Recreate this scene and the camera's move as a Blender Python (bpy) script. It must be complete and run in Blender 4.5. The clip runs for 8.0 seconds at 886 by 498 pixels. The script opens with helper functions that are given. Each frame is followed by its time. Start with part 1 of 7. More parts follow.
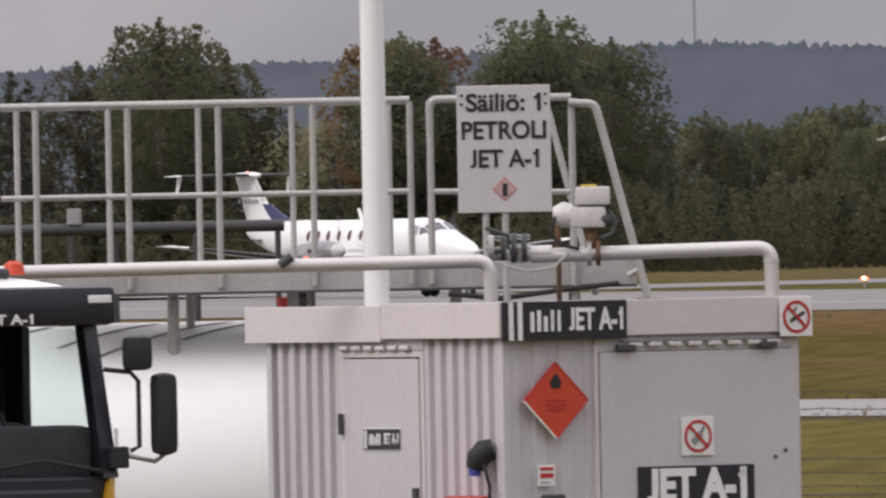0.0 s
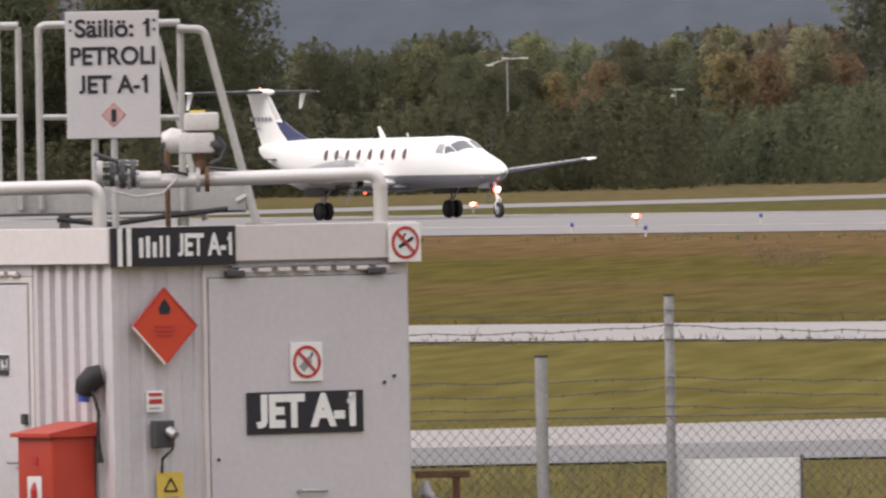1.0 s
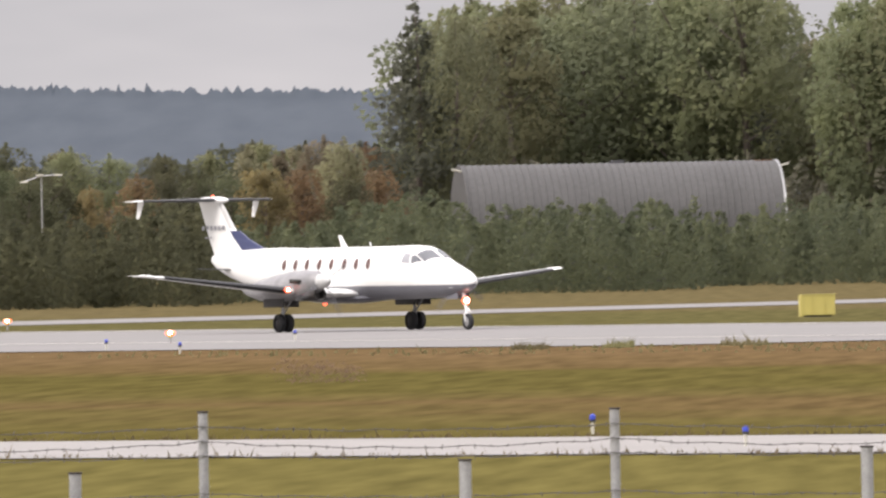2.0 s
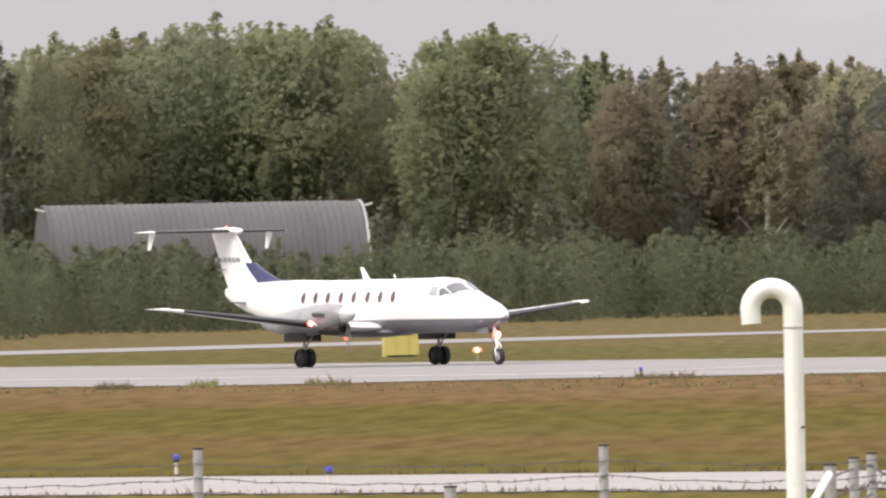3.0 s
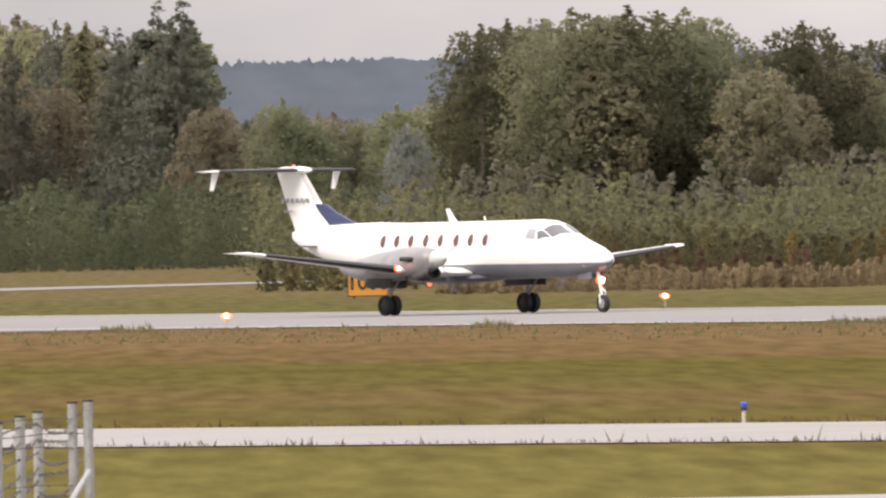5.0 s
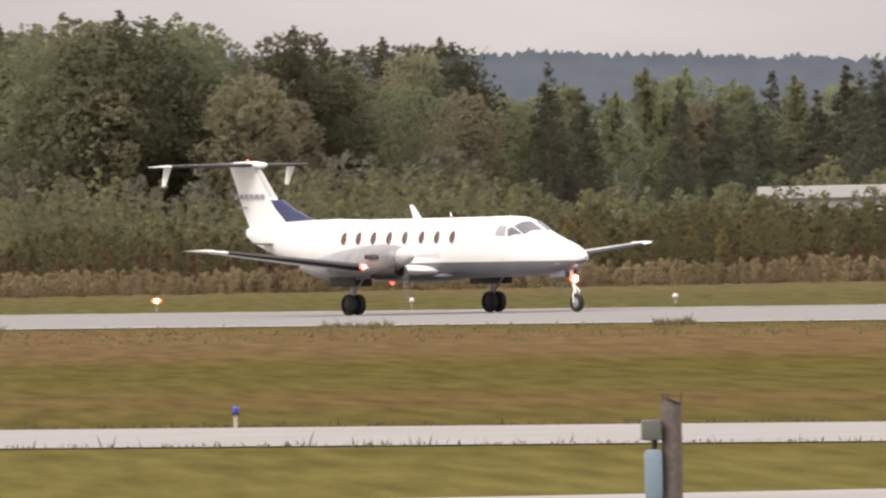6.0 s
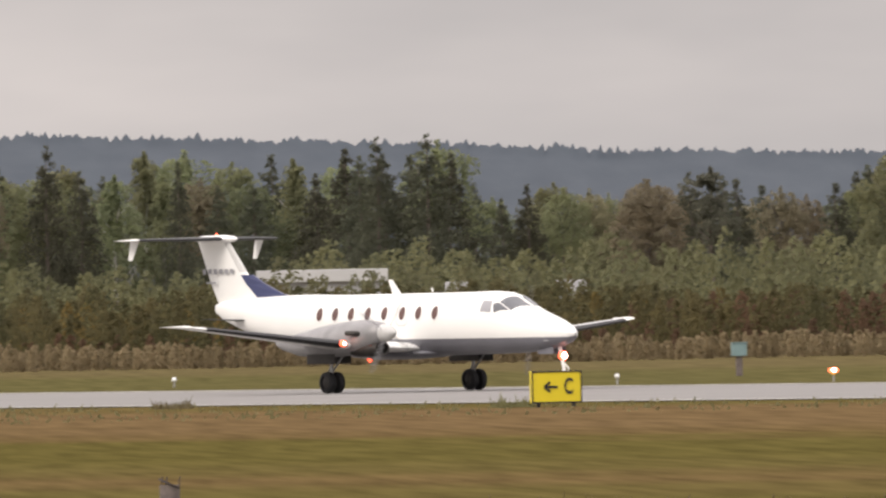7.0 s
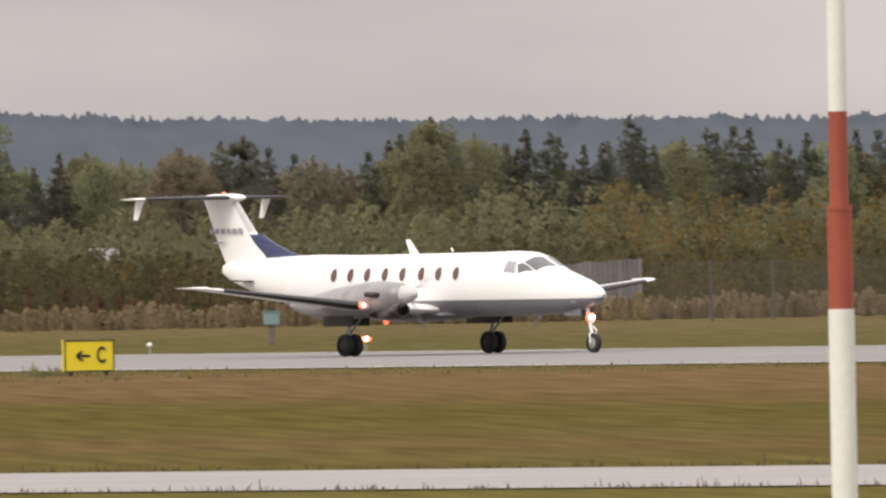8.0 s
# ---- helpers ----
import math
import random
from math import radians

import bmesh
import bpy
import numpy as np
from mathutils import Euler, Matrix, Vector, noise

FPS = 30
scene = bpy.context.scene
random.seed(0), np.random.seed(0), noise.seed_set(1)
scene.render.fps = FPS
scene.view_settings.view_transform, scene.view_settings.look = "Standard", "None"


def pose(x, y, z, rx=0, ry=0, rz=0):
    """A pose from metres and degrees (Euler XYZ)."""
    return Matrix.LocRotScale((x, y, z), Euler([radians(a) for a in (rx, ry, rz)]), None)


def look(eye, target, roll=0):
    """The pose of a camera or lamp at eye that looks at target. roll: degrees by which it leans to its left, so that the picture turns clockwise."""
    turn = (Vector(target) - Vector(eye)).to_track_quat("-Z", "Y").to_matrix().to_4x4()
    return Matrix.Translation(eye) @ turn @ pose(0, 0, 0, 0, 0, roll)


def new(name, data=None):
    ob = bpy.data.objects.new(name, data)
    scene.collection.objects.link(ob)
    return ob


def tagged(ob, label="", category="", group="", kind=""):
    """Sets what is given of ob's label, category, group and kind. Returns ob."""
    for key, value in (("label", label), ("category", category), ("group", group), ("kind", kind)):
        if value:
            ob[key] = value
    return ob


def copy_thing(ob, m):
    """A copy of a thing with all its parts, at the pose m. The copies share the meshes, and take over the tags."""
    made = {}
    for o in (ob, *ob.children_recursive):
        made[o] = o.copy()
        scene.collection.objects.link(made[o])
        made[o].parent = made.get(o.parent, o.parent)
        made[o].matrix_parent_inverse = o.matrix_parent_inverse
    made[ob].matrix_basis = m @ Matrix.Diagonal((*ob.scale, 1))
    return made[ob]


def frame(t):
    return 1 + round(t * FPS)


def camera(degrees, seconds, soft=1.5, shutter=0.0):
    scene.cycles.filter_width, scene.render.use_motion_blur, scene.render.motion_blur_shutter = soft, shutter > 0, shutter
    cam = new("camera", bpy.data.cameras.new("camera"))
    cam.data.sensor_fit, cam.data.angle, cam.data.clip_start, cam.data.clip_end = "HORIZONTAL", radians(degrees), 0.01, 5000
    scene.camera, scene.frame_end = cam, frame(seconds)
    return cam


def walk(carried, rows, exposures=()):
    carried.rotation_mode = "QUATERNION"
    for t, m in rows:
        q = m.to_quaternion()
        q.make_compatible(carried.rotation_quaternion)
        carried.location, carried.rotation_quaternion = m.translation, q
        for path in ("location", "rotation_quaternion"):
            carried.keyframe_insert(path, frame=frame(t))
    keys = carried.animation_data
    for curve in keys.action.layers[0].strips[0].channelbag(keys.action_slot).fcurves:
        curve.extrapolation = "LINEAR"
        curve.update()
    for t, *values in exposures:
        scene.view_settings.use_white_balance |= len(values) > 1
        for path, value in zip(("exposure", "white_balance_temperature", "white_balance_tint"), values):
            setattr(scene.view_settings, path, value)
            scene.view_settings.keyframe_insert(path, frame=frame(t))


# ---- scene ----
EYE = Vector((0.0, 0.0, 3.4))
cam = camera(2.495, 8.0, 2.35, 0.14)


def aim(bearing, rise):
    """Camera pose on the balcony: bearing clockwise from +y and rise, in degrees."""
    a, e = radians(bearing), radians(rise)
    return look(EYE, EYE + 500 * Vector((math.sin(a) * math.cos(e), math.cos(a) * math.cos(e), math.sin(e))), -1.1)


PAN = (
    (0.0, -5.0111, -0.1333), (0.1, -4.9050, -0.1672), (0.2, -4.7878, -0.2021), (0.4, -4.5368, -0.2626),
    (0.5, -4.4112, -0.2909), (1.0, -3.9136, -0.3633), (1.2, -3.6530, -0.3518), (1.5, -3.1951, -0.2750),
    (1.7, -2.9249, -0.1977), (2.0, -2.5957, -0.0592), (2.2, -2.3971, 0.0102), (3.3, -1.0614, 0.0286),
    (3.5, -0.8284, 0.0070), (3.7, -0.5166, -0.0161), (4.0, 0.0, -0.0413), (4.5, 0.5756, -0.0734),
    (5.0, 0.9247, -0.1301), (5.2, 1.1481, -0.1593), (6.3, 2.7752, -0.1029), (6.5, 3.0224, -0.0411),
    (7.0, 3.7721, 0.0660), (7.5, 4.3097, 0.0697), (7.7, 4.6132, 0.0379), (8.0, 5.0869, -0.0469))
walk(cam, [(t, aim(b, r)) for t, b, r in PAN], (
    (0.0, -0.3, 6250, 14), (0.7, -0.3, 6350, 14.5), (1.0, 0.0, 6400, 13.5), (1.5, 0.28, 6450, 12.5), (2.2, 0.47, 6450, 12), (3.5, 0.5, 6500, 12.5), (5.0, 0.42, 6650, 13), (6.5, 0.18, 6750, 11.5), (8.0, 0.08, 6750, 11.5)))


def spot(bearing, dist, z=0.0):
    """A place at a bearing (degrees from +y, clockwise) and a level distance from the balcony."""
    a = radians(bearing)
    return Vector((dist * math.sin(a), dist * math.cos(a), z))


# ---- world and sun ----
SUN_EL, SUN_AZ = 38.0, 236.0
world = bpy.data.worlds.new("overcast")
scene.world = world
world.use_nodes = True
wn, wl = world.node_tree.nodes, world.node_tree.links
wn.clear()
w_out = wn.new("ShaderNodeOutputWorld")
w_bg = wn.new("ShaderNodeBackground")
sky = wn.new("ShaderNodeTexSky")
sky.sky_type, sky.sun_disc = "NISHITA", False
sky.sun_elevation, sky.sun_rotation = radians(SUN_EL), radians(SUN_AZ)
sky.air_density, sky.dust_density = 1.0, 3.0
w_co = wn.new("ShaderNodeTexCoord")
w_map = wn.new("ShaderNodeMapping")
w_map.inputs["Scale"].default_value = (9.0, 9.0, 32.0)
w_noise = wn.new("ShaderNodeTexNoise")
w_noise.inputs["Scale"].default_value, w_noise.inputs["Detail"].default_value = 1.6, 5.0
w_ramp = wn.new("ShaderNodeValToRGB")
w_ramp.color_ramp.elements[0].position, w_ramp.color_ramp.elements[0].color = 0.34, (4.7, 4.55, 4.64, 1)
w_ramp.color_ramp.elements[1].position, w_ramp.color_ramp.elements[1].color = 0.6, (6.7, 6.3, 6.22, 1)
w_mix = wn.new("ShaderNodeMix")
w_mix.data_type = "RGBA"
w_mix.inputs["Factor"].default_value = 0.9
wl.new(w_co.outputs["Generated"], w_map.inputs["Vector"])
wl.new(w_map.outputs["Vector"], w_noise.inputs["Vector"])
wl.new(w_noise.outputs["Fac"], w_ramp.inputs["Fac"])
wl.new(sky.outputs["Color"], w_mix.inputs["A"])
wl.new(w_ramp.outputs["Color"], w_mix.inputs["B"])
w_sep, w_rise, w_mul = wn.new("ShaderNodeSeparateXYZ"), wn.new("ShaderNodeMapRange"), wn.new("ShaderNodeVectorMath")
w_rise.inputs["From Min"].default_value, w_rise.inputs["From Max"].default_value = 0.02, 1.0
w_rise.inputs["To Min"].default_value, w_rise.inputs["To Max"].default_value = 1.0, 3.8
w_mul.operation = "SCALE"
wl.new(w_co.outputs["Generated"], w_sep.inputs[0])
wl.new(w_sep.outputs["Z"], w_rise.inputs["Value"])
wl.new(w_mix.outputs["Result"], w_mul.inputs[0])
wl.new(w_rise.outputs["Result"], w_mul.inputs["Scale"])
wl.new(w_mul.outputs["Vector"], w_bg.inputs["Color"])
wl.new(w_bg.outputs["Background"], w_out.inputs["Surface"])
w_bg.inputs["Strength"].default_value = 0.1
sun = new("sun", bpy.data.lights.new("sun", "SUN"))
sun.data.energy, sun.data.angle, sun.data.color = 1.55, radians(24), (1.0, 0.94, 0.86)
sun.matrix_world = look((0, 0, 60), Vector((0, 0, 60)) - Vector((
    math.sin(radians(SUN_AZ)) * math.cos(radians(SUN_EL)), math.cos(radians(SUN_AZ)) * math.cos(radians(SUN_EL)), math.sin(radians(SUN_EL)))))

# ---- materials ----


def material(name, base, rough=0.6, metal=0.0, vary=0.12, scale=4.0, bump=0.0, fine=60.0, spread=0.0, tint=None):
    """A procedural surface: base colour varied at two scales, optional relief, and variation from object to object."""
    m = bpy.data.materials.new(name)
    m.use_nodes = True
    n, l = m.node_tree.nodes, m.node_tree.links
    bsdf = n["Principled BSDF"]
    co = n.new("ShaderNodeTexCoord")
    big, small = n.new("ShaderNodeTexNoise"), n.new("ShaderNodeTexNoise")
    big.inputs["Scale"].default_value, big.inputs["Detail"].default_value = scale, 4.0
    small.inputs["Scale"].default_value, small.inputs["Detail"].default_value = fine, 3.0
    l.new(co.outputs["Object"], big.inputs["Vector"])
    l.new(co.outputs["Object"], small.inputs["Vector"])
    add = n.new("ShaderNodeMath")
    add.operation = "ADD"
    l.new(big.outputs["Fac"], add.inputs[0])
    l.new(small.outputs["Fac"], add.inputs[1])
    ramp = n.new("ShaderNodeMapRange")
    ramp.inputs["From Min"].default_value, ramp.inputs["From Max"].default_value = 0.7, 1.3
    l.new(add.outputs[0], ramp.inputs["Value"])
    mix = n.new("ShaderNodeMix")
    mix.data_type = "RGBA"
    other = tint or tuple(c * (1 - 2 * vary) for c in base)
    mix.inputs["A"].default_value, mix.inputs["B"].default_value = (*base, 1), (*other, 1)
    l.new(ramp.outputs["Result"], mix.inputs["Factor"])
    colour = mix.outputs["Result"]
    if spread:
        info, hsv = n.new("ShaderNodeObjectInfo"), n.new("ShaderNodeHueSaturation")
        hue, val = n.new("ShaderNodeMapRange"), n.new("ShaderNodeMapRange")
        hue.inputs["To Min"].default_value, hue.inputs["To Max"].default_value = 0.5 - 0.12 * spread, 0.5 + 0.06 * spread
        val.inputs["To Min"].default_value, val.inputs["To Max"].default_value = 1 - 0.6 * spread, 1 + 0.6 * spread
        l.new(info.outputs["Random"], hue.inputs["Value"])
        l.new(info.outputs["Random"], val.inputs["Value"])
        l.new(hue.outputs["Result"], hsv.inputs["Hue"])
        l.new(val.outputs["Result"], hsv.inputs["Value"])
        l.new(colour, hsv.inputs["Color"])
        colour = hsv.outputs["Color"]
    l.new(colour, bsdf.inputs["Base Color"])
    bsdf.inputs["Roughness"].default_value, bsdf.inputs["Metallic"].default_value = rough, metal
    if bump:
        b = n.new("ShaderNodeBump")
        b.inputs["Strength"].default_value, b.inputs["Distance"].default_value = bump, 0.01
        l.new(add.outputs[0], b.inputs["Height"])
        l.new(b.outputs["Normal"], bsdf.inputs["Normal"])
    return m


def glow(name, colour, strength):
    m = bpy.data.materials.new(name)
    m.use_nodes = True
    bsdf = m.node_tree.nodes["Principled BSDF"]
    bsdf.inputs["Base Color"].default_value = (*colour, 1)
    bsdf.inputs["Emission Color"].default_value, bsdf.inputs["Emission Strength"].default_value = (*colour, 1), strength
    return m


def leafage(name, dark, light, island=0.3):
    """Foliage whose clumps differ one from another, with some light through the leaf."""
    m = bpy.data.materials.new(name)
    m.use_nodes = True
    n, l = m.node_tree.nodes, m.node_tree.links
    bsdf = n["Principled BSDF"]
    geo, info = n.new("ShaderNodeNewGeometry"), n.new("ShaderNodeObjectInfo")
    co, noise_n = n.new("ShaderNodeTexCoord"), n.new("ShaderNodeTexNoise")
    noise_n.inputs["Scale"].default_value, noise_n.inputs["Detail"].default_value = 0.3, 3.0
    l.new(co.outputs["Object"], noise_n.inputs["Vector"])
    mass = n.new("ShaderNodeMapRange")
    mass.inputs["From Min"].default_value, mass.inputs["From Max"].default_value = 0.36, 0.64
    l.new(noise_n.outputs["Fac"], mass.inputs["Value"])
    a = n.new("ShaderNodeMath")
    a.operation, a.inputs[1].default_value = "MULTIPLY", island * 0.5
    l.new(geo.outputs["Random Per Island"], a.inputs[0])
    b = n.new("ShaderNodeMath")
    b.operation, b.inputs[1].default_value = "MULTIPLY_ADD", 0.7
    l.new(mass.outputs["Result"], b.inputs[0])
    l.new(a.outputs[0], b.inputs[2])
    mix = n.new("ShaderNodeMix")
    mix.data_type = "RGBA"
    mix.inputs["A"].default_value, mix.inputs["B"].default_value = (*dark, 1), (*light, 1)
    l.new(b.outputs[0], mix.inputs["Factor"])
    hsv, hue, val = n.new("ShaderNodeHueSaturation"), n.new("ShaderNodeMapRange"), n.new("ShaderNodeMapRange")
    hue.inputs["To Min"].default_value, hue.inputs["To Max"].default_value = 0.46, 0.52
    val.inputs["To Min"].default_value, val.inputs["To Max"].default_value = 0.8, 1.2
    l.new(info.outputs["Random"], hue.inputs["Value"])
    l.new(info.outputs["Random"], val.inputs["Value"])
    l.new(hue.outputs["Result"], hsv.inputs["Hue"])
    l.new(val.outputs["Result"], hsv.inputs["Value"])
    l.new(mix.outputs["Result"], hsv.inputs["Color"])
    l.new(hsv.outputs["Color"], bsdf.inputs["Base Color"])
    bsdf.inputs["Roughness"].default_value = 0.75
    bsdf.inputs["Specular IOR Level"].default_value = 0.15
    through_leaf, blend = n.new("ShaderNodeBsdfTranslucent"), n.new("ShaderNodeMixShader")
    blend.inputs["Fac"].default_value = 0.6
    l.new(hsv.outputs["Color"], through_leaf.inputs["Color"])
    l.new(bsdf.outputs["BSDF"], blend.inputs[1])
    l.new(through_leaf.outputs["BSDF"], blend.inputs[2])
    l.new(blend.outputs["Shader"], n["Material Output"].inputs["Surface"])
    return m


def grass_material():
    """Rough airfield grass: green and straw patches drawn out along the mowing."""
    m = bpy.data.materials.new("airfield_grass")
    m.use_nodes = True
    n, l = m.node_tree.nodes, m.node_tree.links
    bsdf = n["Principled BSDF"]
    co, mapping = n.new("ShaderNodeTexCoord"), n.new("ShaderNodeMapping")
    mapping.inputs["Rotation"].default_value = (0, 0, radians(50))
    mapping.inputs["Scale"].default_value = (0.012, 0.034, 1)
    l.new(co.outputs["Object"], mapping.inputs["Vector"])
    patches, tufts = n.new("ShaderNodeTexNoise"), n.new("ShaderNodeTexNoise")
    patches.inputs["Scale"].default_value, patches.inputs["Detail"].default_value = 1.0, 5.0
    tufts.inputs["Scale"].default_value, tufts.inputs["Detail"].default_value = 1.0, 6.0
    l.new(mapping.outputs["Vector"], patches.inputs["Vector"])
    lay = n.new("ShaderNodeMapping")
    lay.inputs["Scale"].default_value = (1.6, 0.09, 1)
    l.new(co.outputs["Object"], lay.inputs["Vector"])
    l.new(lay.outputs["Vector"], tufts.inputs["Vector"])
    # mown strips parallel to the runway, their edges frayed by the patches
    across = n.new("ShaderNodeVectorMath")
    across.operation = "DOT_PRODUCT"
    across.inputs[1].default_value = (math.sin(radians(54.5)), math.cos(radians(54.5)), 0)
    l.new(co.outputs["Object"], across.inputs[0])
    fray = n.new("ShaderNodeMath")
    fray.operation, fray.inputs[1].default_value = "MULTIPLY_ADD", 52.0
    l.new(patches.outputs["Fac"], fray.inputs[0])
    l.new(across.outputs["Value"], fray.inputs[2])
    span = n.new("ShaderNodeMapRange")
    span.inputs["From Min"].default_value, span.inputs["From Max"].default_value = 126.0, 526.0
    l.new(fray.outputs[0], span.inputs["Value"])
    r1 = n.new("ShaderNodeValToRGB")
    green, olive, brown, straw = (0.0805, 0.067, 0.0215, 1), (0.087, 0.07, 0.025, 1), (0.098, 0.068, 0.03, 1), (0.114, 0.077, 0.038, 1)
    pale, dull, dry = (0.104, 0.089, 0.03, 1), (0.084, 0.075, 0.031, 1), (0.1, 0.081, 0.039, 1)
    stops = ((100, pale), (158, pale), (182, green), (198, olive), (212, brown), (226, olive), (236, green), (255, green), (268, brown), (288, straw), (320, straw), (334, olive),
             (385, dull), (425, dull), (450, dry), (500, dry))
    ramp = r1.color_ramp
    for v, colour in stops[1:-1]:
        ramp.elements.new((v - 100) / 400).color = colour
    ramp.elements[0].color, ramp.elements[len(stops) - 1].color = stops[0][1], stops[-1][1]
    l.new(span.outputs["Result"], r1.inputs["Fac"])
    r2 = n.new("ShaderNodeMapRange")
    r2.inputs["From Min"].default_value, r2.inputs["From Max"].default_value = 0.3, 0.7
    r2.inputs["To Min"].default_value, r2.inputs["To Max"].default_value = 0.78, 1.26
    l.new(tufts.outputs["Fac"], r2.inputs["Value"])
    hsv = n.new("ShaderNodeHueSaturation")
    l.new(r1.outputs["Color"], hsv.inputs["Color"])
    l.new(r2.outputs["Result"], hsv.inputs["Value"])
    l.new(hsv.outputs["Color"], bsdf.inputs["Base Color"])
    bsdf.inputs["Roughness"].default_value = 1.0
    bsdf.inputs["Specular IOR Level"].default_value = 0.0
    return m


GRASS = grass_material()
ASPHALT = material("runway_asphalt", (0.2, 0.19, 0.182), 0.85, 0, 0.1, 0.15, 0.2, 3.0)
CONCRETE = material("road_concrete", (0.27, 0.255, 0.24), 0.85, 0, 0.1, 0.3, 0.2, 5.0)
GRAVEL = material("old_asphalt", (0.16, 0.155, 0.155), 0.9, 0, 0.15, 0.4, 0.3, 6.0)
LINE = material("line_paint", (0.6, 0.58, 0.5), 0.7, 0, 0.15, 1.0)
WHITE = material("white_gloss_paint", (0.8, 0.8, 0.79), 0.25, 0, 0.03, 2.0)
# ---- ground ----


def mesh_object(name, verts, faces, mat, parent=None, smooth=False, normals=None):
    me = bpy.data.meshes.new(name)
    me.from_pydata(verts, [], faces)
    me.materials.append(mat)
    if smooth:
        me.polygons.foreach_set("use_smooth", [True] * len(me.polygons))
    if normals is not None:
        me.polygons.foreach_set("use_smooth", [True] * len(me.polygons))
        me.normals_split_custom_set_from_vertices(normals.tolist())
    ob = new(name, me)
    ob.parent = parent
    return ob


def sheet(name, corners, z, mat, label, category):
    """A flat piece of the ground with the given outline."""
    ob = mesh_object(name, [(x, y, z) for x, y in corners], [tuple(range(len(corners)))], mat)
    return tagged(ob, label, category, kind="structure")


sheet("ground", [(-2200, -300), (2200, -300), (2200, 4600), (-2200, 4600)], 0.0, GRASS, "green and straw-brown airfield grass in autumn", "ground")
AH = radians(54.5)
HEAD, SIDE = Vector((math.cos(AH), -math.sin(AH), 0)), Vector((math.sin(AH), math.cos(AH), 0))


def along(u, v, z=0.0):
    """A place on the airfield: u metres along the runway, v metres across from the balcony."""
    return HEAD * u + SIDE * v + Vector((0, 0, z))


def strip(name, u0, u1, v0, v1, z, mat, label, category):
    return sheet(name, [along(u, v)[:2] for u, v in ((u0, v0), (u1, v0), (u1, v1), (u0, v1))], z, mat, label, category)


strip("runway", -1600, 500, 333, 378, 0.02, ASPHALT, "pale grey worn asphalt runway", "runway")
sheet("taxiway_mouth", [(-95, 640), (-41, 594), (-28, 580), (-20, 567), (-12, 571), (0, 569), (8, 562), (17.5, 549), (-30, 616), (-80, 690)], 0.024, ASPHALT,
      "pale asphalt where a taxiway meets the runway", "taxiway")
sheet("road", [(-90, 374), (-90, 397), (90, 230), (90, 205)], 0.02, CONCRETE, "pale concrete service road across the grass", "road")
sheet("apron_edge", [(-70, 203), (-70, 214), (-15, 221.5), (-11, 224), (0, 229), (60, 232), (60, 214), (0, 211), (-12, 209.4), (-14.5, 209.4)], 0.02, CONCRETE, "light concrete edge of the apron road", "pavement")
sheet("apron_road", [(-70, 190), (-70, 203), (-14.5, 209.2), (-12, 209.2), (0, 210.8), (60, 213.8), (60, 200), (-10, 199)], 0.022, GRAVEL, "darker old asphalt of the apron road", "road")
sheet("far_track", [(-140, 640), (-146, 668), (-45, 819), (-19, 872), (9, 915), (9, 895), (-18, 836), (-43, 782)], 0.02, ASPHALT, "pale gravel track beyond the runway", "track")
# ---- woods ----
RNG = np.random.default_rng(7)
BARK = material("bark", (0.16, 0.13, 0.11), 0.9, 0, 0.25, 3.0, 0.4, 20.0)
BIRCH_BARK = material("birch_bark", (0.5, 0.48, 0.45), 0.8, 0, 0.3, 3.0, 0.2, 8.0)
LEAF = {
    "dark": leafage("dark_leaves", (0.15, 0.163, 0.104), (0.23, 0.243, 0.132)),
    "deep": leafage("alder_leaves", (0.082, 0.09, 0.056), (0.135, 0.14, 0.074)),
    "green": leafage("green_leaves", (0.158, 0.172, 0.102), (0.228, 0.238, 0.122)),
    "autumn": leafage("autumn_leaves", (0.200, 0.193, 0.126), (0.281, 0.256, 0.150)),
    "rust": leafage("rusty_leaves", (0.163, 0.131, 0.075), (0.276, 0.201, 0.098)),
    "spruce": leafage("spruce_needles", (0.086, 0.092, 0.066), (0.126, 0.13, 0.088)),
    # needles of the far conifers: lighter and greyer, distance haze put into the colour
    "hazed_conifer": leafage("hazed_needles", (0.12, 0.127, 0.098), (0.168, 0.174, 0.128)),
    "silver": leafage("silver_leaves", (0.2, 0.22, 0.195), (0.3, 0.32, 0.28)),
    "yellow": leafage("yellowing_shrub", (0.098, 0.105, 0.052), (0.182, 0.168, 0.07)),
    "gold": leafage("golden_leaves", (0.145, 0.132, 0.05), (0.245, 0.2, 0.062)),
    "russet": leafage("russet_shrub", (0.135, 0.105, 0.06), (0.195, 0.145, 0.075)),
    "straw": leafage("straw_grass", (0.240, 0.195, 0.115), (0.370, 0.300, 0.180)),
    "weed": leafage("verge_weed", (0.156, 0.150, 0.072), (0.253, 0.218, 0.109)),
    "under": leafage("undergrowth_leaves", (0.15, 0.145, 0.108), (0.205, 0.196, 0.138)),
    "young": leafage("young_wood_leaves", (0.113, 0.143, 0.090), (0.180, 0.216, 0.118)),
}


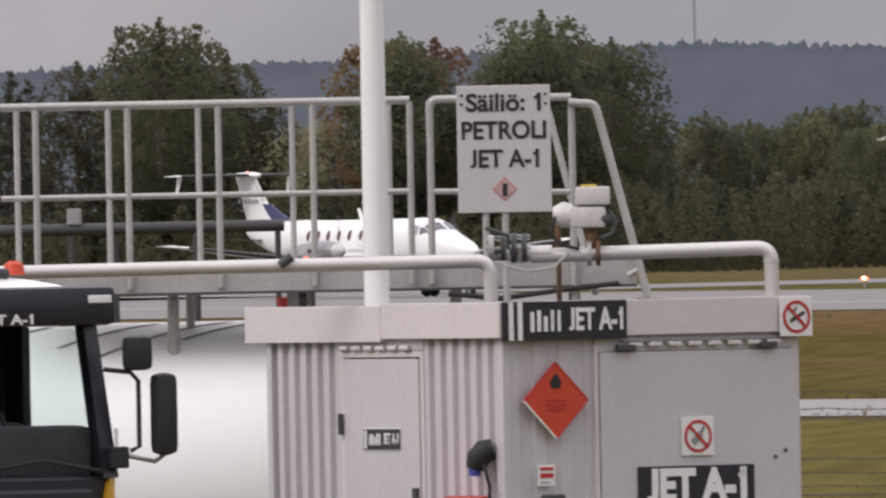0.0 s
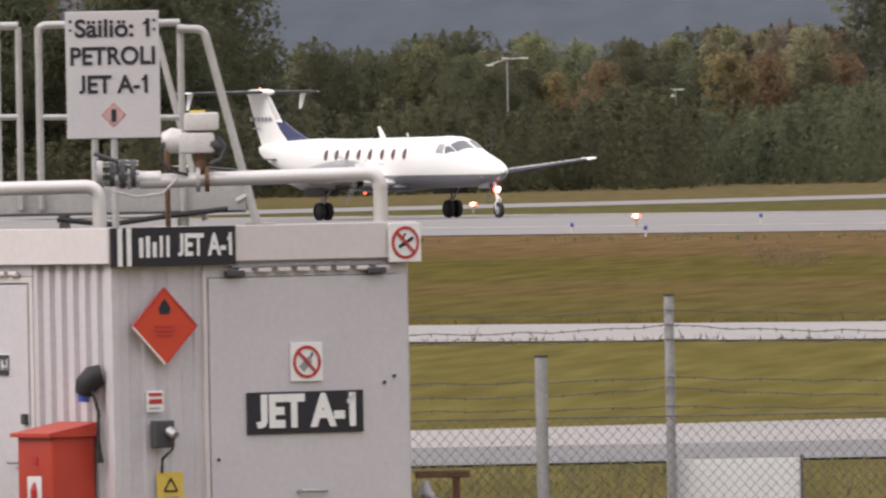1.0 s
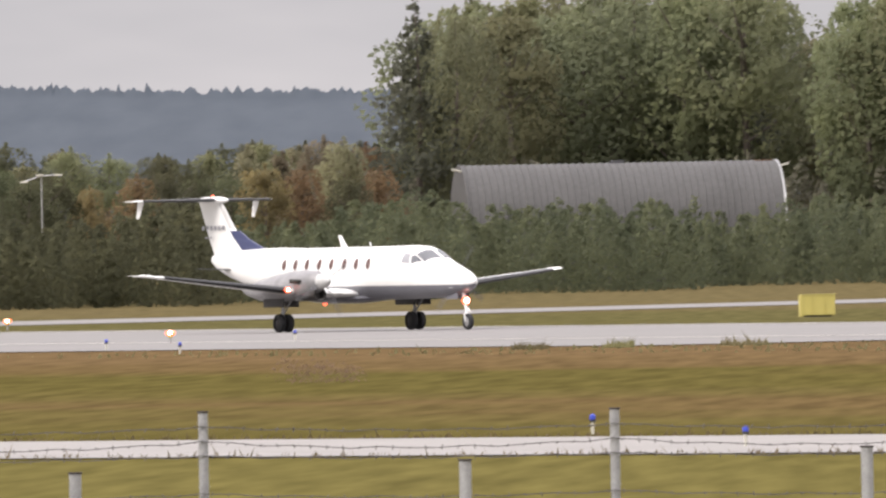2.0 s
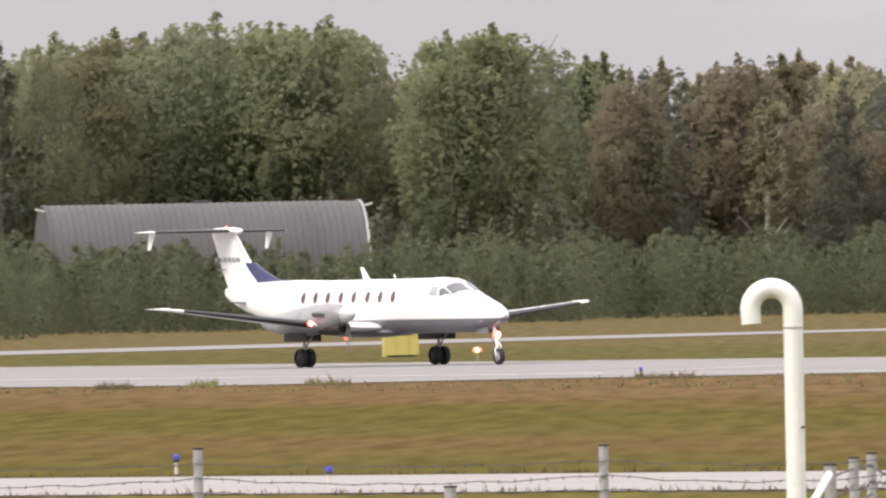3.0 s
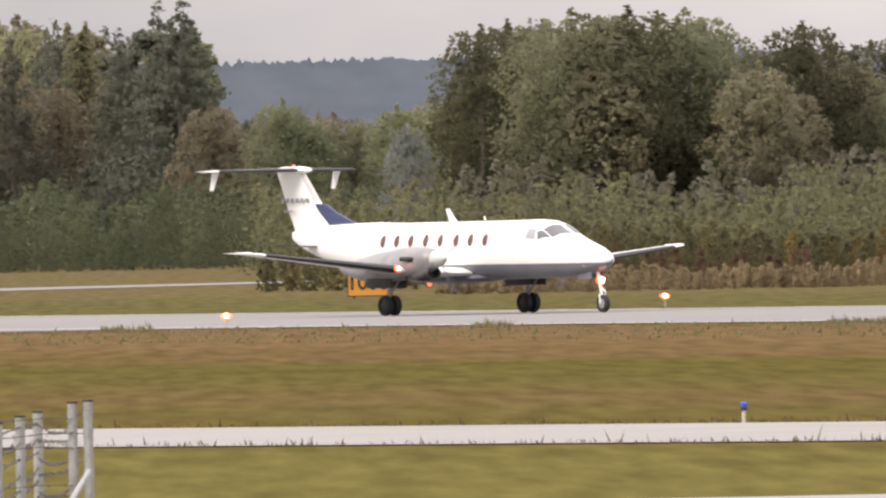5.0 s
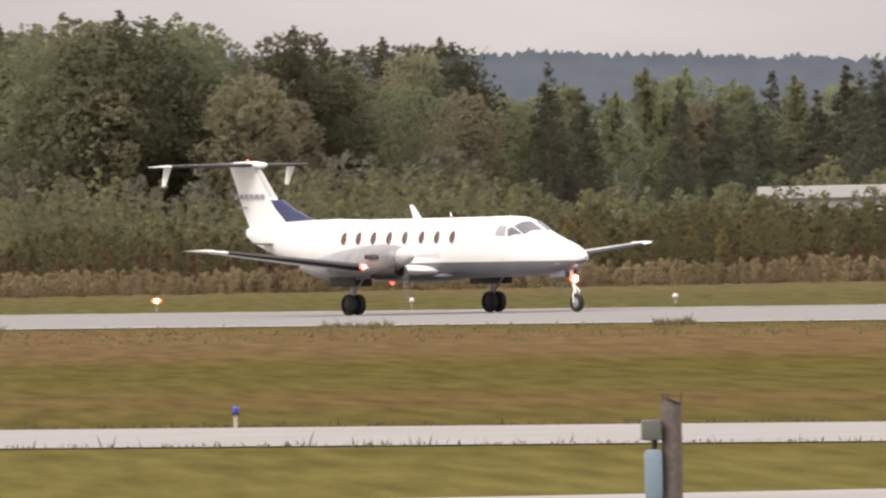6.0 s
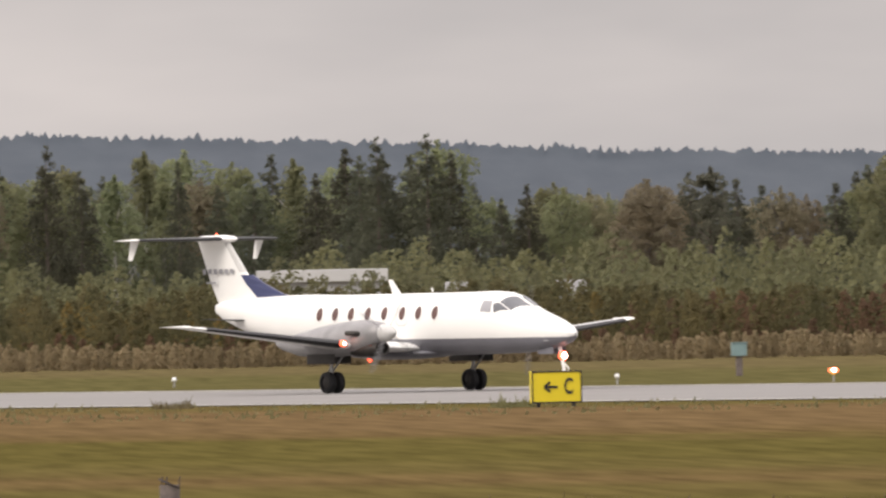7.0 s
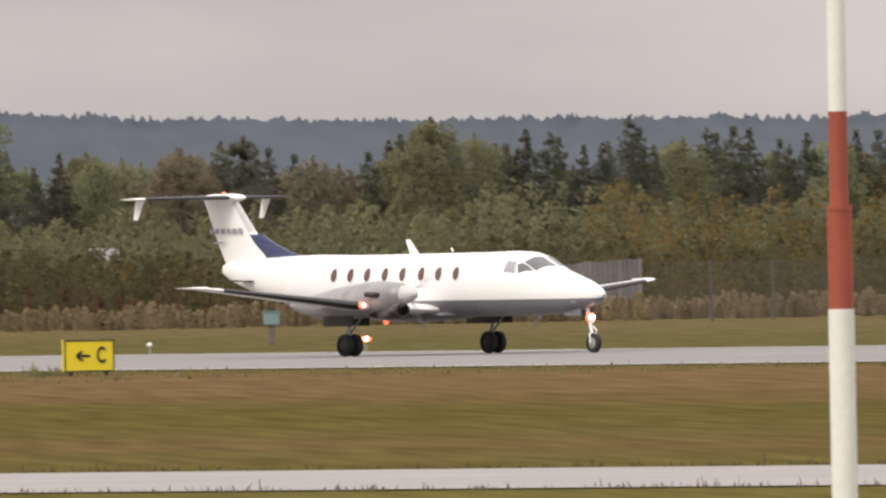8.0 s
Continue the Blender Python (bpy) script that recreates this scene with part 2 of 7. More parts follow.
def leaves(centres, size, rng, out):
    """Small leaf clumps, one blade each, at the given centres, rounded towards the outside of the crown."""
    k = len(centres)
    a = rng.normal(size=(k, 3))
    a /= np.linalg.norm(a, axis=1)[:, None]
    b = np.cross(a, rng.normal(size=(k, 3)))
    b /= np.linalg.norm(b, axis=1)[:, None]
    n = np.cross(b, a)
    out = out / (np.linalg.norm(out, axis=1)[:, None] + 1e-6)
    flip = np.where((n * out).sum(axis=1) < 0, -1.0, 1.0)[:, None]
    b, n = b * flip, n * flip
    n = 0.97 * out + 0.16 * n
    n /= np.linalg.norm(n, axis=1)[:, None]
    s = size * rng.uniform(0.55, 1.3, size=(k, 1))
    v = np.stack([centres - a * s, centres + b * s * 1.1 - a * s * 0.2, centres + a * s * 0.9 + b * s * 0.1], axis=1).reshape(-1, 3)
    f = np.arange(3 * k).reshape(-1, 3)
    return v, f, np.repeat(n, 3, axis=0)


def tube(points, radii, sides=6):
    """A tapering tube along points."""
    v, f = [], []
    for p, r in zip(points, radii):
        for i in range(sides):
            t = 2 * math.pi * i / sides
            v.append((p[0] + r * math.cos(t), p[1] + r * math.sin(t), p[2]))
    for j in range(len(points) - 1):
        for i in range(sides):
            q = (i + 1) % sides
            f.append((j * sides + i, j * sides + q, (j + 1) * sides + q, (j + 1) * sides + i))
    return v, f


def crown_points(kind, h, w, n, rng):
    """Centres of the leaf clumps of one crown of height h and width w."""
    if kind == "spruce":
        limbs = 240
        zb = h * (1.0 - rng.uniform(0, 0.95, limbs) ** 0.8)
        tb, lb = rng.uniform(0, 2 * math.pi, limbs), (w / 2) * np.clip((h - zb) / h, 0.02, 1) ** 0.85 * rng.uniform(0.7, 1.12, limbs)
        k = rng.choice(limbs, n, p=(lb + 0.3) / (lb + 0.3).sum())
        u = np.sqrt(rng.uniform(0.02, 1, n))
        p = np.stack([u * lb[k] * np.cos(tb[k]), u * lb[k] * np.sin(tb[k]), zb[k] - 0.15 * u * lb[k]], axis=1)
        d = rng.normal(size=(n, 3))
        p += d * (0.07 + 0.13 * lb[k] * (0.4 + u * (1 - u)))[:, None]
        p[:, 2] = np.clip(p[:, 2], 0.02 * h, h)
        return p, np.stack([np.cos(tb[k]), np.sin(tb[k]), np.full(n, 0.25)], axis=1) + 0.6 * d
    lobes = {"broad": 40, "birch": 30, "pine": 26, "bush": 20}[kind]
    low = {"broad": 0.18, "birch": 0.3, "pine": 0.45, "bush": 0.05}[kind]
    zc = rng.uniform(low + 0.08, 0.93, lobes)
    prof = np.sin(np.clip((zc - low) / (1.04 - low), 0, 1) * math.pi) ** 0.6
    if kind == "birch":
        prof *= 0.75 + 0.4 * (1 - zc)
    t = rng.uniform(0, 2 * math.pi, lobes)
    rr = (w / 2) * prof * np.sqrt(rng.uniform(0.0, 0.75, lobes))
    if kind in ("birch", "pine"):
        rr[::2] *= 0.3
    c = np.stack([rr * np.cos(t), rr * np.sin(t), zc * h], axis=1)
    c[0] = (0, 0, 0.86 * h)
    rad = w * rng.uniform(0.08, 0.2, lobes) * (0.8 if kind in ("pine", "birch") else 1)
    rad[0] *= 0.6
    pick = rng.integers(0, lobes, n)
    d = rng.normal(size=(n, 3))
    d /= np.linalg.norm(d, axis=1)[:, None]
    d *= (rng.uniform(0.3, 1, n) ** 0.45)[:, None]
    d[:, 2] *= 1.0 if kind != "pine" else 0.6
    p = c[pick] + d * rad[pick][:, None]
    tip = int(n * (0.16 if kind in ("birch", "pine") else 0.05))
    z, t = rng.uniform(0.55, 1.0, tip), rng.uniform(0, 2 * math.pi, tip)
    r = w * 0.3 * (1.01 - z) ** 0.7 * np.sqrt(rng.uniform(0, 1, tip))
    p[:, 2] = np.clip(p[:, 2], 0.02 * h, None) * h * 0.97 / p[:, 2].max()
    p[:tip] = np.stack([r * np.cos(t), r * np.sin(t), z * h], axis=1)
    # an outer cover that closes the gaps between the lobes
    cover = int(n * (0.34 if kind == "broad" else 0.2))
    z, t = rng.uniform(low, 0.96, cover), rng.uniform(0, 2 * math.pi, cover)
    bulge = 0.8 + 0.13 * np.sin(3 * t + 11 * z) + 0.1 * np.sin(7 * t - 19 * z)
    r = (w / 2) * np.sin(np.clip((z - low) / (1.02 - low), 0, 1) * math.pi) ** 0.55 * bulge * rng.uniform(0.82, 1.0, cover)
    if kind != "broad":
        r *= 0.7
    p[tip:tip + cover] = np.stack([r * np.cos(t), r * np.sin(t), z * h], axis=1)
    d[tip:tip + cover] = rng.normal(size=(cover, 3)) * 0.3
    axis = np.stack([p[:, 0], p[:, 1], 0.6 * (p[:, 2] - 0.4 * h)], axis=1)
    return p, 0.4 * d + axis / (np.linalg.norm(axis, axis=1)[:, None] + 1e-6)


def make_tree(kind, leaf, h, w, seed, n, label, category):
    """One tree: a tapered trunk with limbs and a crown of leaf clumps."""
    rng = np.random.default_rng(seed)
    tree = new(category.replace(" ", "_"))
    base = h * 0.017 + 0.03
    tv, tf = tube([(0, 0, -0.1), (0.05, 0, h * 0.3), (rng.normal() * 0.15, 0.1, h * 0.6), (0.1, 0, h * 0.96)], [base, base * 0.75, base * 0.45, 0.02])
    for i in range(9 if kind != "spruce" else 0):
        z = h * rng.uniform(0.3, 0.8)
        t, ln = rng.uniform(0, 2 * math.pi), w * rng.uniform(0.25, 0.42)
        lv, lf = tube([(0, 0, z), (ln * 0.5 * math.cos(t), ln * 0.5 * math.sin(t), z + ln * 0.35), (ln * math.cos(t), ln * math.sin(t), z + ln * 0.9)],
                      [base * 0.4, base * 0.25, 0.01], 4)
        tf += [tuple(q + len(tv) for q in face) for face in lf]
        tv += lv
    mesh_object("trunk", tv, tf, BIRCH_BARK if kind == "birch" else BARK, tree)
    p, out = crown_points(kind, h, w, int(1.7 * n), rng)
    v, f, facing = leaves(p, 0.155, rng, out)
    mesh_object("crown", v.tolist(), f.tolist(), LEAF[leaf], tree, normals=facing)
    return tagged(tree, label, category)


TREE_KINDS = {
    # name: shape, leaf, height, width, clumps, label, category
    "oak": ("broad", "dark", 12.0, 8.0, 5000, "large dark green broadleaf tree in full leaf", "broadleaf tree"),
    "aspen": ("broad", "green", 12.0, 5.8, 3800, "green broadleaf tree with a tall rounded crown", "broadleaf tree"),
    "alder": ("broad", "deep", 12.0, 7.0, 4200, "very dark green alder with a rounded crown", "alder tree"),
    "autumn": ("broad", "autumn", 10.0, 5.2, 3200, "olive and brown broadleaf tree turning in autumn", "broadleaf tree"),
    "rust": ("broad", "rust", 9.0, 4.4, 2400, "rust-orange autumn tree at the wood's edge", "broadleaf tree"),
    "birch": ("birch", "autumn", 11.0, 3.8, 1900, "thin birch with pale bark and thinning leaves", "birch tree"),
    "greenbirch": ("birch", "green", 11.0, 3.8, 2200, "slender birch with pale trunk and green leaves", "birch tree"),
    "spruce": ("spruce", "spruce", 11.0, 7.3, 3400, "dark pointed spruce in the wood", "spruce tree"),
    "hazed_conifer": ("spruce", "hazed_conifer", 11.0, 7.0, 3400, "pointed spruce in the far wood, needles greyed by painted haze", "spruce tree"),
    "pine": ("pine", "hazed_conifer", 12.0, 5.0, 1700, "dark pine with a clumpy open crown", "pine tree"),
    "silver": ("broad", "silver", 5.5, 4.5, 1300, "pale silvery grey-green small tree", "small tree"),
}
PROTO = {}
for i, (key, (shape, leaf, h, w, n, label, category)) in enumerate(TREE_KINDS.items()):
    for variant in range(2):
        PROTO[key, variant] = [make_tree(shape, leaf, h, w, 11 + 7 * i + variant, n, label, category), h, False]


def plant(key, bearing, dist, top, wide=1.0, turn=0.0, variant=0):
    """A tree of a kind whose top stands at that height above the field."""
    proto = PROTO[key, variant]
    s = top / proto[1]
    m = Matrix.Translation(spot(bearing, dist)) @ Matrix.Rotation(turn, 4, "Z")
    if not proto[2]:
        ob, proto[2] = proto[0], True
        ob.matrix_basis = m
    else:
        ob = copy_thing(proto[0], m)
    ob.scale = (s * wide, s * wide, s)
    ob["group"] = "trees of the airfield wood"
    return ob


# bearing from, to, distance, number, top as seen at 1000 m, spread, kinds
STANDS = (
    (-6.7, -6.1, 980, 6, 10.2, 0.8, ("alder", "spruce")),
    (-6.05, -5.55, 960, 6, 11.6, 1.0, ("alder", "alder", "spruce")),
    (-5.6, -4.4, 1090, 16, 7.3, 0.7, ("alder", "autumn", "spruce")),
    (-5.25, -4.98, 960, 3, 11.0, 0.7, ("alder", "rust")),
    (-4.85, -4.5, 960, 5, 11.6, 0.8, ("alder", "alder", "autumn")),
    (-4.55, -2.75, 1500, 34, 7.4, 0.6, ("alder", "spruce", "alder", "aspen")),
    (-3.9, -2.75, 1180, 12, 6.4, 0.7, ("alder", "autumn", "rust")),
    (-3.15, -2.72, 1250, 7, 7.7, 0.6, ("rust", "autumn", "birch")),
    (-2.58, -1.7, 1230, 20, 14.6, 0.9, ("oak", "oak", "aspen", "hazed_conifer", "pine")),
    (-1.75, -1.42, 1260, 5, 12.3, 0.6, ("birch", "hazed_conifer", "autumn")),
    (-1.42, -1.18, 1215, 4, 14.0, 0.6, ("aspen", "aspen", "oak")),
    (-1.1, 0.0, 1270, 26, 12.9, 0.6, ("birch", "birch", "autumn", "greenbirch", "hazed_conifer")),
    (-1.1, 0.05, 1240, 14, 10.2, 1.2, ("birch", "greenbirch", "autumn")),
    (-0.1, 0.26, 1230, 5, 11.8, 0.6, ("pine", "birch", "greenbirch")),
    (0.25, 1.05, 1168, 18, 8.2, 0.7, ("aspen", "autumn", "spruce", "autumn", "oak")),
    (1.02, 1.7, 1060, 11, 12.1, 0.3, ("oak", "autumn", "alder")),
    (1.05, 2.45, 1040, 16, 9.6, 0.9, ("autumn", "alder", "oak")),
    (1.7, 2.45, 1060, 10, 11.0, 0.5, ("alder", "spruce", "autumn", "aspen")),
    (2.4, 3.5, 1080, 20, 8.7, 0.9, ("spruce", "aspen", "greenbirch", "autumn", "spruce")),
    (2.3, 3.5, 1105, 10, 7.8, 0.5, ("aspen", "oak", "alder")),
    (3.85, 6.6, 1125, 18, 6.9, 0.4, ("aspen", "alder", "autumn")),
    (3.45, 3.85, 1060, 6, 9.5, 0.5, ("spruce", "spruce", "aspen")),
    (3.85, 4.95, 1080, 18, 7.4, 0.7, ("spruce", "aspen", "autumn", "spruce")),
    (4.9, 6.6, 1100, 34, 7.9, 0.5, ("spruce", "spruce", "spruce", "aspen")),
)
for a0, a1, dist, n, top, spread, kinds in STANDS:
    for i in range(n):
        d = dist * RNG.uniform(0.985, 1.03)
        z = 3.4 + (top + RNG.uniform(-spread, spread) - 3.4) * d / 1000
        key = kinds[int(RNG.integers(len(kinds)))]
        plant(key, a0 + (a1 - a0) * (i + RNG.uniform(0.1, 0.9)) / n, d, z, RNG.uniform(0.85, 1.15), RNG.uniform(0, 6.28), int(RNG.integers(2)))
# trees that stand out
for key, bearing, dist, top, wide in (
        ("alder", -5.8, 950, 12.7, 1.05), ("alder", -5.12, 950, 11.8, 0.8), ("alder", -4.72, 950, 12.7, 1.1),
        ("hazed_conifer", -2.66, 1200, 14.6, 0.95), ("oak", -2.55, 1200, 14.3, 0.6), ("aspen", -2.4, 1210, 14.2, 0.9), ("oak", -2.05, 1220, 15.8, 1.1), ("aspen", -1.9, 1215, 15.3, 1.0), ("oak", -1.82, 1225, 15.0, 0.8), ("hazed_conifer", -1.76, 1220, 15.2, 0.8),
        ("aspen", -1.27, 1200, 15.0, 1.1), ("aspen", -1.4, 1205, 14.7, 0.9), ("oak", -1.32, 1210, 14.5, 0.8), ("hazed_conifer", 0.2, 1200, 13.7, 1.1), ("hazed_conifer", 0.13, 1205, 13.5, 1.0), ("pine", 0.17, 1203, 12.6, 1.2), ("autumn", -0.58, 1225, 13.2, 1.0), ("autumn", -0.88, 1225, 12.4, 0.9), ("hazed_conifer", 0.02, 1210, 12.2, 0.95), ("hazed_conifer", -0.28, 1210, 12.0, 0.95),
        ("silver", 0.83, 1000, 7.3, 0.55), ("oak", 1.3, 1030, 12.8, 1.15), ("alder", 1.46, 1032, 12.9, 1.25), ("oak", 1.62, 1035, 12.7, 1.1), ("alder", 1.95, 1040, 12.0, 1.1),
        ("spruce", 2.66, 1040, 10.0, 0.8), ("spruce", 3.03, 1040, 9.1, 0.6), ("spruce", 3.59, 1030, 10.1, 0.8), ("spruce", 3.73, 1030, 10.2, 1.0),
        ("pine", 4.53, 1030, 8.3, 1.0), ("autumn", 4.35, 1040, 7.7, 1.2), ("aspen", 5.06, 1040, 9.1, 1.0), ("spruce", 5.62, 1050, 9.0, 0.9)):
    plant(key, bearing, dist, 3.4 + (top - 3.4) * dist / 1000, wide, bearing * 3)
for proto in PROTO.values():
    if not proto[2]:
        for ob in (*proto[0].children_recursive, proto[0]):
            bpy.data.objects.remove(ob)


def thicket(name, rows, leaf, label, size=0.17, girth=0.28):
    """A belt of young trees and shrubs: (bearing from, to, distance, depth, count, height as built)."""
    vs, fs, ns, k = [], [], [], 0
    for a0, a1, dist, deep, count, high, per in rows:
        swell = np.interp(np.arange(count), np.arange(0, count + 9, 9), RNG.uniform(0.78, 1.12, len(np.arange(0, count + 9, 9))))
        for i in range(count):
            at = spot(a0 + (a1 - a0) * (i + RNG.uniform()) / count, dist + deep * RNG.uniform())
            h = high * RNG.uniform(0.7, 1.06) * swell[i]
            t, z = RNG.uniform(0, 6.28, int(1.6 * per)), RNG.uniform(0.02, 1, int(1.6 * per))
            r = h * girth * (1.02 - z) ** 0.55 * np.sqrt(RNG.uniform(0.1, 1, int(1.6 * per))) * (1 + 0.3 * np.sin(3 * t + z * 9))
            p = np.stack([at.x + r * np.cos(t), at.y + r * np.sin(t), z * h], axis=1)
            v, f, facing = leaves(p, size, RNG, np.stack([np.cos(t), np.sin(t), 1.4 * z - 0.3], axis=1))
            ns.append(facing)
            vs.append(v)
            fs.append(f + k)
            k += len(v)
    ob = mesh_object(name, np.concatenate(vs).tolist(), np.concatenate(fs).tolist(), LEAF[leaf], normals=np.concatenate(ns))
    return tagged(ob, label, "thicket", kind="stuff")


thicket("alder_thicket", ((-4.8, -4.0, 918, 40, 80, 4.38, 160), (-4.0, -3.2, 935, 40, 80, 4.4, 160), (-6.8, -4.7, 925, 50, 110, 3.5, 110), (-6.8, -4.4, 945, 10, 70, 4.5, 130)), "deep", "dense very dark green belt of young alders")
thicket("young_birch_thicket", ((-3.2, -2.6, 970, 40, 62, 4.44, 160), (-2.6, -1.9, 1025, 40, 66, 4.5, 160), (-1.9, -1.0, 1080, 40, 80, 4.56, 160), (-1.0, 1.1, 1118, 40, 180, 4.6, 160)), "young", "dense dark green belt of young birches and willows")
thicket("understorey", ((-2.8, -1.05, 1195, 12, 70, 7.0, 150), (-1.1, 0.3, 1285, 15, 75, 9.5, 170), (0.95, 2.5, 1015, 10, 60, 5.6, 130)), "under", "dim grey-green undergrowth between the trunks of the wood", 0.2, 0.22)
thicket("tall_thicket", ((3.4, 6.8, 900, 80, 190, 5.2, 130), (0.4, 3.4, 930, 60, 140, 4.6, 120)), "green", "young mixed wood behind the shrubs")
thicket("golden_thicket", ((5.5, 5.85, 812, 20, 12, 4.9, 130), (5.85, 6.5, 815, 25, 22, 5.3, 130), (2.35, 4.6, 780, 20, 22, 2.5, 90), (1.9, 2.4, 780, 20, 6, 2.7, 90)), "gold", "golden-yellow autumn shrubs among the olive ones", 0.12)
thicket("russet_thicket", ((0.95, 5.2, 772, 20, 90, 1.5, 80), (4.3, 5.1, 780, 20, 18, 2.5, 110)), "russet", "russet-brown low shrubs before the young wood", 0.12)
thicket("yellowing_thicket", ((0.95, 2.4, 775, 50, 110, 2.4, 120), (2.3, 4.9, 775, 50, 300, 2.9, 120), (4.9, 6.8, 790, 60, 130, 3.3, 120), (0.4, 1.0, 800, 30, 20, 2.0, 90)), "yellow", "olive and yellow autumn shrubs beyond the runway", 0.13)


def ridge_material():
    m = bpy.data.materials.new("hazed_glowing_ridge")
    m.use_nodes = True
    n, l = m.node_tree.nodes, m.node_tree.links
    bsdf = n["Principled BSDF"]
    co, noise_n, ramp = n.new("ShaderNodeTexCoord"), n.new("ShaderNodeTexNoise"), n.new("ShaderNodeValToRGB")
    noise_n.inputs["Scale"].default_value, noise_n.inputs["Detail"].default_value = 0.9, 5.0
    mapping = n.new("ShaderNodeMapping")
    mapping.inputs["Scale"].default_value = (0.15, 0.02, 0.3)
    l.new(co.outputs["Object"], mapping.inputs["Vector"])
    l.new(mapping.outputs["Vector"], noise_n.inputs["Vector"])
    l.new(noise_n.outputs["Fac"], ramp.inputs["Fac"])
    # distance haze is painted in as blue-grey, with a faint glow to lift it
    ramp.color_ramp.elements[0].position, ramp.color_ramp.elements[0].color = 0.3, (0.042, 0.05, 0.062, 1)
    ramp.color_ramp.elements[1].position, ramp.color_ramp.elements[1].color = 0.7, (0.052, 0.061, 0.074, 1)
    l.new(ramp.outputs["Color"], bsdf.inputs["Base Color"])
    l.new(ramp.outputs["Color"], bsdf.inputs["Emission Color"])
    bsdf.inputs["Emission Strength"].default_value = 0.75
    bsdf.inputs["Roughness"].default_value = 1.0
    return m


def ridge(name, dist, tops, jag, mat, label):
    """A far wooded ridge: a slope rising away, with a crest of tree tips. tops: bearing and height as seen at 1000 m."""
    bs = np.arange(-7.2, 7.6, 0.003)
    hs = 3.4 + (np.interp(bs, [b for b, _ in tops], [z for _, z in tops]) - 3.4) * dist / 1000
    crest = np.zeros(len(bs))
    for _ in range(3200):
        c, high, wide = RNG.uniform(-7.2, 7.6), RNG.gamma(5, 0.2), RNG.uniform(0.006, 0.015)
        i0, i1 = np.searchsorted(bs, (c - wide, c + wide))
        crest[i0:i1] = np.maximum(crest[i0:i1], high * (1 - (np.abs(bs[i0:i1] - c) / wide) ** 1.3))
    for _ in range(70):
        c, high, wide = RNG.uniform(-7.2, 7.6), RNG.uniform(1.3, 2.2), RNG.uniform(0.01, 0.02)
        i0, i1 = np.searchsorted(bs, (c - wide, c + wide))
        crest[i0:i1] = np.maximum(crest[i0:i1], high * (1 - (np.abs(bs[i0:i1] - c) / wide) ** 1.2))
    swell = np.interp(bs, np.linspace(-7.2, 7.6, 90), RNG.uniform(-0.5, 0.3, 90))
    hs += jag * (crest - 0.6 + swell)
    verts, faces = [], []
    flat = 3.4 + (np.interp(bs, [b for b, _ in tops], [z for _, z in tops]) - 3.4) * dist / 1000 - 2.5 * jag
    for b, z, q in zip(bs, hs, flat):
        verts += [tuple(spot(b, dist * 0.93, -0.5)), tuple(spot(b, dist * 0.995, q)), tuple(spot(b, dist, z)), tuple(spot(b, dist * 1.03, -0.5))]
    for i in range(len(bs) - 1):
        for j in range(3):
            faces.append((4 * i + j, 4 * i + 4 + j, 4 * i + 5 + j, 4 * i + 1 + j))
    facing = np.tile((0.0, -0.75, 0.66), (len(verts), 1))
    return tagged(mesh_object(name, verts, faces, mat, None, True, facing), label, "ridge", kind="structure")


RIDGE = ridge_material()
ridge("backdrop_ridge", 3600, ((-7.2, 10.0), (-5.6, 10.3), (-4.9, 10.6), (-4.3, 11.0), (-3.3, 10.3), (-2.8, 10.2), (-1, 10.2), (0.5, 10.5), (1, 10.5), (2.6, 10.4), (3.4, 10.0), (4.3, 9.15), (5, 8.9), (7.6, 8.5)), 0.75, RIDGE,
      "wooded ridge on the horizon, blue haze painted in and faintly glowing")
# ---- building tools ----


def part(name, bm, mat, parent=None, label="", smooth=False, m=None):
    """Links a bmesh as one mesh object under a thing or a part."""
    if m is not None:
        bmesh.ops.transform(bm, matrix=m, verts=bm.verts)
    bmesh.ops.recalc_face_normals(bm, faces=bm.faces)
    me = bpy.data.meshes.new(name)
    bm.to_mesh(me)
    bm.free()
    me.materials.append(mat)
    if smooth:
        me.polygons.foreach_set("use_smooth", [True] * len(me.polygons))
        me.set_sharp_from_angle(angle=radians(38))
    ob = new(name, me)
    ob.parent = parent
    if label:
        ob["label"] = label
    return ob


def box(x0, x1, y0, y1, z0, z1, bevel=0.0, bm=None):
    """A box, its edges bevelled, added to bm."""
    b = bmesh.new()
    bmesh.ops.create_cube(b, size=1, matrix=Matrix.Translation(((x0 + x1) / 2, (y0 + y1) / 2, (z0 + z1) / 2)) @ Matrix.Diagonal((x1 - x0, y1 - y0, z1 - z0, 1)))
    if bevel:
        bmesh.ops.bevel(b, geom=b.edges[:], offset=bevel, segments=2, affect="EDGES", profile=0.6)
    return merge(bm, b)


def merge(bm, b):
    if bm is None:
        return b
    me = bpy.data.meshes.new("join")
    b.to_mesh(me)
    b.free()
    bm.from_mesh(me)
    bpy.data.meshes.remove(me)
    return bm


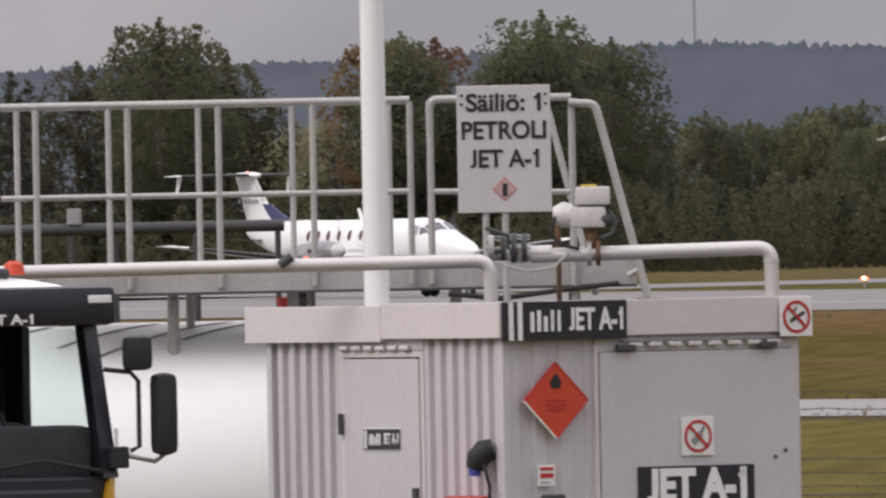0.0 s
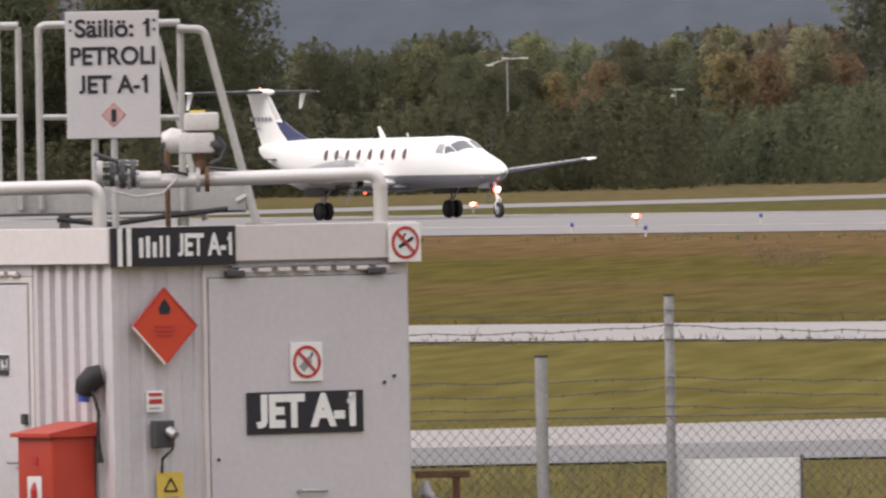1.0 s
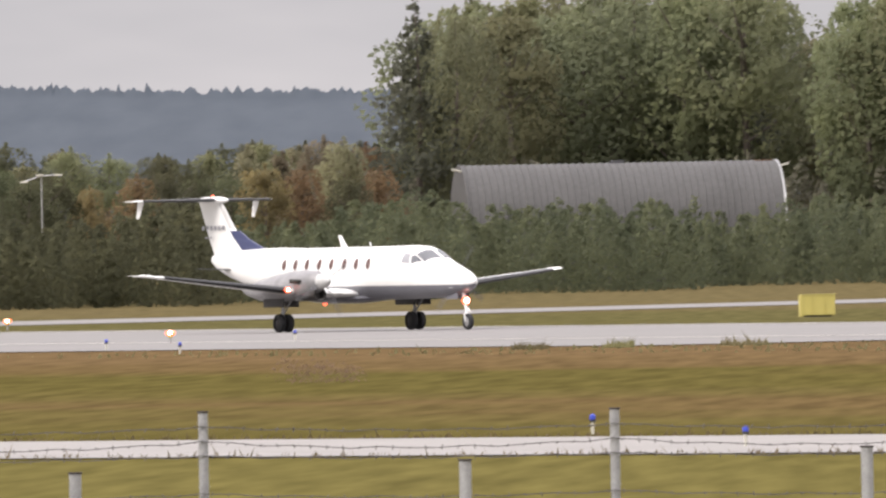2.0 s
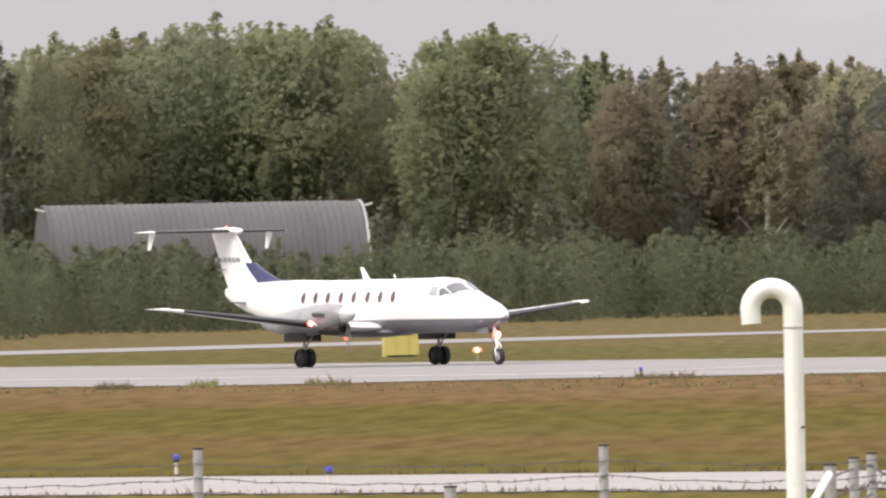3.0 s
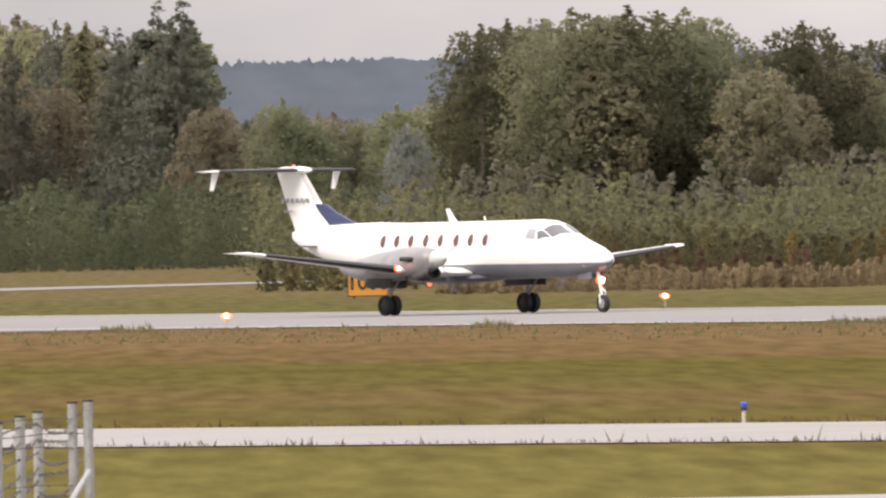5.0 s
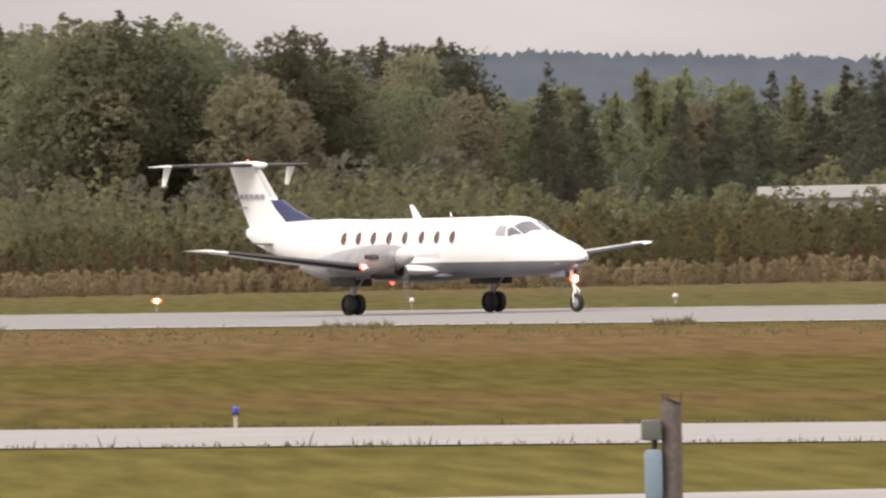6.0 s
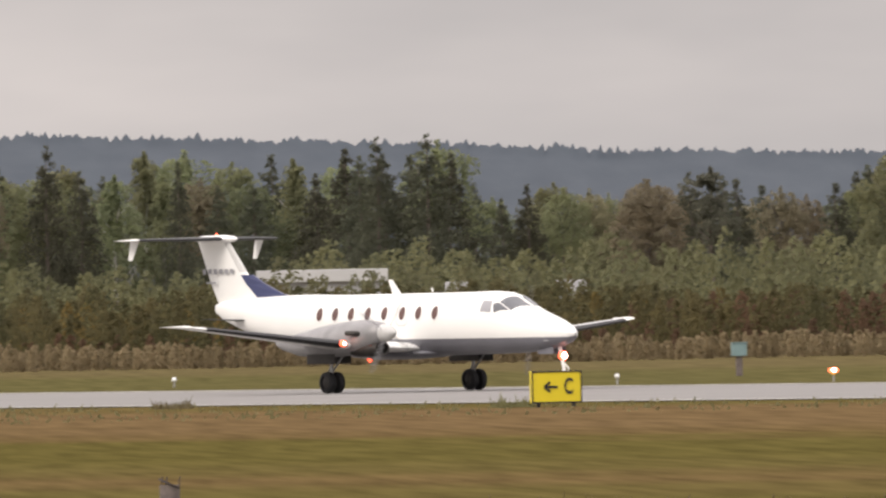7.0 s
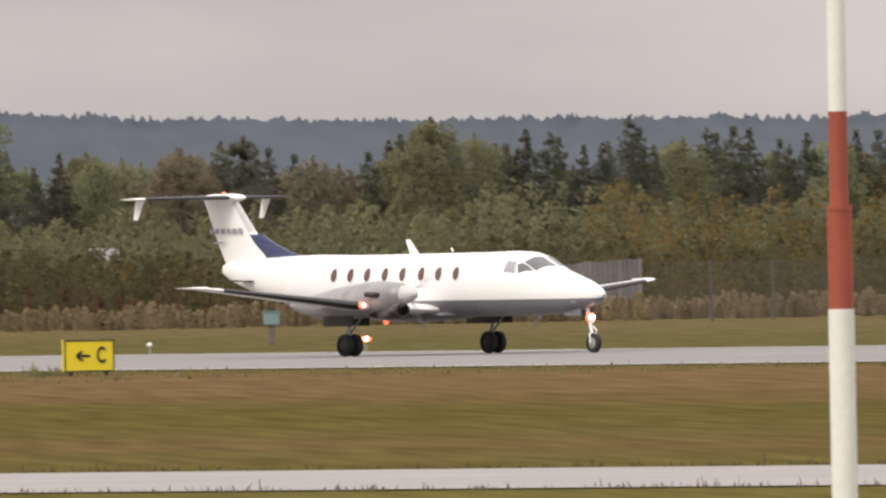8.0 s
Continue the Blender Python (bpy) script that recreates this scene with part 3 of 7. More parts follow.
def rod(points, radius, sides=14, bm=None, cap=True):
    """A round bar or pipe of constant or listed radius through points."""
    b = bmesh.new()
    pts = [Vector(p) for p in points]
    radii = radius if isinstance(radius, (list, tuple)) else [radius] * len(pts)
    rings = []
    up = None
    for i, (p, r) in enumerate(zip(pts, radii)):
        d = (pts[min(i + 1, len(pts) - 1)] - pts[max(i - 1, 0)]).normalized()
        if up is None:
            up = d.orthogonal().normalized()
        up = (up - d * up.dot(d)).normalized()
        side = d.cross(up)
        rings.append([b.verts.new(p + r * (math.cos(t) * up + math.sin(t) * side)) for t in (2 * math.pi * k / sides for k in range(sides))])
    for a, c in zip(rings, rings[1:]):
        for k in range(sides):
            b.faces.new((a[k], a[(k + 1) % sides], c[(k + 1) % sides], c[k]))
    if cap:
        b.faces.new(rings[0][::-1])
        b.faces.new(rings[-1])
    return merge(bm, b)


def bend(a, corner, c, r, steps=7):
    """Points of a pipe from a to c round a corner."""
    a, corner, c = Vector(a), Vector(corner), Vector(c)
    u, w = (a - corner).normalized(), (c - corner).normalized()
    p, q = corner + u * r, corner + w * r
    return [a] + [(1 - t) ** 2 * p + 2 * t * (1 - t) * corner + t * t * q for t in (i / steps for i in range(steps + 1))] + [c]


def loft(rings, closed=True, caps=True, bm=None):
    """Skin through rings of points with the same count."""
    b = bmesh.new()
    vs = [[b.verts.new(p) for p in ring] for ring in rings]
    n = len(vs[0])
    for a, c in zip(vs, vs[1:]):
        for k in range(n if closed else n - 1):
            b.faces.new((a[k], a[(k + 1) % n], c[(k + 1) % n], c[k]))
    if caps and closed:
        b.faces.new(vs[0][::-1])
        b.faces.new(vs[-1])
    return merge(bm, b)


def slab(outline, depth, bevel=0.0, bm=None):
    """A plate: an outline in x and z, thickened along y."""
    b = bmesh.new()
    f = b.faces.new([b.verts.new((x, 0, z)) for x, z in outline])
    got = bmesh.ops.extrude_face_region(b, geom=[f])
    bmesh.ops.translate(b, verts=[v for v in got["geom"] if isinstance(v, bmesh.types.BMVert)], vec=(0, depth, 0))
    if bevel:
        bmesh.ops.bevel(b, geom=b.edges[:], offset=bevel, segments=1, affect="EDGES")
    return merge(bm, b)


def lettering(words, size, mat, parent, m, width=0.0, bold=0.0, label=""):
    """Written words as a flat mesh: x to the right, z up, facing -y, centred."""
    cu = bpy.data.curves.new("lettering", "FONT")
    cu.body, cu.size, cu.align_x, cu.align_y, cu.extrude, cu.offset = words, size, "CENTER", "CENTER", 0.002, bold
    ob = bpy.data.objects.new("lettering", cu)
    scene.collection.objects.link(ob)
    bpy.context.view_layer.update()
    me = bpy.data.meshes.new_from_object(ob.evaluated_get(bpy.context.evaluated_depsgraph_get()))
    bpy.data.objects.remove(ob)
    if words.startswith("J"):
        b = bmesh.new()
        b.from_mesh(me)
        seed = min(b.verts, key=lambda v: v.co.x)
        island, grow = {seed}, [seed]
        while grow:
            v = grow.pop()
            for e in v.link_edges:
                o = e.other_vert(v)
                if o not in island:
                    island.add(o)
                    grow.append(o)
        right = max(v.co.x for v in island)
        rest = [v.co.y for v in b.verts if v.co.x > right + 0.001]
        low, base, top = min(v.co.y for v in b.verts), min(rest), max(rest)
        for v in b.verts:
            if v.co.x <= right + 0.001:
                v.co.y = top + (v.co.y - top) * (top - base) / (top - low)
        b.to_mesh(me)
        b.free()
    if words.endswith("1"):
        right = max(v.co.x for v in me.vertices)
        b = bmesh.new()
        b.from_mesh(me)
        flag = [(right - 0.05 * size, 0.36 * size), (right - 0.16 * size, 0.25 * size), (right - 0.26 * size, 0.2 * size), (right - 0.26 * size, 0.1 * size), (right - 0.05 * size, 0.18 * size)]
        top = max(v.co.y for v in me.vertices) - 0.36 * size
        b.faces.new([b.verts.new((x, y + top, 0.002)) for x, y in flag])
        b.to_mesh(me)
        b.free()
    xs = [v.co.x for v in me.vertices]
    k = width / (max(xs) - min(xs)) if width else 1.0
    mid = (max(xs) + min(xs)) / 2
    for v in me.vertices:
        v.co = m @ Vector(((v.co.x - mid) * k, -v.co.z, v.co.y))
    me.materials.clear()
    me.materials.append(mat)
    out = new("lettering", me)
    out.parent = parent
    if label:
        out["label"] = label
    return out


STEEL = material("galvanised_steel", (0.42, 0.42, 0.42), 0.5, 0.6, 0.12, 6.0, 0.1)
BLACK = material("black_rubber", (0.02, 0.02, 0.022), 0.7, 0, 0.2, 8.0)
# ---- airplane ----
AIR_WHITE = material("aircraft_white", (0.82, 0.82, 0.8), 0.22, 0, 0.03, 0.7, 0, 30.0)
AIR_GREY = material("aircraft_belly_grey", (0.19, 0.19, 0.215), 0.35, 0, 0.1, 1.5)
AIR_BLUE = material("aircraft_blue", (0.04, 0.048, 0.12), 0.3, 0, 0.05, 2.0)
BOOT = material("deicing_boot", (0.018, 0.018, 0.02), 0.55, 0, 0.2, 6.0)
ENGINE = material("engine_cowl", (0.3, 0.295, 0.3), 0.4, 0.1, 0.2, 2.5)
SOOT = material("sooty_steel", (0.06, 0.055, 0.05), 0.55, 0.5, 0.3, 5.0)
CABIN_GLASS = material("cabin_window", (0.13, 0.065, 0.055), 0.12, 0, 0.2, 6.0)
COCKPIT_GLASS = material("cockpit_glass", (0.13, 0.135, 0.15), 0.06, 0, 0.1, 3.0)
GREY_MARK = material("grey_marking", (0.3, 0.3, 0.32), 0.5, 0, 0.1, 8.0)
# red beacons, and the glowing discs that draw the white lamps' halo
LAMP_AND_HALO_RED = glow("red_lamp_and_halo", (1.0, 0.13, 0.06), 2.6)
LAMP_WHITE = glow("white_lamp", (1.0, 0.86, 0.75), 14.0)
BLADE = material("blade_grey", (0.2, 0.2, 0.21), 0.5, 0, 0.1, 4.0)
BLADE.node_tree.nodes["Principled BSDF"].inputs["Alpha"].default_value = 0.22
# cockpit side pane: its reflection is put into the base colour as pale grey
REFLECTION_GLASS = material("painted_reflection_glass", (0.34, 0.34, 0.36), 0.08, 0, 0.1, 3.0)
PALE_BOOT = material("pale_boot", (0.55, 0.55, 0.54), 0.5, 0, 0.1, 4.0)
TYRE = material("tyre_rubber", (0.022, 0.022, 0.024), 0.8, 0, 0.2, 10.0)

# station, axis height, half width, rise above and drop below the axis
FUSELAGE = ((7.72, 1.58, 0.03, 0.03, 0.03), (7.62, 1.58, 0.17, 0.14, 0.15), (7.4, 1.6, 0.3, 0.25, 0.28), (7.0, 1.63, 0.45, 0.38, 0.42), (6.5, 1.67, 0.57, 0.49, 0.54),
            (6.0, 1.72, 0.66, 0.6, 0.63), (5.6, 1.76, 0.71, 0.73, 0.69), (5.2, 1.8, 0.75, 0.9, 0.74), (4.8, 1.84, 0.775, 0.96, 0.79), (4.2, 1.88, 0.8, 0.95, 0.84),
            (3.0, 1.9, 0.81, 0.91, 0.87), (0.0, 1.9, 0.81, 0.9, 0.88), (-2.5, 1.92, 0.8, 0.87, 0.87), (-4.0, 1.99, 0.74, 0.83, 0.79), (-5.5, 2.11, 0.6, 0.69, 0.67),
            (-7.0, 2.26, 0.42, 0.49, 0.47), (-8.0, 2.38, 0.22, 0.31, 0.28), (-8.45, 2.44, 0.07, 0.14, 0.12))


def hull(x):
    xs = [s[0] for s in FUSELAGE][::-1]
    return [float(np.interp(x, xs, [s[i] for s in FUSELAGE][::-1])) for i in range(1, 5)]


def skin(x, deg, out=0.0):
    """A point on the fuselage: deg from the top, positive to the port side."""
    zc, hw, up, dn = hull(x)
    c, s = math.cos(radians(deg)), math.sin(radians(deg))
    e = 2 / 2.3
    y = math.copysign(abs(s) ** e, s) * (hw + out)
    z = math.copysign(abs(c) ** e, c) * ((up if c > 0 else dn) + out)
    return (x, y, zc + z)


def patch(corners, out, steps=7, bm=None):
    """A pane that follows the fuselage: corners (station, degrees), and its thickness."""
    b = bmesh.new()
    (a, p), (c, q), (d, r), (e, s) = corners
    for lift in (out,):
        grid = [[b.verts.new(skin((1 - v) * ((1 - u) * a + u * c) + v * ((1 - u) * e + u * d), (1 - v) * ((1 - u) * p + u * q) + v * ((1 - u) * s + u * r), lift))
                 for u in (i / steps for i in range(steps + 1))] for v in (j / steps for j in range(steps + 1))]
    fs = [b.faces.new((grid[j][i], grid[j][i + 1], grid[j + 1][i + 1], grid[j + 1][i])) for j in range(steps) for i in range(steps)]
    got = bmesh.ops.extrude_face_region(b, geom=fs)
    for v in [g for g in got["geom"] if isinstance(g, bmesh.types.BMVert)]:
        v.co.y *= 0.97
        v.co.z -= 0.012
    return merge(bm, b)


FOIL = ((1.0, 0.0), (0.8, 0.027), (0.55, 0.055), (0.3, 0.071), (0.15, 0.062), (0.06, 0.042), (0.018, 0.022), (0.0, 0.0),
        (0.018, -0.018), (0.06, -0.032), (0.15, -0.044), (0.3, -0.05), (0.55, -0.04), (0.8, -0.02))


def wing_rings(stations, foil, grow=0.0):
    """Aerofoil rings: (y, leading edge x, chord, z, thickness factor)."""
    return [[(le - f * ch + (grow if f < 0.12 else 0), y, z + t * k * ch + math.copysign(grow, t)) for f, t in foil] for y, le, ch, z, k in stations]


plane = new("airplane")
tagged(plane, "white twin-engine turboprop airliner with grey belly, rolling on its wheels", "airplane")


def build_airplane():
    # fuselage above and below the paint line
    stations = sorted({s[0] for s in FUSELAGE} | set(np.round(np.linspace(7.7, 4.0, 24), 3).tolist()) | set(range(-8, 4)), reverse=True)

    def split(x):
        zc, hw, up, dn = hull(x)
        line = 1.5 + 0.03 * max(0, -x - 2)
        k = min(max((zc - line) / dn, 0.05), 0.97)
        return 180 - math.degrees(math.acos(min(1, k ** (2.3 / 2))))
    upper, lower = [], []
    for x in stations:
        e = split(x)
        upper.append([skin(x, -e + 2 * e * i / 32) for i in range(33)])
        lower.append([skin(x, e + (360 - 2 * e) * i / 16) for i in range(17)])
    body = part("fuselage", loft(upper, closed=False), AIR_WHITE, plane, "glossy white fuselage", True)
    part("belly", loft(lower, closed=False), AIR_GREY, plane, "dark grey lower fuselage", True)
    for side in (-1, 1):
        for i, x in enumerate((-2.8, -2.08, -1.36, -0.6, 0.15, 0.95, 1.68, 2.42)):
            ring, pane = [], []
            zc, hw, up, dn = hull(x)

            def at(dx, dz, out):
                z = 2.24 + dz
                y = hw * (1 - abs((z - zc) / up) ** 2.3) ** (1 / 2.3)
                return (x + dx, side * (y + out), z)
            turns = [2 * math.pi * k / 20 for k in range(20)]
            w = part("window", loft([[at(0.02 * math.cos(t), 0.02 * math.sin(t), 0.014) for t in turns], [at(0.135 * math.cos(t), 0.19 * math.sin(t), 0.012) for t in turns],
                                     [at(0.14 * math.cos(t), 0.195 * math.sin(t), -0.02) for t in turns]]), CABIN_GLASS, body, "oval dark cabin window", True)
            part("window_frame", loft([[at(0.135 * math.cos(t), 0.19 * math.sin(t), -0.02) for t in turns], [at(0.137 * math.cos(t), 0.192 * math.sin(t), 0.018) for t in turns],
                                       [at(0.17 * math.cos(t), 0.225 * math.sin(t), 0.014) for t in turns], [at(0.175 * math.cos(t), 0.23 * math.sin(t), -0.02) for t in turns]], caps=False), AIR_WHITE, w, "", True)
            if i in (3, 5):
                def sq(k, g):
                    c, s = math.cos(k), math.sin(k)
                    return at(0.24 * g * math.copysign(abs(c) ** 0.5, c), -0.02 + 0.33 * g * math.copysign(abs(s) ** 0.5, s), 0.006)
                part("exit_seam", loft([[sq(t, 1.0) for t in turns], [sq(t, 1.05) for t in turns]], caps=False), GREY_MARK, body, "thin seam of an emergency exit", False)
        s = side
        part("windscreen", patch(((5.84, s * 3), (5.3, s * 4), (5.06, s * 44), (5.56, s * 50)), 0.012), COCKPIT_GLASS, body, "curved dark windscreen pane", True)
        part("cockpit_window", patch(((5.5, s * 52), (5.02, s * 46), (4.86, s * 52), (4.98, s * 68)), 0.012), COCKPIT_GLASS, body, "", True)
        part("cockpit_window", patch(((4.78, s * 46), (4.42, s * 46), (4.4, s * 69), (4.84, s * 69)), 0.012), REFLECTION_GLASS, body, "cockpit side window with its reflection painted as pale glass", True)
    part("wiper_post", rod([skin(5.9, 0, 0.01), skin(5.22, 0, 0.01)], 0.022, 6), AIR_WHITE, body)
    part("antenna", loft([[(-0.05, 0.02, 2.8), (-0.05, -0.02, 2.8), (-0.4, -0.02, 2.8), (-0.4, 0.02, 2.8)], [(-0.42, 0.008, 3.2), (-0.42, -0.008, 3.2), (-0.6, -0.008, 3.2), (-0.6, 0.008, 3.2)]]), AIR_WHITE, plane, "white blade antenna")
    part("antenna", rod([(1.4, 0, 2.84), (1.35, 0, 2.95)], 0.025, 8), AIR_WHITE, plane)
    part("pitot_tube", rod([(6.9, -0.4, 1.42), (6.95, -0.52, 1.4), (7.15, -0.52, 1.4)], 0.015, 6), STEEL, plane)
    part("belly_fairing", loft([[(x, r * math.cos(t) * 0.95, 1.1 + r * 0.17 * math.sin(t)) for t in (2 * math.pi * k / 18 for k in range(18))]
                                for x, r in ((2.2, 0.1), (1.7, 0.7), (0.5, 1.05), (-0.8, 1.05), (-1.8, 0.7), (-2.4, 0.1))]), AIR_GREY, plane, "dark grey fairing under the wing root", True)
    for side in (-1, 1):
        s = side
        st = ((s * 0.5, 1.5, 2.35, 1.24, 1.1), (s * 2.6, 1.42, 2.2, 1.32, 1.05), (s * 7.7, 0.72, 1.0, 1.9, 0.9), (s * 8.15, 0.55, 0.75, 1.95, 0.7))
        wing = part("wing", loft(wing_rings(st, FOIL)), AIR_WHITE, plane, "white tapered wing with slight upward slope", True)
        nose = [f for f in FOIL if f[0] < 0.16]
        part("deicing_boot", loft(wing_rings(((s * 3.2, 1.34, 2.08, 1.39, 1.02), st[2]), nose, 0.006), closed=False), BOOT, wing, "black rubber leading-edge boot", True)
        part("wing_tip", loft([[(0.62 - 1.0 * f, s * 8.1, 1.95 + t * 0.8) for f, t in FOIL], [(0.4 - 0.95 * f, s * 8.28, 1.97 + t * 0.5) for f, t in FOIL],
                               [(0.1 - 0.8 * f, s * 8.33, 1.98 + t * 0.15) for f, t in FOIL]]), AIR_WHITE, wing, "", True)
        # engine
        rings = []
        for x, zc, r in ((2.36, 1.7, 0.24), (2.3, 1.69, 0.3), (2.0, 1.66, 0.38), (1.4, 1.6, 0.47), (0.6, 1.54, 0.48), (-0.4, 1.46, 0.44), (-1.4, 1.4, 0.32), (-2.2, 1.42, 0.16), (-2.5, 1.44, 0.04)):
            rings.append([(x, s * 2.61 + r * math.cos(t), zc + r * 1.02 * math.sin(t)) for t in (2 * math.pi * k / 24 for k in range(24))])
        eng = part("nacelle", loft(rings), ENGINE, plane, "grey engine nacelle ahead of the wing", True)
        part("intake", loft([[(x, s * 2.61 + r * math.cos(t), 1.26 + 0.8 * r * math.sin(t)) for t in (2 * math.pi * k / 20 for k in range(20))]
                             for x, r in ((2.05, 0.18), (2.28, 0.2), (2.3, 0.25), (2.1, 0.28), (1.2, 0.28), (0.6, 0.12))]), SOOT, eng, "dark air intake lip", True)
        for q in (-1, 1):
            part("exhaust_stack", rod([(1.75, s * 2.61 + q * 0.34, 1.68), (1.68, s * 2.61 + q * 0.5, 1.7), (1.4, s * 2.61 + q * 0.6, 1.71)], [0.07, 0.075, 0.07], 12), SOOT, eng, "sooty exhaust stub", True)
        # red disc draws the halo, the small white one is the lamp
        part("landing_light", rod([(1.32, s * 3.3, 1.42), (1.42, s * 3.3, 1.42)], 0.09, 14), LAMP_AND_HALO_RED, wing, "orange-red glowing disc drawn as the wing lamp's halo")
        part("landing_light", rod([(1.42, s * 3.3, 1.42), (1.44, s * 3.3, 1.42)], 0.045, 12), LAMP_WHITE, wing, "bright lamp core")
        # main wheels and leg
        leg = part("main_leg", rod([(-0.05, s * 2.61, 1.3), (0.0, s * 2.61, 0.34)], 0.055, 12), STEEL, plane, "steel main landing gear leg", True)
        part("axle", rod([(0, s * 2.61 - 0.2, 0.31), (0, s * 2.61 + 0.2, 0.31)], 0.035, 10), STEEL, leg)
        part("drag_brace", rod([(0.6, s * 2.61, 1.15), (0.02, s * 2.61, 0.62)], 0.03, 8), STEEL, leg)
        part("torque_link", rod([(-0.06, s * 2.61, 0.75), (-0.2, s * 2.61, 0.56), (-0.05, s * 2.61, 0.38)], 0.022, 6), STEEL, leg)
        for q in (-1, 1):
            part("gear_door", box(-0.75, 0.5, s * 2.61 + q * 0.3 - 0.012, s * 2.61 + q * 0.3 + 0.012, 0.84, 1.12, 0.01), SOOT, plane, "dark open landing gear door")
    # fin, dorsal fillet, tailplane
    fin_foil = [(f, t * 0.8) for f, t in FOIL]
    part("fin", loft([[(le - f * ch, t * ch, z) for f, t in fin_foil] for z, le, ch in ((2.5, -6.15, 2.15), (3.2, -6.75, 1.95), (4.42, -7.85, 1.42))]), AIR_WHITE, plane, "tall swept white tail fin", True)
    fin_nose = [f for f in fin_foil if f[0] < 0.16]
    part("deicing_boot", loft([[(le - f * ch + 0.006, t * ch * 1.04, z) for f, t in fin_nose] for z, le, ch in ((3.5, -7.02, 1.86), (4.38, -7.81, 1.44))], closed=False), PALE_BOOT, plane, "pale boot on the fin's leading edge", True)
    part("dorsal_fin", loft([[(x0, 0.03, z0), (x0, -0.03, z0), (x1, -0.1, z0), (x1, 0.1, z0)] for x0, x1, z0 in ((-4.7, -6.4, 2.7), (-5.45, -6.6, 2.88), (-6.2, -6.95, 3.15), (-6.75, -7.2, 3.42))]), AIR_BLUE, plane, "dark blue dorsal fillet of the fin")
    tail = part("tail_bullet", loft([[(x, r * math.cos(t), 4.46 + r * 0.8 * math.sin(t)) for t in (2 * math.pi * k / 16 for k in range(16))]
                                     for x, r in ((-7.45, 0.02), (-7.6, 0.1), (-8.0, 0.15), (-9.0, 0.13), (-9.6, 0.02))]), AIR_WHITE, plane, "", True)
    part("beacon", rod([(-8.4, 0, 4.56), (-8.4, 0, 4.63)], [0.045, 0.025], 10), LAMP_AND_HALO_RED, tail, "glowing red tail beacon")
    part("beacon", rod([(-1.5, 0, 0.99), (-1.5, 0, 0.92), (-1.5, 0, 0.86)], [0.08, 0.07, 0.03], 12), LAMP_AND_HALO_RED, plane, "glowing red beacon under the belly", True)
    for s in (-1, 1):
        st = ((s * 0.03, -7.75, 1.4, 4.46, 0.8), (s * 2.55, -8.75, 0.85, 4.46, 0.75), (s * 2.8, -9.05, 0.62, 4.46, 0.5))
        stab = part("tailplane", loft(wing_rings(st, FOIL)), AIR_WHITE, plane, "white swept tailplane half", True)
        part("deicing_boot", loft(wing_rings(((s * 0.25, -7.83, 1.35, 4.46, 0.8), st[1]), [f for f in FOIL if f[0] < 0.16], 0.006), closed=False), BOOT, stab, "black rubber leading-edge boot", True)
        part("taillet", loft([[(-9.1, s * 2.3, 4.44), (-9.3, s * 2.3 + 0.02, 4.44), (-9.5, s * 2.3, 4.44), (-9.3, s * 2.3 - 0.02, 4.44)],
                              [(-9.42, s * 2.3, 3.88), (-9.5, s * 2.3 + 0.012, 3.88), (-9.62, s * 2.3, 3.88), (-9.5, s * 2.3 - 0.012, 3.88)]]), AIR_WHITE, stab, "small fin under the tailplane")
        part("stabilon", loft(wing_rings(((s * 0.25, -6.5, 0.75, 2.1, 0.6), (s * 1.45, -7.0, 0.42, 2.16, 0.5)), FOIL)), BOOT, plane, "small dark aft stabiliser", True)
        for i in range(6):
            x = -8.9 + 0.25 * i if s < 0 else -7.6 - 0.25 * i
            part("tail_marking", box(x, x + 0.15, s * 0.13 - 0.006, s * 0.13 + 0.006, 3.45 + 0.015 * (i % 2), 3.6), GREY_MARK, plane, "plain grey bar on the fin")
        part("tail_marking", box(-8.75, -8.3, s * 0.13 - 0.006, s * 0.13 + 0.006, 3.18, 3.23), GREY_MARK, plane)
    # nose leg
    leg = part("nose_leg", rod([(7.0, 0, 1.25), (7.12, 0, 0.85), (7.2, 0, 0.55), (7.26, 0, 0.3)], [0.06, 0.055, 0.045, 0.04], 12), AIR_WHITE, plane, "pale nose landing gear leg", True)
    part("fork", rod([(7.24, -0.1, 0.28), (7.22, -0.11, 0.5), (7.2, 0, 0.62)], 0.028, 8), AIR_WHITE, leg)
    part("torque_link", rod([(7.26, 0, 0.72), (7.4, 0, 0.6), (7.3, 0, 0.46)], 0.02, 6), AIR_WHITE, leg)
    # the nose lamp's halo, modelled as a wider glowing red disc
    part("taxi_light", rod([(7.1, 0, 0.97), (7.2, 0, 0.97)], 0.13, 16), LAMP_AND_HALO_RED, leg, "red-orange glowing disc drawn as the nose lamp's halo")
    part("taxi_light", rod([(7.2, 0, 0.97), (7.22, 0, 0.97)], 0.085, 14), LAMP_WHITE, leg, "dazzling nose landing lamp")
    for q in (-1, 1):
        part("gear_door", box(6.3, 7.0, q * 0.22 - 0.01, q * 0.22 + 0.01, 1.02, 1.22, 0.01), AIR_GREY, plane, "open nose gear door")


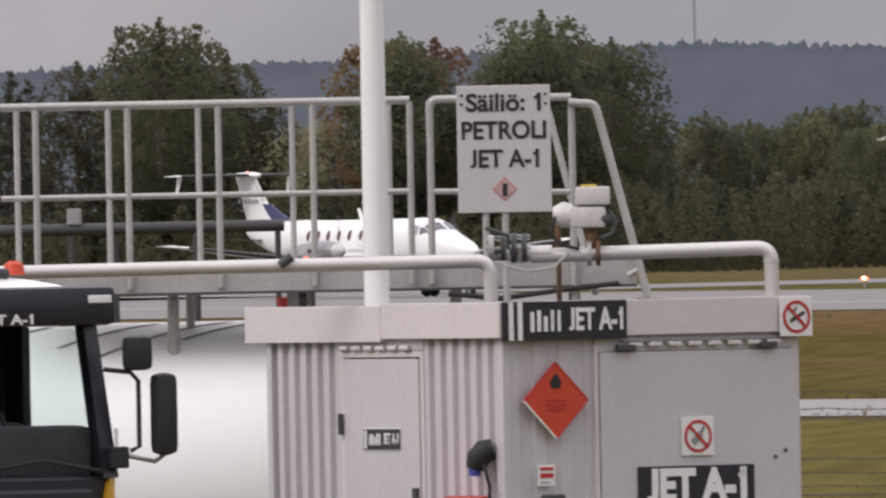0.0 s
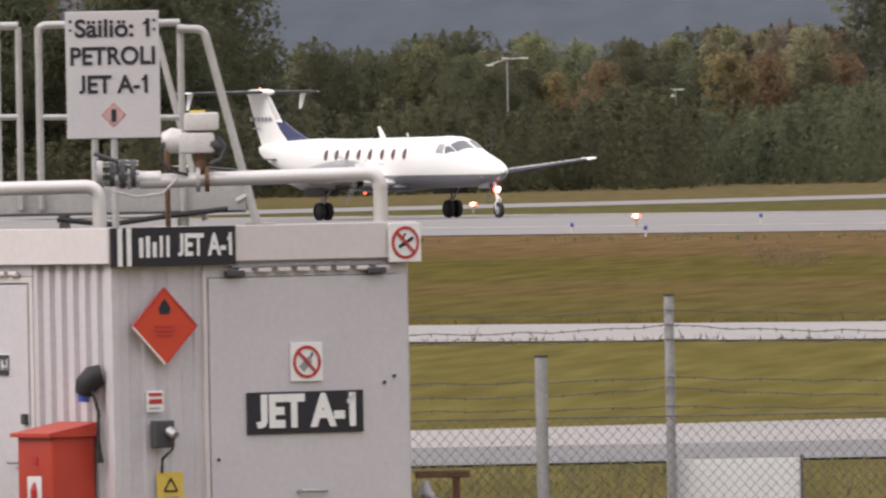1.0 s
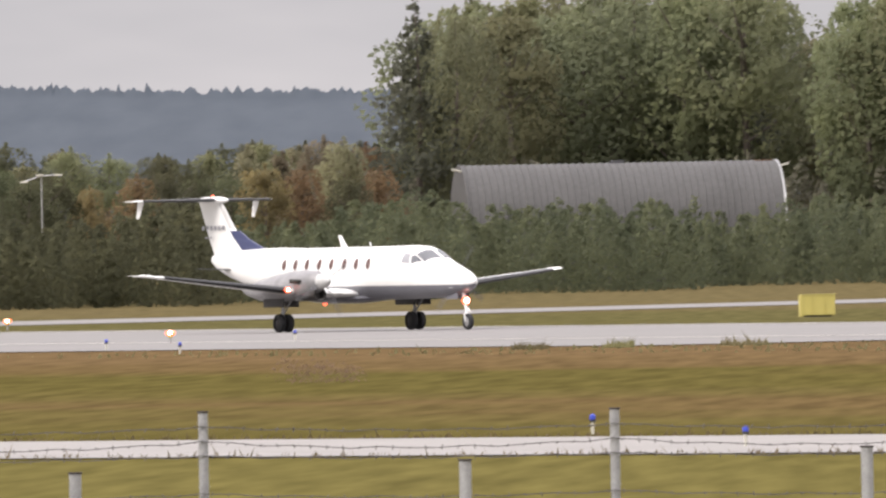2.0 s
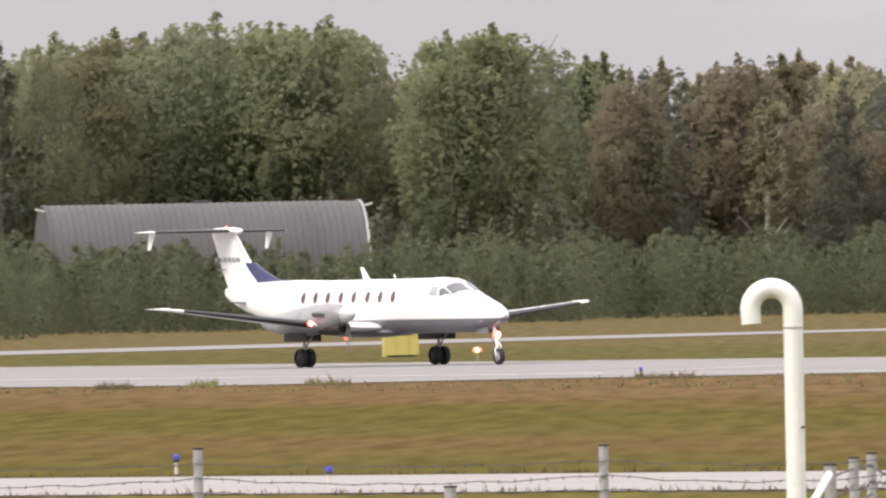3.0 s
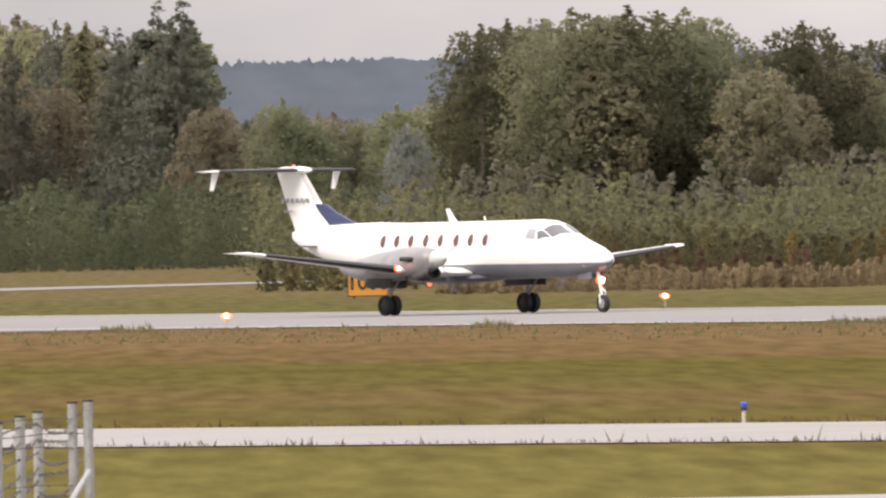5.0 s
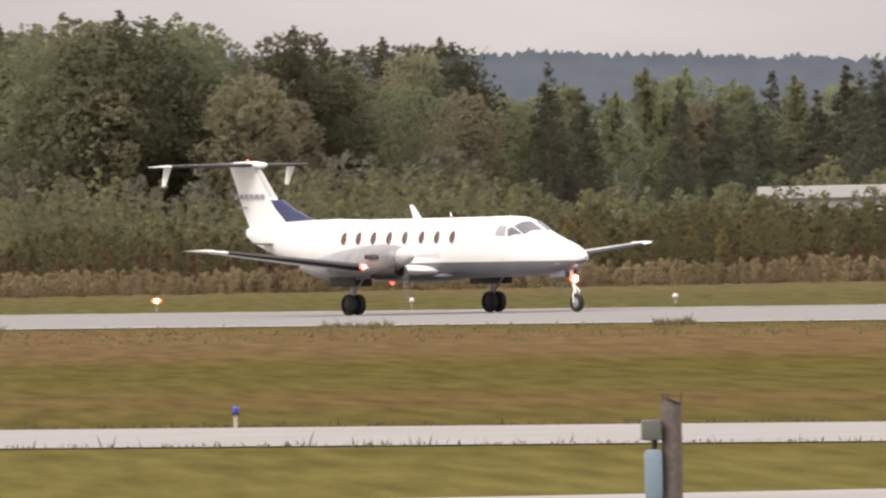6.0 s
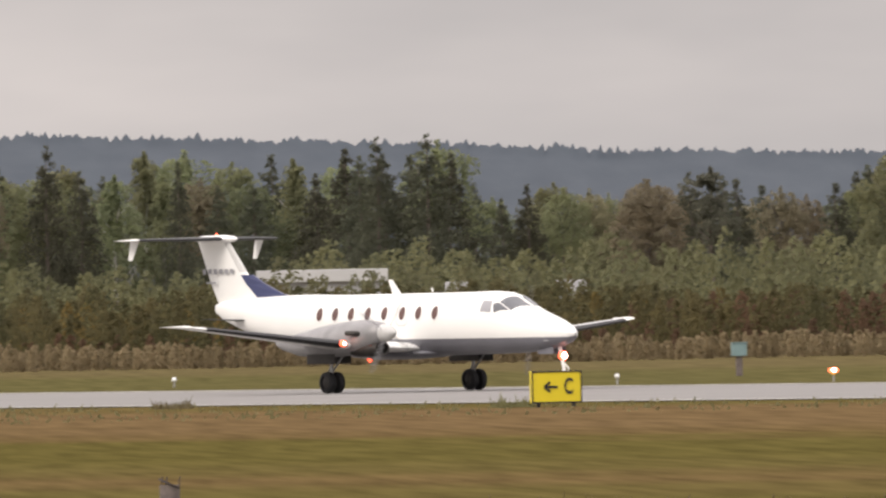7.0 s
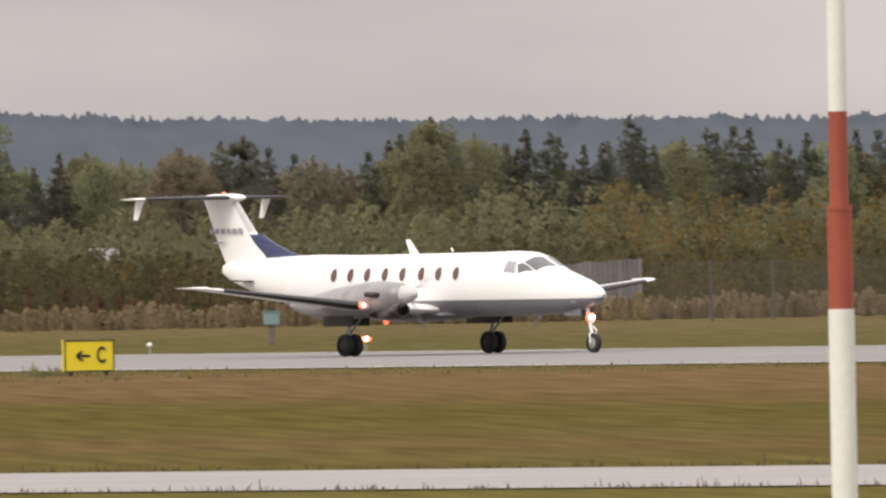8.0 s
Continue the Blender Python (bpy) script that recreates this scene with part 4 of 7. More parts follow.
def wheel(x, y, r, w):
    """One tyre on its rim, turning about its axle."""
    prof = ((-w / 2, r * 0.6), (-w / 2, r * 0.82), (-w * 0.36, r * 0.96), (0, r), (w * 0.36, r * 0.96), (w / 2, r * 0.82), (w / 2, r * 0.6))
    b = loft([[(rr * math.cos(t), yy, rr * math.sin(t)) for yy, rr in prof] for t in (2 * math.pi * k / 28 for k in range(29))], closed=False)
    bmesh.ops.remove_doubles(b, verts=b.verts, dist=0.0005)
    hubm = rod([(0, -w * 0.46, 0), (0, -w * 0.3, 0), (0, w * 0.3, 0), (0, w * 0.46, 0)], [r * 0.3, r * 0.62, r * 0.62, r * 0.3], 20)
    for k in range(6):
        t = k * math.pi / 3
        for q in (-1, 1):
            rod([(r * 0.42 * math.cos(t), q * w * 0.38, r * 0.42 * math.sin(t)), (r * 0.42 * math.cos(t), q * w * 0.48, r * 0.42 * math.sin(t))], r * 0.05, 6, hubm)
    hub_ob = part("wheel", hubm, SOOT if y else STEEL, plane, "steel wheel with black tyre", True)
    part("tyre", b, TYRE, hub_ob, "", True)
    hub_ob.location = (x, y, r)
    return hub_ob


def propeller(side):
    spinner = loft([[(x, r * math.cos(t), r * math.sin(t)) for t in (2 * math.pi * k / 20 for k in range(20))] for x, r in ((0.0, 0.26), (0.15, 0.25), (0.35, 0.17), (0.5, 0.03))])
    prop = part("propeller", spinner, PALE_BOOT, plane, "grey four-bladed propeller turning fast", True)
    for k in range(4):
        rings = []
        for d, ch, tw in ((0.2, 0.08, 50), (0.5, 0.15, 38), (0.9, 0.16, 27), (1.15, 0.14, 20), (1.3, 0.07, 16)):
            a, c = radians(tw), ch / 2
            rings.append([(0.15 + c * math.sin(a), -c * math.cos(a), d), (0.165, 0, d), (0.15 - c * math.sin(a), c * math.cos(a), d), (0.135, 0, d)])
        part("blade", loft(rings), BLADE, prop, "", True, Matrix.Rotation(k * math.pi / 2, 4, "X"))
    prop.location = (2.38, side * 2.61, 1.7)
    return prop


build_airplane()
WHEELS = [wheel(0.0, s * 2.61 + q * 0.16, 0.31, 0.21) for s in (-1, 1) for q in (-1, 1)] + [wheel(7.26, 0.0, 0.27, 0.17)]
PROPS = [propeller(s) for s in (-1, 1)]
# ---- fuel shed ----
SHED_WALL = material("shed_sheet_steel", (0.55, 0.525, 0.55), 0.45, 0.0, 0.06, 1.2, 0.05, 25.0)
SHED_TRIM = material("shed_fascia", (0.62, 0.58, 0.575), 0.5, 0.0, 0.05, 1.5, 0.05, 25.0)
SHED_DARK = material("dark_gap", (0.06, 0.06, 0.065), 0.7)
SIGN_BLACK = material("sign_black", (0.015, 0.014, 0.022), 0.45)
SIGN_WHITE = material("sign_white", (0.78, 0.78, 0.78), 0.45, 0, 0.04, 5.0)
SIGN_ORANGE = material("placard_orange", (0.56, 0.055, 0.018), 0.45, 0, 0.06, 5.0)
SIGN_RED = material("sign_red", (0.5, 0.03, 0.03), 0.45)
SIGN_YELLOW = material("sign_yellow", (0.68, 0.5, 0.08), 0.5)
RED_BOX = material("red_lacquer", (0.5, 0.05, 0.025), 0.4, 0, 0.1, 3.0)
PIPE_PAINT = material("pipe_white_paint", (0.62, 0.595, 0.57), 0.28, 0.35, 0.05, 3.0, 0.05, 40.0)
RUST = material("rusty_steel", (0.2, 0.11, 0.06), 0.8, 0.2, 0.3, 9.0, 0.2)
BLUE_PLASTIC = material("blue_plastic", (0.08, 0.12, 0.5), 0.4)

shed = new("fuel_shed")
shed.matrix_basis = pose(-11.24, 132.52, 0, 0, 0, 37.4)
tagged(shed, "light grey corrugated steel fuel shed with signs on its doors", "shed")
SL, SW = 2.9, 2.3   # along the pedestrian door side, along the wide door side


def ribbed(y0, y1, z0, z1, pitch, deep):
    """Trapezoid sheet in the x = 0 plane, facing -x."""
    pts = []
    y = y0
    while y < y1 - 1e-6:
        for f, d in ((0, 0), (0.42, 0), (0.5, deep), (0.92, deep)):
            if y + f * pitch < y1:
                pts.append((d, y + f * pitch))
        y += pitch
    pts.append((0, y1))
    return loft([[(x, yy, z0) for x, yy in pts], [(x, yy, z1) for x, yy in pts]], closed=False)


def build_shed():
    part("core", box(0.05, SW - 0.03, 0.05, SL - 0.03, 0.12, 2.66), SHED_DARK, shed, "dark inner wall of the shed")
    part("plinth", box(-0.03, SW + 0.03, -0.03, SL + 0.03, 0.0, 0.14, 0.01), CONCRETE, shed, "concrete plinth")
    part("corrugated_wall", ribbed(0.04, 0.96, 0.14, 2.5, 0.145, 0.035), SHED_WALL, shed, "ribbed pinkish-grey sheet wall")
    part("corrugated_wall", ribbed(2.0, SL, 0.14, 2.5, 0.145, 0.035), SHED_WALL, shed, "ribbed pinkish-grey sheet wall")
    part("corrugated_wall", ribbed(0.04, 0.7, 0.14, 2.5, 0.2, 0.015), SHED_WALL, shed, "ribbed grey sheet wall", m=Matrix.Rotation(radians(90), 4, "Z") @ Matrix.Diagonal((1, -1, 1, 1)))
    for x, y in ((0, 0), (SW - 0.04, 0), (0, SL - 0.04)):
        part("corner_post", box(x - 0.012, x + 0.05, y - 0.012, y + 0.05, 0.14, 2.5, 0.006), SHED_WALL, shed)
    part("rear_wall", box(0.05, SW, SL - 0.02, SL, 0.14, 2.5), SHED_WALL, shed)
    part("rear_wall", box(SW - 0.02, SW, 0.05, SL, 0.14, 2.5), SHED_WALL, shed)
    # roof edge: one board on each side, the roof sheet inside
    part("fascia", box(-0.06, -0.02, -0.05, 1.4, 2.5, 2.735, 0.006), SHED_TRIM, shed, "pale boxed roof edge")
    part("fascia", box(-0.06, -0.02, 1.405, SL + 0.2, 2.48, 2.72, 0.006), SHED_TRIM, shed, "pale boxed roof edge")
    part("fascia", box(-0.06, SW + 0.06, -0.06, -0.03, 2.5, 2.735, 0.006), SHED_TRIM, shed, "pale boxed roof edge")
    part("fascia", box(SW + 0.02, SW + 0.06, -0.03, SL + 0.2, 2.5, 2.72, 0.006), SHED_TRIM, shed)
    part("roof", box(-0.02, SW + 0.02, -0.03, SL + 0.2, 2.56, 2.62), SHED_TRIM, shed, "flat sheet roof")
    # pedestrian door
    door = part("door", box(-0.02, 0.02, 1.01, 1.93, 0.28, 2.37, 0.008), SHED_WALL, shed, "flush grey steel door")
    for a in ((-0.012, 0.03, 0.96, 1.0, 0.24, 2.42), (-0.012, 0.03, 1.94, 1.99, 0.24, 2.42), (-0.012, 0.03, 1.0, 1.94, 2.38, 2.42)):
        part("door_frame", box(*a, 0.004), SHED_TRIM, door)
    for z in (0.6, 1.94):
        part("hinge", rod([(-0.035, 1.96, z - 0.07), (-0.035, 1.96, z + 0.07)], 0.018, 8), SHED_DARK, door)
    part("lock", box(-0.05, -0.02, 1.02, 1.07, 1.45, 1.52, 0.006), SHED_DARK, door)
    part("door_handle", rod([(-0.02, 1.08, 1.2), (-0.07, 1.08, 1.2), (-0.07, 1.2, 1.2)], 0.012, 8), STEEL, door, "steel lever handle")
    for i in range(6):
        part("vent_cap", rod([(-0.03, 1.1 + 0.15 * i, 2.44), (-0.03, 1.2 + 0.15 * i, 2.44)], 0.018, 8), SHED_TRIM, shed)
    # wide door
    wide = part("wide_door", box(0.73, SW - 0.02, -0.035, 0.0, 0.2, 2.39, 0.008), SHED_WALL, shed, "broad flat grey steel door")
    part("door_frame", box(0.69, 0.72, -0.03, 0.02, 0.16, 2.44, 0.004), SHED_TRIM, wide)
    part("lintel", box(0.7, SW - 0.01, -0.015, 0.04, 2.395, 2.53), SHED_WALL, shed)
    part("lintel", box(-0.008, 0.04, 0.96, 2.0, 2.425, 2.53), SHED_WALL, shed)
    part("drip_rail", box(0.9, SW - 0.1, -0.05, -0.03, 2.46, 2.472), GREY_MARK, shed, "dark drip rail over the door")
    for i in range(8):
        part("rail_clip", box(0.95 + 0.155 * i, 1.05 + 0.155 * i, -0.066, -0.035, 2.425, 2.452, 0.006), SHED_TRIM, shed)
    for x in (0.92, 2.03):
        part("strap_hinge", box(x - 0.07, x + 0.07, -0.08, -0.035, 2.4, 2.44, 0.008), SHED_DARK, shed, "dark door hanger")
    part("door_handle", rod([(1.4, -0.03, 0.98), (1.4, -0.08, 0.98), (1.6, -0.08, 0.98), (1.6, -0.03, 0.98)], 0.012, 8), STEEL, wide, "steel pull handle")
    for x, z in ((2.17, 1.72), (2.09, 1.68), (0.78, 1.2)):
        part("bolt", rod([(x, -0.05, z), (x, -0.03, z)], 0.012, 8), SHED_DARK, wide)


def plate(name, label, x0, x1, z0, z1, mat, y=-0.05, thick=0.012, category="sign"):
    """A flat sign hung on the shed's wide side."""
    ob = new(name)
    ob.matrix_basis = shed.matrix_basis @ pose((x0 + x1) / 2, y, (z0 + z1) / 2)
    w, h = (x1 - x0) / 2, (z1 - z0) / 2
    part("panel", box(-w, w, -thick, 0, -h, h, 0.003), mat, ob)
    return tagged(ob, label, category)


def ring(r0, r1, mat, parent, y=-0.018, turns=28, name="ring"):
    circle = [2 * math.pi * k / turns for k in range(turns)]
    return part(name, loft([[(r0 * math.cos(t), y, r0 * math.sin(t)) for t in circle], [(r1 * math.cos(t), y, r1 * math.sin(t)) for t in circle],
                            [(r1 * math.cos(t), y + 0.005, r1 * math.sin(t)) for t in circle]], caps=False), mat, parent)


def bar(x0, z0, x1, z1, w, mat, parent, y=-0.02, name="bar"):
    d = Vector((x1 - x0, 0, z1 - z0))
    a = math.atan2(d.z, d.x)
    return part(name, box(0, d.length, y - 0.002, y + 0.002, -w / 2, w / 2), mat, parent, "", False, Matrix.Translation((x0, 0, z0)) @ Matrix.Rotation(-a, 4, "Y"))


def build_shed_signs():
    # fuel name board: a plain block for the maker's word, then the grade
    ob = plate("fuel_sign", "black board with white stripes and fuel grade on the roof edge", -0.05, 0.92, 2.48, 2.735, SIGN_BLACK, -0.068)
    for x in (-0.42, -0.35):
        bar(x, -0.125, x, 0.125, 0.035, SIGN_WHITE, ob, -0.016, "stripe")
    for k, h in enumerate((0.13, 0.14, 0.1, 0.14, 0.14)):
        bar(-0.255 + 0.052 * k, -0.07, -0.255 + 0.052 * k, -0.07 + h, 0.03 if k < 3 else 0.022, SIGN_WHITE, ob, -0.016, "word_bar")
    lettering("JET A-1", 0.2, SIGN_WHITE, ob, pose(0.24, -0.016, 0.0), 0.42, 0.006)
    ob = plate("fuel_sign", "large black board lettered JET A-1 in white", 1.005, 1.915, 1.36, 1.635, SIGN_BLACK, -0.04)
    lettering("JET A-1", 0.285, SIGN_WHITE, ob, pose(0.0, -0.016, 0.0), 0.78, 0.014)
    # forbidding signs
    for name, label, x0, x1, z0, z1, y in (("no_smoking_sign", "square white no-smoking sign with red ring", 2.12, 2.37, 2.47, 2.725, -0.075),
                                           ("no_phone_sign", "square white sign forbidding mobile phones", 1.35, 1.6, 1.7, 1.955, -0.04)):
        ob = plate(name, label, x0, x1, z0, z1, SIGN_WHITE, y)
        ring(0.088, 0.108, SIGN_RED, ob)
        if name == "no_smoking_sign":
            bar(-0.05, -0.03, 0.06, 0.03, 0.022, SIGN_BLACK, ob, -0.016, "cigarette")
            bar(-0.03, 0.02, 0.0, 0.06, 0.012, SIGN_BLACK, ob, -0.016, "smoke")
        else:
            bar(-0.04, -0.045, 0.025, 0.02, 0.05, GREY_MARK, ob, -0.015, "phone")
            bar(0.025, 0.02, 0.045, 0.06, 0.012, SIGN_BLACK, ob, -0.015, "aerial")
        bar(-0.068, 0.068, 0.068, -0.068, 0.018, SIGN_RED, ob, -0.021, "slash")
    # hazard diamond
    ob = new("hazard_placard")
    ob.matrix_basis = shed.matrix_basis @ pose(0.365, -0.05, 2.085)
    part("panel", box(-0.176, 0.176, -0.012, 0, -0.176, 0.176, 0.004, None), SIGN_ORANGE, ob, "", False, Matrix.Rotation(radians(45), 4, "Y"))
    part("flame", slab([(-0.035, 0.08), (0.035, 0.08), (0.045, 0.12), (0.02, 0.16), (0.0, 0.18), (-0.02, 0.16), (-0.045, 0.12)], 0.004), SIGN_BLACK, ob, "black flame mark", False, pose(0, -0.016, 0))
    for z, w in ((0.0, 0.16), (-0.03, 0.17), (-0.06, 0.12)):
        bar(-w / 2, z, w / 2, z, 0.012, SIGN_RED, ob, -0.015, "text_bar")
    for k in (45, 135, 225, 315):
        part("edge_strip", box(-0.178, 0.178, -0.016, 0.0, 0.171, 0.181), SIGN_RED if k != 225 else SIGN_WHITE, ob, "", False, Matrix.Rotation(radians(k), 4, "Y"))
    tagged(ob, "orange-red diamond hazard placard with black flame", "sign")
    ob = plate("notice", "small white and red paper notice", 0.23, 0.36, 1.525, 1.665, SIGN_WHITE, -0.03)
    bar(-0.05, 0.045, 0.05, 0.045, 0.02, SIGN_RED, ob, -0.015, "text_bar")
    bar(-0.05, 0.0, 0.05, 0.0, 0.03, SIGN_RED, ob, -0.015, "text_bar")
    bar(-0.05, -0.045, 0.03, -0.045, 0.008, GREY_MARK, ob, -0.015, "text_bar")
    ob = plate("warning_label", "yellow warning label with black triangle", 0.3, 0.5, 0.88, 1.13, SIGN_YELLOW, -0.03)
    for a in ((-0.05, 0.0, 0.05, 0.0), (-0.05, 0.0, 0.0, 0.085), (0.05, 0.0, 0.0, 0.085)):
        bar(*a, 0.012, SIGN_BLACK, ob, -0.015, "triangle")
    bar(-0.06, -0.05, 0.06, -0.05, 0.03, GREY_MARK, ob, -0.015, "text_bar")
    # socket with its lead
    ob = new("power_socket")
    ob.matrix_basis = shed.matrix_basis @ pose(0.33, -0.03, 1.38)
    part("housing", box(-0.075, 0.075, -0.07, 0, -0.09, 0.09, 0.012), SHED_DARK, ob, "dark socket housing")
    part("plug", rod([(0.03, -0.07, 0.02), (0.04, -0.13, -0.01)], [0.035, 0.028], 12), STEEL, ob)
    part("cable", rod([(0.03, -0.12, -0.01), (0.02, -0.12, -0.1), (-0.02, -0.06, -0.16), (0.0, -0.02, -0.25)], 0.01, 8), BLACK, ob, "", True)
    tagged(ob, "grey wall socket with a hanging black lead", "socket")
    # door plate on the narrow side
    ob = new("door_sign")
    ob.matrix_basis = shed.matrix_basis @ pose(-0.022, 1.46, 1.84, 0, 0, -90)
    part("panel", box(-0.23, 0.23, -0.01, 0, -0.068, 0.068, 0.003), SIGN_BLACK, ob)
    part("border", box(-0.235, 0.235, -0.006, 0.002, -0.073, 0.073), SIGN_WHITE, ob)
    for x in (-0.205, -0.18):
        bar(x, -0.06, x, 0.06, 0.014, SIGN_WHITE, ob, -0.014, "stripe")
    for k, h in enumerate((0.07, 0.075, 0.055, 0.075, 0.075)):
        bar(-0.135 + 0.03 * k, -0.038, -0.135 + 0.03 * k, -0.038 + h, 0.018, SIGN_WHITE, ob, -0.014, "word_bar")
    lettering("JET A-1", 0.1, SIGN_WHITE, ob, pose(0.125, -0.014, 0.0), 0.18, 0.002)
    tagged(ob, "small black plate with white stripes on the shed door", "sign")
    # bent black hose hood and its cable
    ob = new("hose_nozzle")
    ob.matrix_basis = shed.matrix_basis @ pose(-0.02, 0.16, 1.78)
    part("hood", rod([(0.02, -0.02, 0.0), (-0.03, 0.01, -0.015), (-0.065, 0.04, -0.07), (-0.075, 0.055, -0.13)], [0.065, 0.078, 0.078, 0.062], 16), BLACK, ob, "curved black rubber hood", True)
    part("tip", rod([(-0.075, 0.055, -0.125), (-0.078, 0.058, -0.18)], [0.045, 0.038], 14), BLUE_PLASTIC, ob, "blue plastic tip", True)
    part("cable", rod([(-0.06, -0.02, -0.1), (-0.05, -0.08, -0.25), (-0.04, -0.05, -0.42), (-0.03, -0.06, -0.58)], [0.012, 0.012, 0.012, 0.022], 8), BLACK, ob, "", True)
    tagged(ob, "black curved hose nozzle with blue tip hung on the shed", "nozzle")
    # extinguisher cabinet
    ob = new("extinguisher_box")
    ob.matrix_basis = shed.matrix_basis
    part("cabinet", box(-0.36, -0.03, 0.2, 0.62, 0.2, 1.38, 0.01), RED_BOX, ob, "red lacquered body")
    part("lid", loft([[(-0.4, y, 1.375), (-0.4, y, 1.4), (-0.01, y, 1.47), (-0.01, y, 1.375)] for y in (0.17, 0.65)]), RED_BOX, ob, "sloping red lid")
    for y in (0.24, 0.58):
        part("leg", box(-0.33, -0.28, y - 0.02, y + 0.02, 0.0, 0.2), RED_BOX, ob)
        part("leg", box(-0.1, -0.05, y - 0.02, y + 0.02, 0.0, 0.2), RED_BOX, ob)
    part("pictogram", box(-0.366, -0.361, 0.33, 0.5, 0.85, 1.12), SIGN_WHITE, ob, "white extinguisher pictogram")
    part("pictogram_mark", rod([(-0.367, 0.41, 0.88), (-0.367, 0.41, 1.03), (-0.367, 0.41, 1.08)], [0.03, 0.03, 0.01], 8), SIGN_RED, ob)
    part("keyhole", box(-0.366, -0.361, 0.38, 0.44, 1.19, 1.25), SIGN_RED, ob)
    tagged(ob, "red steel fire extinguisher box with sloping lid beside the shed", "extinguisher box")


build_shed()
build_shed_signs()

# ---- storage tank, loading gantry and pipes, laid out square to the view towards the tank ----
GA = radians(-5.0)
G_R, G_W = Vector((math.cos(GA), -math.sin(GA), 0)), Vector((math.sin(GA), math.cos(GA), 0))


def gantry(s, d, z):
    """Place: s metres right of the tank sign's bearing line, d metres from the balcony, z up."""
    return G_R * (s - 0.145) + G_W * d + Vector((0, 0, z))


TANK_WHITE = material("tank_white", (0.86, 0.86, 0.84), 0.4, 0, 0.02, 0.8, 0, 12.0)
STREAK = material("soot_streak", (0.3, 0.3, 0.29), 0.8, 0, 0.3, 4.0)
GALV = material("gantry_steel", (0.46, 0.45, 0.43), 0.5, 0.3, 0.1, 3.0, 0.06, 30.0)


def build_tank():
    tank = new("storage_tank")
    tank.matrix_basis = Matrix.Translation(gantry(0.9, 137.95, 0)) @ Matrix.Rotation(radians(90) - GA, 4, "Z")
    r, zc = 1.2, 1.42
    rings = []
    for y, k in ((-0.4, 0.05), (-0.34, 0.5), (-0.2, 0.85), (0.0, 1.0), (9.0, 1.0), (9.2, 0.85), (9.34, 0.5), (9.4, 0.05)):
        rings.append([(r * k * math.cos(t), y, zc + r * k * math.sin(t)) for t in (2 * math.pi * i / 48 for i in range(48))])
    part("shell", loft(rings), TANK_WHITE, tank, "white painted tank shell", True)
    for y in (1.6, 4.5, 7.4):
        part("weld_band", loft([[(q * math.cos(t), yy, zc + q * math.sin(t)) for t in (2 * math.pi * i / 48 for i in range(48))] for yy, q in ((y - 0.03, r), (y - 0.02, r + 0.008), (y + 0.02, r + 0.008), (y + 0.03, r))], caps=False), TANK_WHITE, tank, "", True)
        part("saddle", box(-0.9, 0.9, y - 0.15, y + 0.15, 0.0, 0.55, 0.02), CONCRETE, tank, "concrete saddle")
    for y, a0, a1 in ((2.2, 96, 128), (2.7, 98, 122), (1.9, 95, 116), (3.3, 99, 124)):
        part("streak", loft([[((r + 0.003) * math.cos(radians(a)), y + w + 0.9 * (a - a0) / 30, zc + (r + 0.003) * math.sin(radians(a))) for w in (0, 0.05)] for a in np.linspace(a0, a1, 9)], closed=False), STREAK, tank, "dark dirt streak on the tank top")
    tagged(tank, "large white horizontal fuel storage tank on saddles", "storage tank")


FADED_RED = material("faded_red_print", (0.5, 0.33, 0.31), 0.6, 0, 0.1, 20.0)


